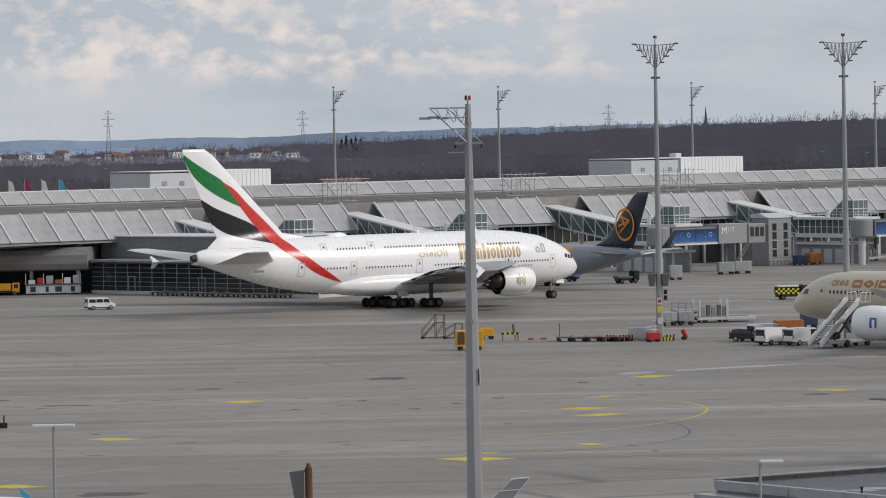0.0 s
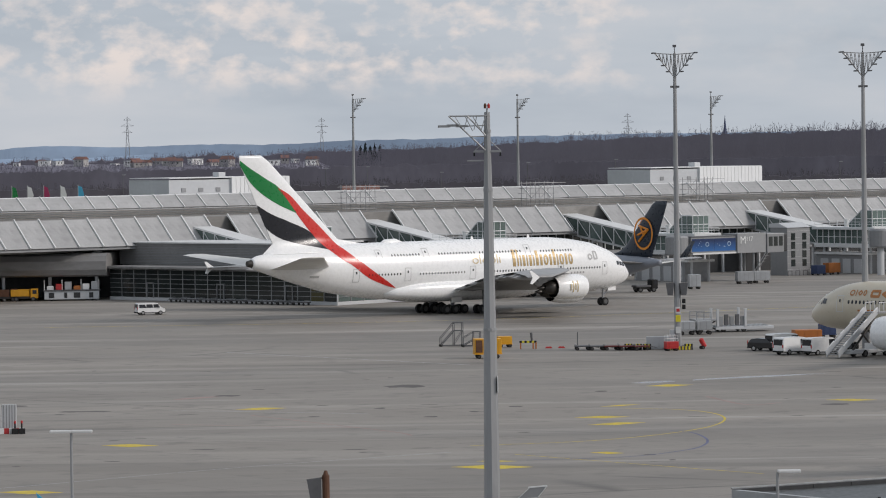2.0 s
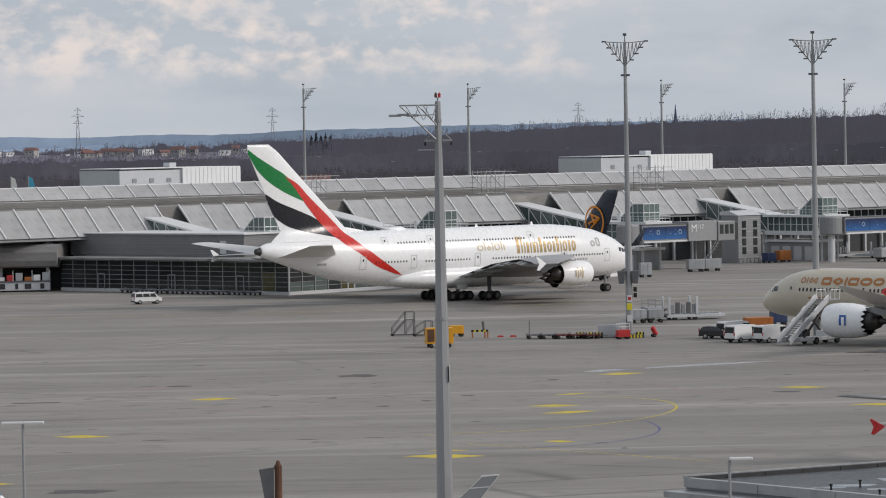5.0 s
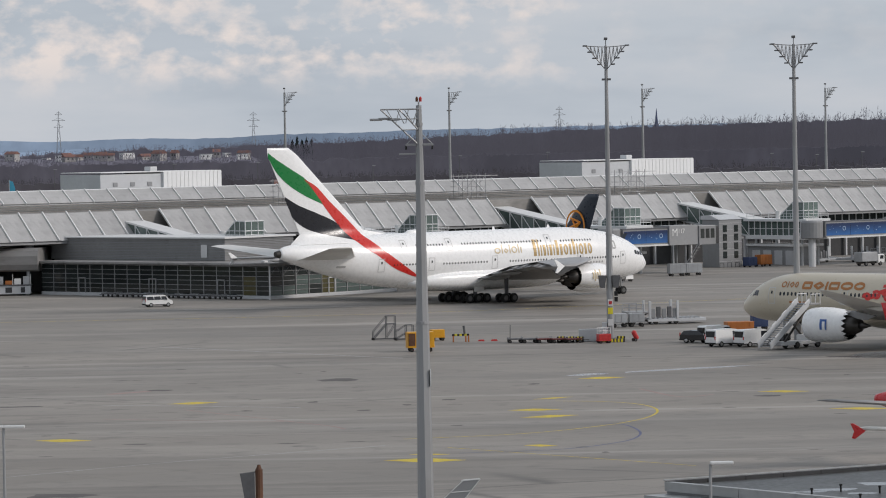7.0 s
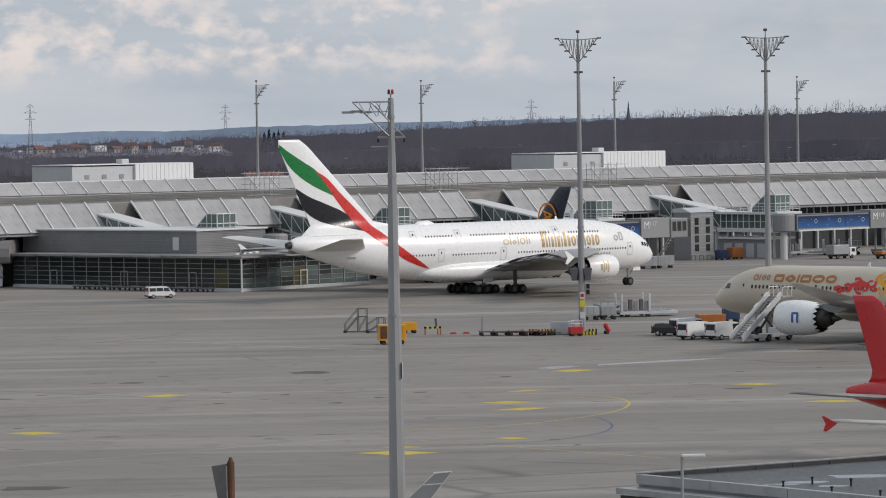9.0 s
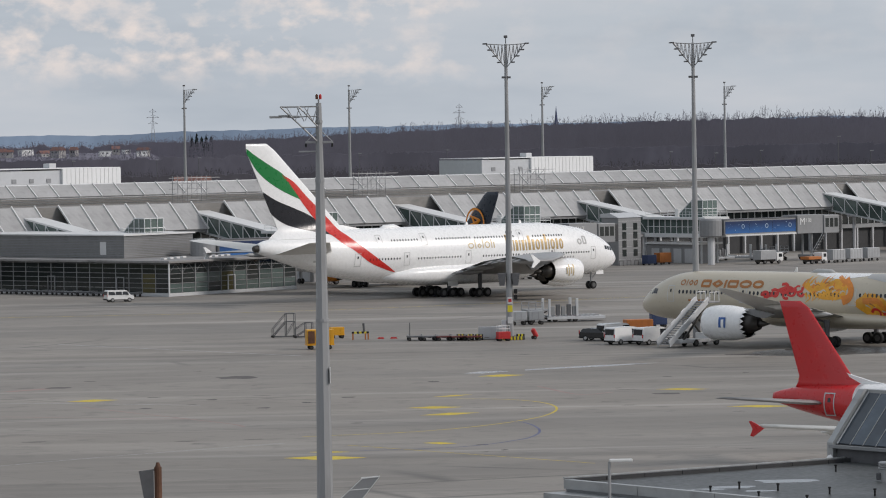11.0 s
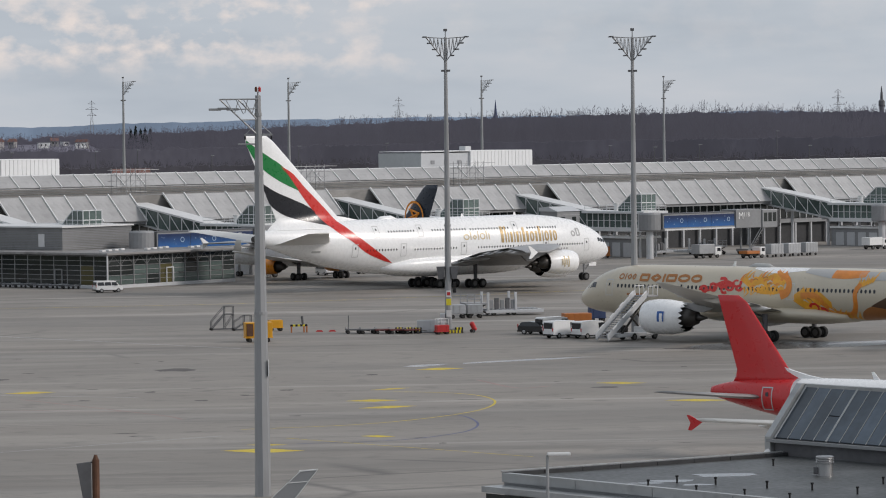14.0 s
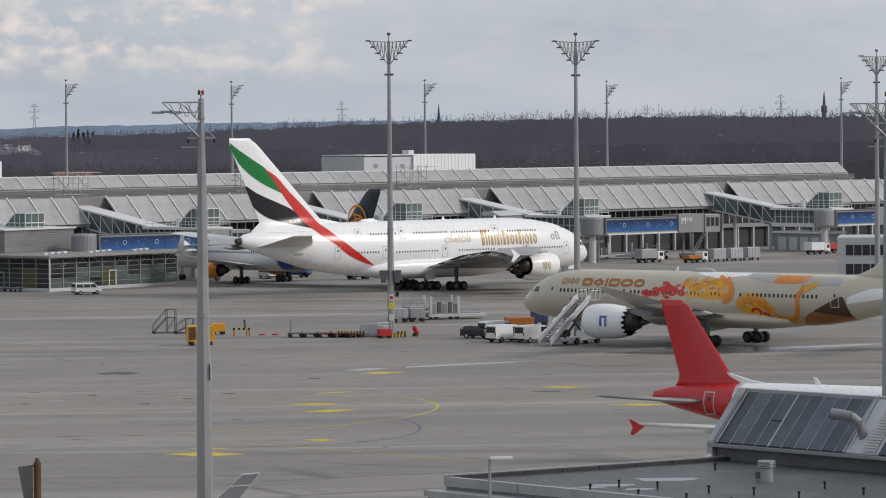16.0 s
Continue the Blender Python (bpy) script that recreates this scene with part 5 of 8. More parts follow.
part("roof_slab", bm, "fascia_brown", glass_b)
pane_x = bpy.data.meshes.new("pane")
bm = bm_new()
box(bm, 0.06, 2.9, 0.02, 0.08, 0.05, 1.45)
bm.to_mesh(pane_x)
bm.free()
pane_x.materials.append(M["glass_green"])
pane_d = pane_x.copy()
pane_d.materials.clear()
pane_d.materials.append(M["glass"])
mull = bpy.data.meshes.new("mullion")
bm = bm_new()
box(bm, -0.07, 0.07, -0.1, 0.12, 0.5, 5.35)
bm.to_mesh(mull)
bm.free()
mull.materials.append(M["galv"])
trans = bpy.data.meshes.new("transom")
bm = bm_new()
box(bm, 0, 3.0, -0.06, 0.1, -0.04, 0.04)
bm.to_mesh(trans)
bm.free()
trans.materials.append(M["galv"])
pane_o = pane_x.copy()
pane_o.materials.clear()
pane_o.materials.append(M["ochre"])
truss = bpy.data.meshes.new("truss_bar")
bm = bm_new()
tube(bm, (0.05, 0.0, 3.72), (1.5, 0.0, 5.2), 0.035, None, 5)
tube(bm, (1.5, 0.0, 5.2), (2.95, 0.0, 3.72), 0.035, None, 5)
bm.to_mesh(truss)
bm.free()
truss.materials.append(M["clad"])
QL = pose(0, 0, 0, 0, 0, 90)
rnd = random.Random(8)
for side, nn in ((Matrix.Identity(4), 10), (Matrix.Translation((0.1, 0, 0)) @ QL, 18)):
    for k in range(nn):
        for j in range(3):
            me = pane_x if (side == Matrix.Identity(4) and j < 2 and rnd.random() < 0.65) else pane_d
            if j < 2 and (k == 4 and side == Matrix.Identity(4) or k == 1 and side != Matrix.Identity(4)):
                me = pane_o
            piece("pane", me, glass_b, side @ Matrix.Translation((3.0 * k, 0, 0.55 + 1.58 * j)))
            piece("transom", trans, glass_b, side @ Matrix.Translation((3.0 * k, 0, 2.08 + 1.55 * j)))
            piece("transom", trans, glass_b, side @ Matrix.Translation((3.0 * k, 0, 1.32 + 1.55 * j)))
        piece("mullion", mull, glass_b, side @ Matrix.Translation((3.0 * k, 0, 0)))
        piece("truss_bar", truss, glass_b, side @ Matrix.Translation((3.0 * k, -0.04, 0)))
piece("mullion", mull, glass_b, Matrix.Translation((29.9, 0, 0)))
for x in (13.5,):
    bm = bm_new()
    for a, b, c, d in ((x, x + 0.15, 0.5, 3.0), (x + 1.6, x + 1.75, 0.5, 3.0), (x, x + 1.75, 2.9, 3.05)):
        box(bm, a, b, -0.16, 0.0, c, d)
    part("door_frame", bm, "steel_white", glass_b)
for y in (10.0, 26.0, 43.0):
    bm = bm_new()
    for a, b, c, d in ((y, y + 0.15, 0.5, 3.0), (y + 1.6, y + 1.75, 0.5, 3.0), (y, y + 1.75, 2.9, 3.05)):
        box(bm, -0.16, 0.0, a, b, c, d)
    part("door_frame", bm, "galv", glass_b)
bm = bm_new()
tube(bm, (-0.9, -0.9, 0), (-0.9, -0.9, 5.4), 0.12, None, 10)
part("corner_post", bm, "steel_white", glass_b)
for k in range(11):
    bm = bm_new()
    x, y = (3 + 2.6 * k, 4 + 1.1 * (k % 4))
    rbox(bm, x, x + 0.8, y, y + 0.8, 5.75, 6.05, 0.06)
    part("roof_light", bm, "rib", glass_b)
# parked low trolleys and boxes along the dark front
upper = thing("clad_upper_storey", "grey corrugated metal upper storey set back on the pavilion roof", "building", m=GB)
bm = bm_new()
box(bm, 6.0, 22.0, 16.0, LY + 4, 5.76, 9.4)
part("wall_core", bm, "fascia_brown", upper)
for k in range(13):
    bm = bm_new()
    box(bm, 5.9, 22.1, 15.9, LY + 4, 5.9 + 0.27 * k, 6.05 + 0.27 * k)
    part("cladding_rib", bm, "clad", upper)
bm = bm_new()
rbox(bm, 5.6, 22.4, 15.6, LY + 4, 9.4, 9.65, 0.05)
part("roof_edge", bm, "rib", upper)
bm = bm_new()
rbox(bm, 5.82, 5.9, 20, 21.4, 6.3, 8.4, 0.02)
part("steel_door", bm, "rib", upper)

# rounded canopy with parked vehicles under it
can = thing("curved_canopy", "long grey canopy with rounded fascia over a service bay", "building", m=Matrix.Translation((-60, 621, 0)) @ pose(0, 0, 0, 0, 0, 176))
bm = bm_new()
prism(bm, [(-0.0, 4.0), (-0.9, 4.3), (-1.3, 5.2), (-1.3, 6.6), (-0.8, 7.5), (0.2, 7.9), (14, 7.9), (14, 4.0)][::-1], 0, 60, "x")
for v in bm.verts:
    v.co.y = -v.co.y
bmesh.ops.reverse_faces(bm, faces=list(bm.faces))
part("fascia", bm, "fascia_brown", can)
# near-black back wall: shade under the canopy put into its colour
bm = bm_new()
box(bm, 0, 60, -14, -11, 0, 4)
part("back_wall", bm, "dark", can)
for k in range(7):
    bm = bm_new()
    tube(bm, (2 + 8 * k, -1, 0), (2 + 8 * k, -1, 4.1), 0.3, None, 10)
    part("column", bm, "clad_light", can)
for k in range(5):
    bm = bm_new()
    lathe(bm, [(7.9, 0.9), (8.3, 0.85), (8.55, 0.5), (8.6, 0.05)], 14, "z", (2.5 + 4.2 * k, -5, 0))
    part("roof_dome", bm, "rib", can)

# office block that shows over the parked twin-jet's tail
off = thing("apron_office", "pale panelled apron office with a row of dark windows", "building", m=Matrix.Translation(polar(10.31, 600)) @ pose(0, 0, 0, 0, 0, -12))
bm = bm_new()
rbox(bm, 0, 26, 0, 16, 0, 7.2, 0.05)
part("wall", bm, "clad_light", off)
for r in range(2):
    for k in range(8):
        bm = bm_new()
        rbox(bm, 1.4 + 1.35 * k, 2.6 + 1.35 * k, -0.08, 0.05, 1.2 + 3.1 * r, 2.9 + 3.1 * r, 0.03)
        part("window", bm, "window", off)
for k in range(4):
    bm = bm_new()
    box(bm, -0.02, 26, -0.025, 0.0, 1.8 * k + 0.9, 1.8 * k + 0.94)
    part("panel_joint", bm, "clad", off)


# ---- parked aircraft ----
def jet_wing(t, NX, span, side, material, thick=0.1):
    bm = bm_new()
    loft(bm, [foil((NX - s, side * y, z), c, thick, (0, 0, 1)) for y, s, c, z in span])
    if side > 0:
        bmesh.ops.reverse_faces(bm, faces=list(bm.faces))
    return part("wing", bm, material, t, smooth=True)


def jet_fin(t, NX, fz, fs, fc, material, label=""):
    bm = bm_new()
    rings = []
    for z, s, c in zip(fz, fs, fc):
        xs = [NX - s - c * (1 - math.cos(math.pi * i / 12)) / 2 for i in range(13)]
        th = [c * 0.1 * 2.6 * (math.sqrt(k) * 0.55 - k * 0.3 - k * k * 0.25 + 0.002) for k in [(NX - s - x) / c for x in xs]]
        rings.append([(x, -h, z) for x, h in zip(xs, th)] + [(x, h, z) for x, h in list(zip(xs, th))[-2:0:-1]])
    return part("fin", loft(bm, rings), material, t, label, smooth=True)


def twin_jet():
    """The long-haul twin with a painted dragon-like pattern, parked nose away."""
    t = thing("twin_jet_airliner", "beige twin-engine airliner with bronze titles and yellow artwork, parked", "airplane", m=Matrix.Translation((65.3, 420.4, 0)) @ pose(0, 0, 0, 0, 0, 136))
    NX = 32.0
    H = Hull(NX, [(0, 4.1, 4.2, 0.05), (0.4, 3.5, 4.95, 0.75), (1.2, 3.05, 5.7, 1.35), (2.4, 2.75, 6.6, 1.95), (4, 2.55, 7.45, 2.4), (6, 2.42, 8.05, 2.7), (8.5, 2.38, 8.35, 2.86), (11, 2.37, 8.4, 2.89), (40, 2.37, 8.4, 2.89), (44, 2.6, 8.4, 2.85), (48, 3.2, 8.35, 2.6), (53, 4.3, 8.15, 2.1), (58, 5.5, 7.7, 1.35), (62.8, 6.3, 6.9, 0.4)])
    part("fuselage", H.mesh(n=36), "beige", t, smooth=True)
    bm = bm_new()
    rings = []
    for s, zb, zt, hw in ((18, 2.4, 3.4, 2.2), (21, 1.95, 4.2, 3.0), (30, 1.9, 4.3, 3.1), (36, 1.95, 4.2, 3.05), (40, 2.3, 3.6, 2.2)):
        rings.append([(NX - s, hw * math.cos(a), (zb + zt) / 2 + (zt - zb) / 2 * math.sin(a)) for a in [2 * math.pi * i / 28 for i in range(28)]])
    part("belly_fairing", loft(bm, rings), "beige", t, smooth=True)
    span = [(2.5, 19.0, 12.5, 3.4), (9.8, 23.8, 8.6, 4.75), (20, 29.4, 5.6, 6.0), (27.0, 32.4, 3.0, 7.3), (29.8, 34.0, 0.9, 7.9)]
    for side in (-1, 1):
        w = jet_wing(t, NX, span, side, "white_dirty")
        for y in (7.5, 13, 17.5):
            s, c, z = (lerp(y, [r[0] for r in span], [r[k] for r in span]) for k in (1, 2, 3))
            bm = bm_new()
            xe = NX - s - c
            lathe(bm, [(xe - 1.2, 0.03), (xe - 0.4, 0.22), (xe + 1.2, 0.36), (xe + 3.2, 0.03)], 12, "x", (0, side * y, z - 0.35))
            part("flap_fairing", bm, "white_dirty", w, smooth=True)
        e = engine(t, NX - 17.4, side * 9.8, 2.85, 5.6, 2.05, 1.6, "white", chev=16)
        bm = bm_new()
        prism(bm, [(NX - 18.8, 4.8), (NX - 24, 4.5), (NX - 27, 4.0), (NX - 25.5, 3.5), (NX - 22, 3.9)], side * 9.8 - 0.2, side * 9.8 + 0.2, "y")
        part("pylon", bm, "wing_grey", e)
        if side > 0:
            for q, mt in ((0, "vehicle_blue"),):
                bm = bm_new()
                x0 = NX - 20.3
                decal(bm, [x0, x0 - 0.95], lambda x: 2.4, lambda x: 3.6, 1, lambda x, zz: 9.8 + 2.05 * math.sqrt(max(0, 1 - ((zz - 2.85) / 2.05) ** 2)), 0.03, 6)
                part("cowl_mark", bm, mt, e, "blue square mark on the cowl")
                bm = bm_new()
                decal(bm, [x0 - 0.35, x0 - 0.75], lambda x: 2.4, lambda x: 3.35, 1, lambda x, zz: 9.8 + 2.05 * math.sqrt(max(0, 1 - ((zz - 2.85) / 2.05) ** 2)), 0.045, 6)
                part("cowl_mark", bm, "white", e)
        bm = bm_new()
        loft(bm, [foil((NX - s, side * y, z), c, 0.09, (0, 0, 1)) for y, s, c, z in ((0.8, 53.0, 7.2, 6.6), (9.6, 60.0, 2.6, 7.5))])
        if side > 0:
            bmesh.ops.reverse_faces(bm, faces=list(bm.faces))
        part("tailplane", bm, "brown" if side < 0 else "white_dirty", t, smooth=True)
        bogie(t, 1.4, side * 4.9, 2, 1.46, 0.66, 0.5, 3.2, 1.3)
    jet_fin(t, NX, [7.6, 8.6, 9.4, 16.3, 17.0], [44.5, 48.6, 50.4, 58.2, 59.5], [14.5, 9.8, 8.2, 3.6, 2.6], "beige")
    for side in (1,):
        for x0, x1 in ((24.4, 15.9), (13.9, 0.4), (-1.8, -13.0)):
            for b in windows(t, H, side, x0, x1, 5.95, 0.58, 0.3, 0.48):
                part("cabin_window", b, "window", t)
        for x in (25.8, 14.9, -0.7, -14.6):
            door_outline(t, H, side, x, 4.75, 1.1, 1.95)
        # titles as plain bronze shapes
        x = 21.3
        for w, kind in ((1.5, "#"), (1.6, "d"), (0.4, "l"), (1.6, "#"), (1.8, "o"), (1.6, "o")):
            bm = bm_new()
            title_glyph(bm, x, w, 6.5, 0.95, kind, H.y, side, -1, 0.3)
            part("title_shape", bm, "bronze", t)
            x -= w + 0.14
        x = 24.5
        for w, kind in ((0.8, "o"), (0.3, "l"), (0.7, "d"), (0.5, "o")):
            bm = bm_new()
            title_glyph(bm, x, w, 6.7, 0.7, kind, H.y, side, -1, 0.14)
            part("small_title_shape", bm, "bronze", t)
            x -= w + 0.1
        for x in (23.0, 21.6):
            bm = bm_new()
            decal(bm, [x - 1.2, x], lambda q: 4.85, lambda q: 5.08, side, H.y, 0.03, 2)
            part("writing_bar", bm, "bronze", t)

        # artwork: red curls, flaming strokes and sweeping fields
        def field(name, x0, x1, lo, hi, material, label="", n=26):
            bm = bm_new()
            decal(bm, list(np.linspace(x1, x0, n)), lo, hi, side, H.y, 0.028, 8)
            part(name, bm, material, t, label, smooth=True)

        def stroke(name, pts, w0, w1, material, label="", lift=0.04, n=14):
            fx, fz = curve(list(enumerate(p[0] for p in pts))), curve(list(enumerate(p[1] for p in pts)))
            qs = np.linspace(0, len(pts) - 1, n)
            bm = bm_new()
            ribbon(bm, [(fx(q), fz(q)) for q in qs], [w0 + (w1 - w0) * i / (n - 1) for i in range(n)], H.y, side, lift)
            part(name, bm, material, t, label)

        # red curled cloud
        for x, z, r, a0 in ((11.6, 5.75, 0.5, 0.0), (10.3, 6.0, 0.55, 0.6), (9.1, 6.55, 0.7, 1.0), (7.9, 6.2, 0.6, 2.0), (6.9, 6.6, 0.55, 2.6), (8.6, 5.75, 0.45, 4.0), (6.5, 6.05, 0.4, 3.2)):
            stroke("red_curl", [(x + r * f * math.cos(a0 + q), z + 0.8 * r * f * math.sin(a0 + q)) for q, f in ((0, 1), (0.9, 1), (1.8, 1), (2.7, 1), (3.6, 0.95), (4.5, 0.8), (5.6, 0.55))], 0.36, 0.2, "red", "red curled cloud artwork", 0.05, 16)
        field("red_cloud", 9.9, 7.2, curve([(7.2, 6.2), (8.5, 5.95), (9.9, 6.2)]), curve([(7.2, 6.5), (8.5, 6.9), (9.9, 6.5)]), "red", "red curled cloud artwork")
        field("red_cloud", 12.3, 9.9, curve([(9.9, 5.75), (11.2, 5.5), (12.3, 5.7)]), curve([(9.9, 6.2), (11.2, 6.1), (12.3, 5.8)]), "red", "red curled cloud artwork")
        # head: pale yellow field broken by orange, rust and beige strokes
        field("yellow_field", 6.5, 0.2, curve([(0.2, 5.6), (2, 5.35), (4, 5.55), (6.5, 6.9)]), curve([(0.2, 7.7), (1.6, 8.0), (3, 7.35), (5, 7.3), (6.5, 7.2)]), "yellow_art", "yellow dragon-like artwork")
        rr = random.Random(4)
        for k in range(14):
            x, z = 6.4 - 0.47 * k, 6.9 + 0.35 * math.sin(k * 1.3)
            stroke("flame_stroke", [(x, z), (x - 0.1, z + 0.5), (x + rr.uniform(-0.5, 0.1), z + rr.uniform(0.75, 1.15))], 0.42, 0.03, "yellow_art" if k % 3 else "orange_art", n=8)
        for k in range(12):
            x, z = 5.9 - 0.48 * k, 5.6 + rr.uniform(0, 0.4)
            stroke("flame_stroke", [(x, z + 0.3), (x - 0.2, z - 0.15), (x + rr.uniform(-0.2, 0.5), z - rr.uniform(0.3, 0.7))], 0.34, 0.03, "yellow_art", n=8)
        for k in range(9):
            x, z = 5.4 - 0.55 * k, 6.1 + rr.uniform(-0.1, 1.0)
            stroke("gap_stroke", [(x, z), (x - 0.35, z + 0.22), (x - 0.75, z + 0.05)], 0.26, 0.06, "beige" if k % 3 != 1 else "orange_art", "", 0.055, 8)
        for x, z in ((4.7, 6.95), (2.6, 6.5), (3.4, 7.2)):
            stroke("rust_stroke", [(x, z), (x - 0.3, z + 0.14), (x - 0.7, z)], 0.2, 0.05, "bronze", "", 0.06, 8)
        stroke("orange_stroke", [(1.9, 8.05), (0.9, 7.5), (0.0, 7.2), (-0.5, 6.4), (-0.2, 5.6), (0.7, 5.3)], 0.3, 1.1, "orange_art", "orange mane stroke", 0.05, 20)
        stroke("orange_stroke", [(0.7, 7.9), (-0.1, 7.3), (-0.6, 6.6)], 0.35, 0.05, "orange_art", "orange mane stroke", 0.055, 10)
        # body: a broad arc that sinks and rises towards the tail
        field("yellow_field", -1.1, -6.4, curve([(-6.4, 2.85), (-4.5, 2.85), (-2.6, 3.7), (-1.1, 4.7)]), curve([(-6.4, 4.6), (-4.8, 5.8), (-3.5, 6.2), (-2.2, 5.9), (-1.1, 5.3)]), "yellow_art", "yellow dragon-like artwork")
        stroke("orange_stroke", [(-2.2, 5.3), (-4.2, 5.3), (-5.3, 4.4), (-6.4, 3.5), (-8.6, 3.2), (-9.6, 4.2), (-9.7, 5.8), (-10.3, 6.8)], 0.7, 0.55, "orange_art", "orange dragon-like body stroke", 0.045, 34)
        for k in range(13):
            q = k / 12
            x, z = -2.2 - 7.2 * q, 5.6 - 2.9 * math.sin(q * 1.6)
            stroke("flame_stroke", [(x, z), (x - 0.3, z + 0.45), (x - 0.2 + rr.uniform(-0.5, 0.2), z + rr.uniform(0.7, 1.1))], 0.5, 0.03, "yellow_art", n=8)
        for k in range(9):
            x, z = -10.0 - 0.25 * k, 6.7 + 0.1 * k
            stroke("flame_stroke", [(x + 0.3, z - 0.5), (x, z), (x - rr.uniform(-0.3, 0.5), z + rr.uniform(0.3, 0.9))], 0.42, 0.03, "yellow_art", n=8)
        for k in range(7):
            x, z = -2.6 - 0.55 * k, 4.9 - 0.16 * k + rr.uniform(-0.3, 0.3)
            stroke("gap_stroke", [(x, z), (x - 0.4, z - 0.15), (x - 0.7, z - 0.4)], 0.2, 0.05, "bronze" if k % 2 else "beige", "", 0.055, 8)
        for x, z, a0 in ((-3.9, 3.9, 0.2), (-5.0, 3.4, 1.2)):
            stroke("red_curl", [(x + 0.6 * f * math.cos(a0 + q), z + 0.5 * f * math.sin(a0 + q)) for q, f in ((0, 1), (0.9, 1), (1.8, 1), (2.7, 1), (3.6, 0.9), (4.5, 0.6))], 0.34, 0.18, "red", "red curled cloud artwork", 0.06, 14)
        field("orange_patch", -6.0, -10.6, curve([(-10.6, 7.5), (-8, 7.3), (-6, 7.35)]), lambda q: 8.2, "orange_art", "orange facet on the crown")
        field("white_patch", 5.5, -2.0, curve([(-2.0, 8.1), (2, 7.75), (5.5, 8.2)]), lambda q: 8.36, "white", "white facet on the crown")
        field("grey_patch", -2.0, -6.0, curve([(-6, 7.3), (-2, 7.9)]), lambda q: 8.33, "seam", "pale grey facet on the crown")
        field("grey_patch", -9.6, -15, lambda q: 7.2, lambda q: 8.1, "seam", "pale grey facet on the crown")
        field("brown_patch", -11.7, -16.4, curve([(-16.4, 3.6), (-14, 3.9), (-11.7, 4.25)]), curve([(-16.4, 3.8), (-15.9, 5.6), (-15.5, 6.0), (-14, 5.4), (-11.7, 4.3)]), "brown", "brown facets towards the tail")
        field("bronze_patch", -9.8, -16.4, curve([(-16.4, 3.35), (-12, 2.7), (-9.8, 2.6)]), curve([(-16.4, 3.6), (-14, 3.88), (-11.7, 4.2), (-10.4, 3.6), (-9.8, 2.8)]), "bronze", "bronze facet under the tail")
        field("white_patch", -16.2, -22, curve([(-22, 6.0), (-16.2, 5.2)]), curve([(-22, 7.0), (-19, 6.9), (-16.2, 5.9)]), "white", "white facet by the tail")
        field("brown_patch", -22.0, -27, curve([(-27, 5.8), (-22, 4.6)]), curve([(-27, 6.4), (-22, 5.9)]), "brown", "brown facets towards the tail")
    for side in (-1, 1):
        for i in range(2):
            bm = bm_new()
            x = NX - 2.1 - 0.9 * i
            decal(bm, [x - 0.8, x], lambda q: 5.55 + 0.1 * i, lambda q: 6.1 + 0.15 * i, side, H.y, 0.02, 3)
            part("cockpit_window", bm, "window", t)
    bm = bm_new()
    tube(bm, (26, 0, 0.5), (26, 0, 2.8), 0.16, None, 10)
    leg = part("nose_gear", bm, "metal", t)
    for s in (-1, 1):
        wheel(leg, 26, s * 0.4, 0.52, 0.52, 0.38)
    bm = bm_new()
    lathe(bm, [(3.5, 0.05), (4.2, 0.42), (6.2, 0.45), (7.2, 0.05)], 12, "x", (0, 0, 8.35))
    part("antenna_dome", bm, "seam", t, smooth=True)
    bm = bm_new()
    prism(bm, [(9.5, 8.35), (9.0, 8.35), (9.0, 8.95), (9.2, 8.95)], -0.03, 0.03, "y")
    part("antenna", bm, "white", t)
    return t


twin_jet()


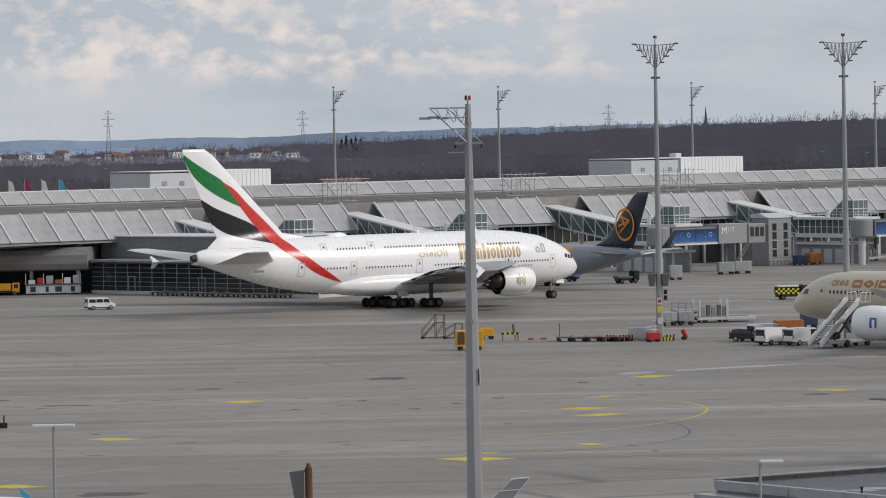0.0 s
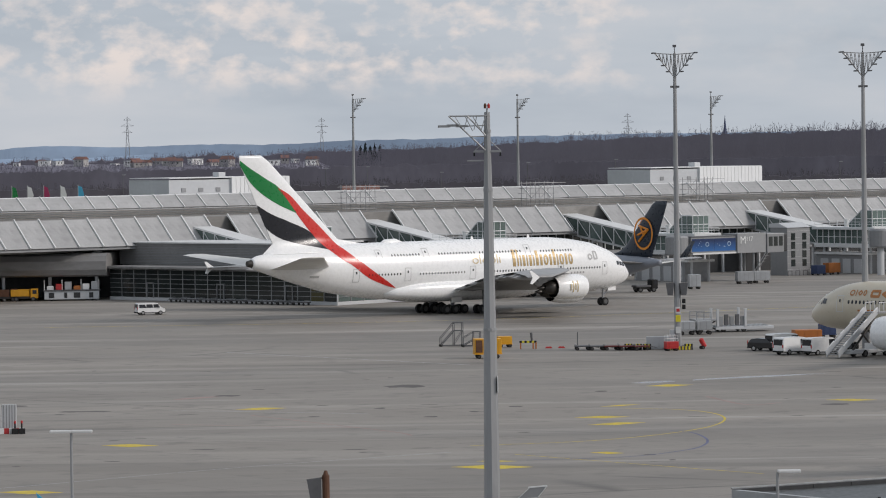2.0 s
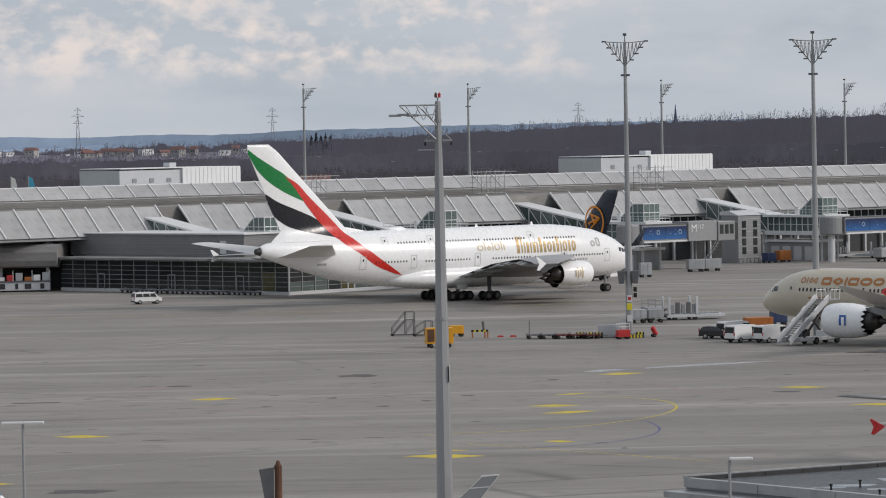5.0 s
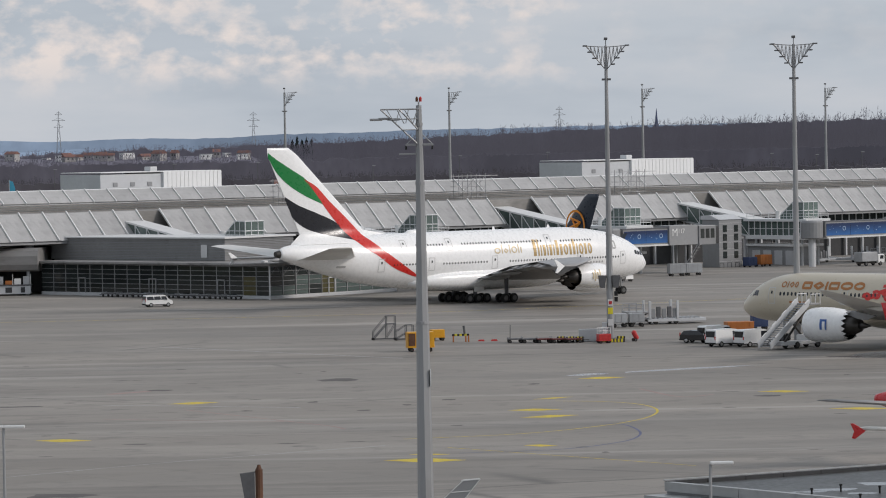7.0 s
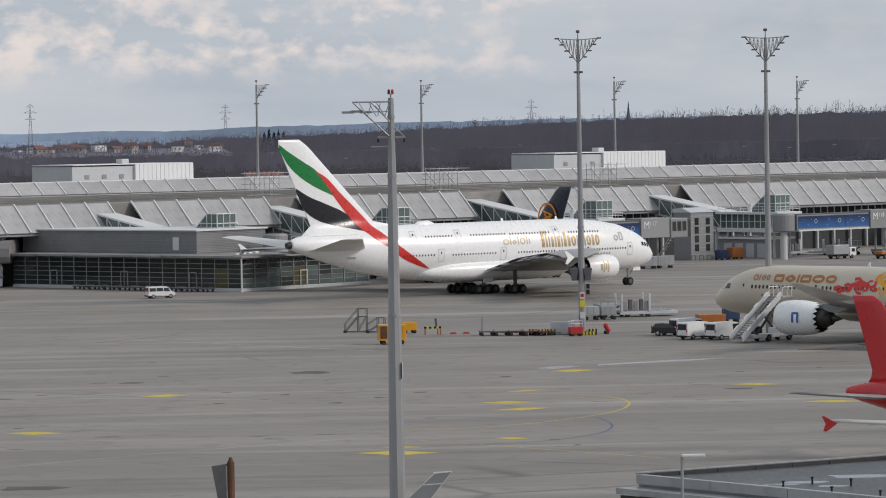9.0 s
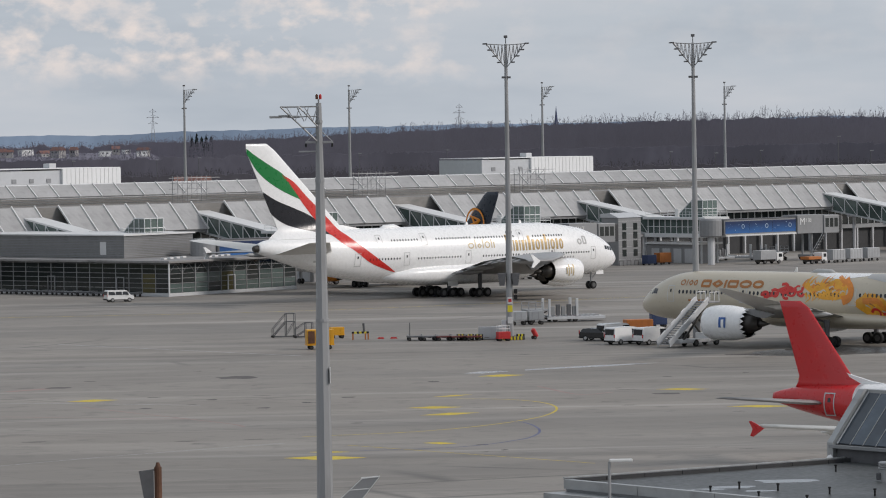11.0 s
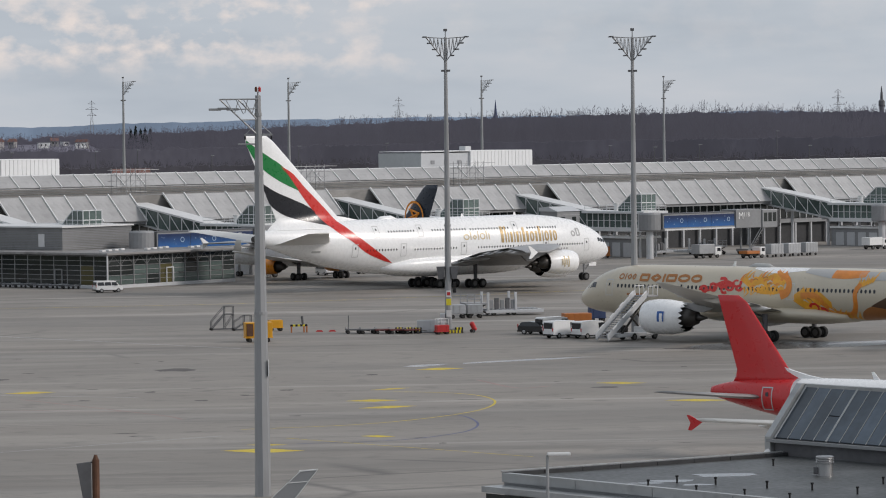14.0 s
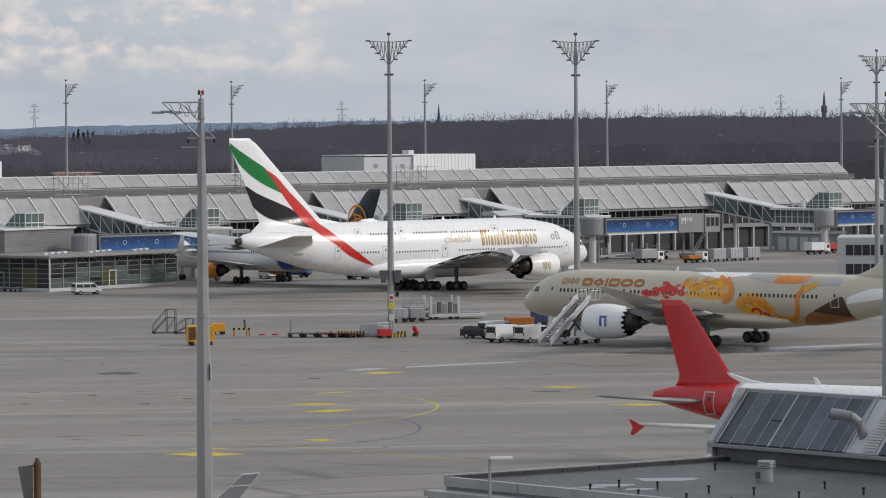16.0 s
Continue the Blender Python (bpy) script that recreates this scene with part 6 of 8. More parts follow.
def red_tail_jet():
    """A narrow-body parked behind the near roof: red tail, white cabin."""
    NX = 37.5
    end = polar(7.47, 278.0)
    t = thing("red_tailed_airliner", "white narrow-body airliner with a plain red tail, parked at the gate", "airplane", m=Matrix.Translation(end) @ pose(0, 0, 0, 0, 0, -36))
    H = Hull(NX, [(0, 3.4, 3.5, 0.05), (0.5, 2.9, 4.2, 0.6), (1.5, 2.4, 5.0, 1.2), (3, 2.1, 5.7, 1.65), (5, 1.95, 6.0, 1.93), (7, 1.9, 6.05, 1.975), (24, 1.9, 6.05, 1.975), (26.5, 2.1, 6.05, 1.93), (30, 2.75, 6.0, 1.65), (33.5, 3.45, 5.85, 1.2), (36, 4.05, 5.6, 0.75), (37.5, 4.5, 5.2, 0.35)])
    part("fuselage", H.mesh(n=32, s0=0.0, s1=30.2), "white", t, smooth=True)
    part("tail_section", H.mesh(n=32, s0=30.2), "tail_red", t, "red painted rear fuselage", smooth=True)
    fin = jet_fin(t, NX, [5.5, 6.0, 6.5, 11.6, 12.1], [28.8, 30.0, 30.9, 34.5, 35.2], [7.0, 5.5, 4.5, 2.35, 1.8], "tail_red", "plain red fin")
    bm = bm_new()
    prism(bm, [(NX - 27.4, 5.9), (NX - 31.8, 5.9), (NX - 31.8, 7.0), (NX - 30.9, 6.62), (NX - 29.3, 6.2)], -0.12, 0.12, "y")
    part("fin_fillet", bm, "white", fin)
    for side in (-1, 1):
        bm = bm_new()
        loft(bm, [foil((NX - s, side * y, z), c, 0.13, (0, 0, 1)) for y, s, c, z in ((0.8, 32.4, 4.0, 4.5), (6.2, 37.2, 2.0, 5.1))])
        if side > 0:
            bmesh.ops.reverse_faces(bm, faces=list(bm.faces))
        part("tailplane", bm, "wing_grey", t, smooth=True)
        w = jet_wing(t, NX, [(1.6, 11.5, 7.0, 2.6), (6.2, 14.6, 4.6, 3.0), (16.9, 27.9, 2.3, 4.1)], side, "white_dirty", 0.16)
        for y in (6.5, 9.5, 12.8):
            bm = bm_new()
            xe = NX - lerp(y, [6.2, 16.9], [19.2, 30.2])
            lathe(bm, [(xe - 0.9, 0.03), (xe - 0.2, 0.2), (xe + 1.1, 0.3), (xe + 2.6, 0.03)], 12, "x", (0, side * y, lerp(y, [6.2, 16.9], [2.75, 3.95])))
            part("flap_fairing", bm, "white_dirty", w, smooth=True)
        bm = bm_new()
        prism(bm, [(NX - 29.2, 3.95), (NX - 30.2, 4.45), (NX - 30.4, 4.43), (NX - 30.1, 3.9), (NX - 30.3, 3.4), (NX - 30.05, 3.35)], side * 16.9 - 0.05, side * 16.9 + 0.05, "y")
        part("wingtip_fence", bm, "tail_red", w, "red wingtip fence")
        e = engine(t, NX - 9.8, side * 5.75, 1.9, 3.4, 1.1, 1.0)
        for x in (NX - 17.7,):
            bm = bm_new()
            tube(bm, (x, side * 3.8, 0.5), (x, side * 3.8, 2.8), 0.16, None, 8)
            leg = part("gear_leg", bm, "metal", t)
            for s in (-0.46, 0.46):
                wheel(leg, x, side * 3.8 + s, 0.58, 0.58, 0.4)
    door_outline(t, H, -1, NX - 32.2, 3.6, 0.95, 1.75, "clad_light")
    for b in windows(t, H, -1, NX - 7, NX - 28, 4.55, 0.53, 0.24, 0.34):
        part("cabin_window", b, "window", t)
    bm = bm_new()
    tube(bm, (NX - 5, 0, 0.4), (NX - 5, 0, 2.2), 0.1, None, 8)
    leg = part("nose_gear", bm, "metal", t)
    for s in (-0.25, 0.25):
        wheel(leg, NX - 5, s, 0.38, 0.38, 0.22)
    bm = bm_new()
    prism(bm, [(14, 6.0), (13.5, 6.0), (13.3, 6.6), (13.5, 6.6)], -0.03, 0.03, "y")
    part("antenna", bm, "white", t)
    return t


red_tail_jet()


def navy_tail_jet():
    """The wide-body at the pier: white front, blue-grey rear, dark fin with an orange ring."""
    NX = 54.5
    end = polar(3.10, 592)
    t = thing("navy_tailed_airliner", "white and blue-grey airliner with a dark navy fin, parked nose-in", "airplane", m=Matrix.Translation(end) @ pose(0, 0, 0, 0, 0, 128.5))
    H = Hull(NX, [(0, 3.7, 3.8, 0.05), (0.6, 3.0, 4.7, 0.8), (2, 2.4, 5.8, 1.6), (4, 2.1, 6.7, 2.2), (7, 2.0, 7.2, 2.5), (36, 2.0, 7.25, 2.52), (40, 2.4, 7.25, 2.4), (45, 3.4, 7.15, 1.95), (50, 4.6, 6.9, 1.25), (54.5, 5.6, 6.4, 0.4)])
    part("fuselage", H.mesh(n=30, s0=0, s1=33), "white", t, smooth=True)
    part("rear_fuselage", H.mesh(n=30, s0=33), mat("livery_blue_grey", (0.25, 0.27, 0.31), 0.35, 0, 0.1, 0.3, 2), t, "blue-grey rear fuselage", smooth=True)
    fin = jet_fin(t, NX, [6.8, 7.6, 8.4, 15.2, 15.85], [41.5, 44.4, 46.0, 52.6, 53.6], [11.0, 8.4, 7.2, 3.6, 2.7], "navy", "dark navy fin")
    for side in (-1, 1):
        bm = bm_new()
        prev = None
        for k in range(25):
            q = 2 * math.pi * k / 24
            ring = [bm.verts.new((NX - 50.9 + r * math.cos(q), side * 0.42, 10.6 + r * 1.15 * math.sin(q))) for r in (2.0, 2.32)]
            if prev:
                bm.faces.new((prev[0], prev[1], ring[1], ring[0]))
            prev = ring
        part("ring_mark", bm, "orange", fin, "orange ring on the fin")
        bm = bm_new()
        for a, b in (((0.9, -1.0), (-0.9, 0.5)), ((-0.9, 0.5), (0.9, 1.0)), ((-0.1, -0.3), (0.5, 0.8)), ((-0.6, 0.4), (1.1, -0.2))):
            tube(bm, (NX - 50.9 + 1.3 * a[0], side * 0.42, 10.6 + 1.3 * a[1]), (NX - 50.9 + 1.3 * b[0], side * 0.42, 10.6 + 1.3 * b[1]), 0.17, None, 5)
        part("winged_mark", bm, "orange", fin)
        bm = bm_new()
        loft(bm, [foil((NX - s, side * y, z), c, 0.09, (0, 0, 1)) for y, s, c, z in ((0.6, 45.6, 6.0, 5.8), (9.3, 52.0, 2.4, 6.5))])
        if side > 0:
            bmesh.ops.reverse_faces(bm, faces=list(bm.faces))
        part("tailplane", bm, "wing_grey", t, smooth=True)
        w = jet_wing(t, NX, [(2.3, 18.5, 10.5, 2.9), (8, 23.0, 6.8, 3.5), (23.5, 32.5, 2.2, 5.4)], side, "white_dirty")
        bm = bm_new()
        loft(bm, [foil((NX - 32.6, side * 23.4, 5.4), 2.1, 0.08, (0, side * -1, 0.2)), foil((NX - 35.2, side * 24.3, 8.6), 0.9, 0.08, (0, side * -1, 0.2))])
        part("winglet", bm, "navy" if side < 0 else "white_dirty", w, smooth=True)
        e = engine(t, NX - 20.0, side * 7.1, 2.3, 4.2, 1.35, 1.6, "orange")
        bogie(t, NX - 26.5, side * 4.6, 2, 1.4, 0.6, 0.45, 2.9, 1.2)
    field_s = [(39.2, 37.0, "orange"), (36.6, 33.5, "vehicle_blue")]
    for a, b, mt in field_s:
        bm = bm_new()
        xs = [NX - a + (a - b) * k / 6 for k in range(7)]
        decal(bm, xs, lambda q: 2.6, lambda q: 6.9, 1, H.y, 0.03, 10)
        part("colour_band", bm, mt, t)
    bm = bm_new()
    tube(bm, (NX - 5, 0, 0.5), (NX - 5, 0, 2.6), 0.13, None, 8)
    leg = part("nose_gear", bm, "metal", t)
    for s in (-0.35, 0.35):
        wheel(leg, NX - 5, s, 0.45, 0.45, 0.3)
    for b in windows(t, H, 1, NX - 8, NX - 40, 5.1, 0.6, 0.28, 0.4):
        part("cabin_window", b, "window", t)
    return t


navy_tail_jet()


# ---- vehicles ----
def van(label, m, body="vehicle_white", length=4.9, high=1.97, panel=False, cat="van", shape="van"):
    """A panel or crew van: lofted body, glass, lights, bumpers, wheels."""
    t = thing("van", label, cat, "vans on the apron", m=m)
    L, W = length / 2, 0.95
    prof = [(-L, 0.45), (-L - 0.02, 1.0), (-L + 0.1, high - 0.1), (-L + 0.3, high), (L * 0.32, high), (L * 0.45, high - 0.08), (L * 0.72, 1.15), (L * 0.96, 0.95), (L, 0.7), (L - 0.03, 0.4)]
    if shape == "car":
        prof = [(-L, 0.42), (-L - 0.02, 0.85), (-L + 0.12, 1.02), (-L + 0.5, high - 0.06), (-L * 0.4, high), (L * 0.05, high - 0.02), (L * 0.42, 1.0), (L * 0.9, 0.84), (L, 0.66), (L - 0.03, 0.38)]
    bm = bm_new()
    rings = []
    for y, k in ((-W, 0.06), (-W + 0.1, 0.0), (W - 0.1, 0.0), (W, 0.06)):
        rings.append([(x * (1 - k * 0.25), y - (math.copysign(0.1, y) * max(0, z - 1.0) / 0.95 if abs(y) > 0.9 else 0), z - (k if z > 1.2 else 0)) for x, z in prof])
    loft(bm, rings)
    bmesh.ops.recalc_face_normals(bm, faces=list(bm.faces))
    part("body", bm, body, t)
    zs = (1.12, high - 0.22)
    side = [(L * 0.12, L * 0.5)] if panel else [(L * 0.14, L * 0.5), (-L * 0.38, L * 0.06), (-L * 0.9, -L * 0.46)]
    if shape == "car":
        zs, side = (1.0, high - 0.14), [(-L * 0.15, L * 0.12), (-L * 0.7, -L * 0.2)]
    for s in (-1, 1):
        for a, b in side:
            bm = bm_new()
            loft(bm, [[(a, s * (W + 0.0), zs[0]), (b + 0.12, s * (W + 0.0), zs[0]), (b, s * (W - 0.05), zs[1]), (a, s * (W - 0.05), zs[1])], [(a, s * (W - 0.06), zs[0]), (b + 0.12, s * (W - 0.06), zs[0]), (b, s * (W - 0.12), zs[1]), (a, s * (W - 0.12), zs[1])]])
            bmesh.ops.recalc_face_normals(bm, faces=list(bm.faces))
            part("side_window", bm, "window", t)
        bm = bm_new()
        rbox(bm, L - 0.22, L + 0.01, s * 0.62 - 0.2, s * 0.62 + 0.2, 0.68, 0.9, 0.03)
        part("headlight", bm, "rib", t)
        bm = bm_new()
        rbox(bm, -L - 0.04, -L + 0.06, s * 0.82 - 0.08, s * 0.82 + 0.08, 0.85, 1.25, 0.02)
        part("tail_light", bm, "vehicle_red", t)
        bm = bm_new()
        rbox(bm, L * 0.48, L * 0.55, s * 1.08 - 0.1, s * 1.08 + 0.1, 1.1, 1.32, 0.03)
        part("mirror", bm, "tyre", t)
        for x in (-L * 0.62, L * 0.64):
            wheel(t, x, s * (W - 0.1), 0.34, 0.34, 0.22, "metal")
    bm = bm_new()
    wa, wb, wz = (0.47, 0.72, 1.18) if shape == "van" else (0.1, 0.42, 1.02)
    loft(bm, [[(L * wa, y, high - 0.12), (L * wb, y * 1.08, wz), (L * (wb - 0.02), y * 1.08, wz - 0.03), (L * (wa - 0.02), y, high - 0.16)] for y in (-0.72, 0.72)])
    for v in bm.verts:
        v.co.x += 0.03
    bmesh.ops.recalc_face_normals(bm, faces=list(bm.faces))
    part("windscreen", bm, "window", t)
    bm = bm_new()
    rbox(bm, -L - 0.04 + (0.25 if shape == "car" else 0), -L + 0.08 + (0.25 if shape == "car" else 0), -0.72, 0.72, 1.15, high - 0.2, 0.03)
    part("rear_window", bm, "window", t)
    bm = bm_new()
    rbox(bm, -L - 0.08, L + 0.04, -W * 0.96, W * 0.96, 0.32, 0.52, 0.06)
    part("bumper", bm, "tyre", t)
    return t


def at(x, y, turn):
    return Matrix.Translation((x, y, 0)) @ pose(0, 0, 0, 0, 0, turn)


taxi_van = van("small white van with dark windows driving behind the airliner", at(-52.5, 559.9, 22), length=4.4, high=1.85)
van("white crew van parked beside the passenger stairs", at(39.0, 432.5, 38), panel=True, length=5.0, high=2.05)
van("white crew van parked close to the passenger stairs", at(42.2, 431.0, 38), panel=True, length=5.0, high=2.05)
van("white panel van parked behind two other vans", at(38.8, 441, 30), panel=True, high=2.05)
van("white minibus standing under the parked airliner at the pier", at(16.0, 630, -70), length=5.2, high=2.3)
car = van("black estate car with a sloping tail, parked", at(36.6, 440.5, -30), "vehicle_black", 4.5, 1.52, cat="car", shape="car")
car.name = "estate_car"
car["group"] = ""


def box_truck(label, m, body, L=5.6, h=2.4, name="service_truck", load="alu"):
    t = thing(name, label, "truck", m=m)
    bm = bm_new()
    rbox(bm, L * 0.22, L * 0.5, -1.05, 1.05, 0.5, 2.1, 0.15)
    cab = part("cab", bm, body, t)
    bm = bm_new()
    rbox(bm, L * 0.5 - 0.12, L * 0.5 + 0.02, -0.9, 0.9, 1.25, 1.95, 0.04)
    part("windscreen", bm, "window", cab)
    for s in (-1, 1):
        bm = bm_new()
        rbox(bm, L * 0.3, L * 0.45, s * 1.04 - 0.03, s * 1.04 + 0.03, 1.25, 1.9, 0.02)
        part("side_window", bm, "window", cab)
    bm = bm_new()
    rbox(bm, -L * 0.5, L * 0.18, -1.1, 1.1, 0.85, h, 0.06)
    part("load_body", bm, load, t)
    bm = bm_new()
    box(bm, -L * 0.5, L * 0.48, -0.5, 0.5, 0.45, 0.85)
    part("chassis", bm, "dark_metal", t)
    for s in (-1, 1):
        for x in (-L * 0.3, L * 0.32):
            wheel(t, x, s * 0.9, 0.42, 0.42, 0.3)
    return t


fire = box_truck("white, yellow and dark chequered airport service truck driving across the apron", at(51.9, 549, 5), "tyre", 5.0, 1.9, "follow_me_car", "tyre")
for k in range(10):
    for r in range(3):
        if True:
            bm = bm_new()
            rbox(bm, -2.7 + 0.36 * k, -2.35 + 0.36 * k, -1.14, -1.08, 0.86 + 0.3 * r, 1.15 + 0.3 * r, 0.01)
            part("check_panel", bm, "hi_yellow" if (k + r) % 2 else "tyre", fire)
bm = bm_new()
rbox(bm, -2.3, 0.9, -0.95, 0.95, 1.9, 2.15, 0.08)
part("roof_cover", bm, "vehicle_white", fire)
bm = bm_new()
rbox(bm, 1.2, 1.5, -0.7, 0.7, 2.1, 2.3, 0.05)
part("light_bar", bm, "vehicle_red", fire)


def cart(label, m, body, L=3.2, h=0.9, w=1.5, name="baggage_cart", posts=True, cat="cart", group=""):
    """A flat trolley: deck, drawbar, rails, wheels."""
    t = thing(name, label, cat, group, m=m)
    bm = bm_new()
    rbox(bm, -L / 2, L / 2, -w / 2, w / 2, 0.42, 0.58, 0.03)
    part("deck", bm, body, t)
    bm = bm_new()
    tube(bm, (L / 2, 0, 0.45), (L / 2 + 1.1, 0, 0.3), 0.05, None, 6)
    part("drawbar", bm, "galv_dark", t)
    if posts:
        for x in (-L / 2 + 0.1, L / 2 - 0.1):
            bm = bm_new()
            for y in (-w / 2 + 0.08, w / 2 - 0.08):
                tube(bm, (x, y, 0.55), (x, y, h), 0.04, None, 6)
            tube(bm, (x, -w / 2 + 0.08, h), (x, w / 2 - 0.08, h), 0.04, None, 6)
            part("end_rail", bm, "galv", t)
    for x in (-L * 0.36, L * 0.36):
        for s in (-1, 1):
            wheel(t, x, s * (w / 2 - 0.12), 0.22, 0.22, 0.16, "dark_metal")
    return t


def unit_box(label, m, body, L, W, h, name, cat, frame="galv", group="", wheels=True, z0=0.5):
    """A container or unit on wheels: ribbed body with corner posts and a drawbar."""
    t = thing(name, label, cat, group, m=m)
    bm = bm_new()
    rbox(bm, -L / 2, L / 2, -W / 2, W / 2, z0, z0 + h, 0.06)
    part("body", bm, body, t)
    for k in range(int(L / 0.8)):
        bm = bm_new()
        x = -L / 2 + 0.4 + 0.8 * k
        box(bm, x, x + 0.06, -W / 2 - 0.03, W / 2 + 0.03, z0 + 0.08, z0 + h - 0.08)
        part("rib", bm, frame, t)
    bm = bm_new()
    rbox(bm, -L / 2 - 0.05, L / 2 + 0.05, -W / 2 - 0.05, W / 2 + 0.05, z0 - 0.1, z0, 0.02)
    part("base_frame", bm, frame, t)
    if wheels:
        for x in (-L * 0.34, L * 0.34):
            for s in (-1, 1):
                wheel(t, x, s * (W / 2 - 0.15), 0.25, 0.25, 0.18, "dark_metal")
    else:
        bm = bm_new()
        box(bm, -L / 2 + 0.1, L / 2 - 0.1, -W / 2 + 0.1, W / 2 - 0.1, 0, z0 - 0.1)
        part("skid", bm, "dark_metal", t)
    return t


# yellow ground power unit with a lettered side, and its neighbours
gpu = unit_box("yellow wheeled ground power unit with a dark open side", at(2.9, 433, 8), "yellow", 3.2, 1.8, 1.75, "power_unit", "power unit", "yellow", z0=0.6)
bm = bm_new()
rbox(bm, -1.5, -0.7, -0.96, -0.9, 0.75, 2.2, 0.02)
part("open_bay", bm, "rust", gpu)
me = text_mesh("M", 0.95)
me.materials.append(M["tyre"])
ob = new("writing", me)
ob.parent = gpu
ob.matrix_basis = pose(-0.55, -0.975, 1.15, 90, 0, 0)
unit_box("small yellow tow unit standing behind the power unit", at(5.2, 456, 12), "yellow", 1.7, 1.2, 0.9, "tow_unit", "tow unit", "yellow")


def steps(m, label, h, L, mt="galv"):
    """Tubular maintenance steps on castors."""
    t = thing("access_steps", label, "steps", "steps on the apron", m=m)
    n = int(h / 0.26)
    for s in (-0.5, 0.5):
        bm = bm_new()
        tube(bm, (-L / 2, s, 0.15), (L * 0.1, s, h), 0.05, None, 6)
        tube(bm, (L * 0.1, s, h), (L / 2, s, h), 0.05, None, 6)
        tube(bm, (L / 2, s, 0.15), (L / 2, s, h + 1.0), 0.05, None, 6)
        tube(bm, (-L / 2, s, 0.15), (L / 2, s, 0.15), 0.05, None, 6)
        tube(bm, (L * 0.1, s, 0.15), (L * 0.1, s, h + 1.0), 0.05, None, 6)
        tube(bm, (-L / 2, s, 1.1), (L * 0.1, s, h + 1.0), 0.04, None, 6)
        tube(bm, (L * 0.1, s, h + 1.0), (L / 2, s, h + 1.0), 0.04, None, 6)
        tube(bm, (-L / 2, s, 0.15), (-L / 2, s, 1.1), 0.04, None, 6)
        tube(bm, (L * 0.1, s, 0.3), (L / 2, s, h), 0.035, None, 6)
        part("side_frame", bm, mt, t)
    for k in range(n):
        a = (k + 0.5) / n
        bm = bm_new()
        x, z = -L / 2 + (L * 0.6) * a, 0.15 + (h - 0.15) * a
        box(bm, x - 0.12, x + 0.12, -0.5, 0.5, z, z + 0.04)
        part("tread", bm, mt, t)
    bm = bm_new()
    box(bm, L * 0.1, L / 2, -0.5, 0.5, h - 0.05, h)
    part("platform", bm, mt, t)
    for x in (-L / 2, L / 2):
        for s in (-0.5, 0.5):
            wheel(t, x, s, 0.14, 0.14, 0.1, "dark_metal")
    return t


steps(at(-1.4, 460, 10), "tall grey tubular access steps on castors", 2.0, 2.8, "galv_dark")
steps(at(1.1, 458.5, 10), "low grey tubular access steps on castors", 0.9, 2.2, "galv_dark")

# striped tow-bar stand
tb = thing("barrier_stand", "black and yellow striped stand with an upright bar", "barrier", m=at(8.0, 452, 5))
for k in range(7):
    bm = bm_new()
    rbox(bm, -1.0 + 0.3 * k, -0.7 + 0.3 * k, -0.12, 0.12, 0.75, 1.0, 0.02)
    part("striped_block", bm, "hi_yellow" if k % 2 else "tyre", tb)
for x in (-0.95, 0.6, 0.95):
    bm = bm_new()
    rbox(bm, x, x + 0.16, -0.15, 0.15, 0, 0.78, 0.02)
    part("leg", bm, "orange_paint", tb)
bm = bm_new()
tube(bm, (0.55, 0, 0.9), (0.45, 0, 2.0), 0.13, 0.16, 8)
part("upright", bm, "galv_dark", tb)
for x in (10.6, 12.2):
    t = thing("wheel_chock", "red-brown rubber wheel chock lying on the apron", "chock", "loose chocks", m=at(x, 453, 4))
    bm = bm_new()
    prism(bm, [(-0.45, 0), (0.45, 0), (0.3, 0.2), (-0.3, 0.2)], -0.15, 0.15, "y")
    part("block", bm, "vehicle_red", t)

# row of empty baggage trolleys
for k in range(5):
    cart("empty flat baggage trolley with dark red deck", at(14.6 + 1.75 * k, 447.5 - 0.5 * k, 4 + 3 * k), "dark_deck" if k > 1 else "galv_dark", 1.9, 0.75, 1.4, posts=k % 2 == 0, group="row of baggage trolleys")
t = thing("marker_pole", "thin upright pole beside the baggage trolleys", "pole", m=at(14.0, 448, 0))
bm = bm_new()
tube(bm, (0, 0, 0), (0.05, 0, 2.2), 0.05, None, 6)
rbox(bm, -0.2, 0.2, -0.2, 0.2, 0, 0.1, 0.02)
part("pole", bm, "galv_dark", t)

# at the foot of the middle mast: striped guards, cabinet, red cart, extinguisher cart
for k, (x, y) in enumerate(((20.2, 447), (21.3, 446.5), (22.4, 446.0), (27.4, 445.2))):
    t = thing("striped_guard", "black and yellow striped steel guard rail at the mast foot", "barrier", "striped guards", m=at(x, y, 5))
    for j in range(5):
        bm = bm_new()
        rbox(bm, -0.5 + 0.2 * j, -0.3 + 0.2 * j, -0.08, 0.08, 0.15 + 0.1 * (j % 2), 0.72, 0.02)
        part("striped_block", bm, "hi_yellow" if j % 2 else "tyre", t)
    bm = bm_new()
    box(bm, -0.5, 0.5, -0.12, 0.12, 0, 0.2)
    part("foot", bm, "tyre", t)
t = thing("mast_plinth", "striped concrete plinth round the mast foot", "plinth", m=at(26.2, 446.2, 0))
bm = bm_new()
rbox(bm, -1.6, 1.6, -1.3, 1.3, 0, 0.45, 0.06)
part("plinth", bm, "patch", t)
for j in range(8):
    bm = bm_new()
    box(bm, -1.6 + 0.4 * j, -1.4 + 0.4 * j, -1.32, -1.3, 0.02, 0.43)
    part("stripe", bm, "hi_yellow", t)
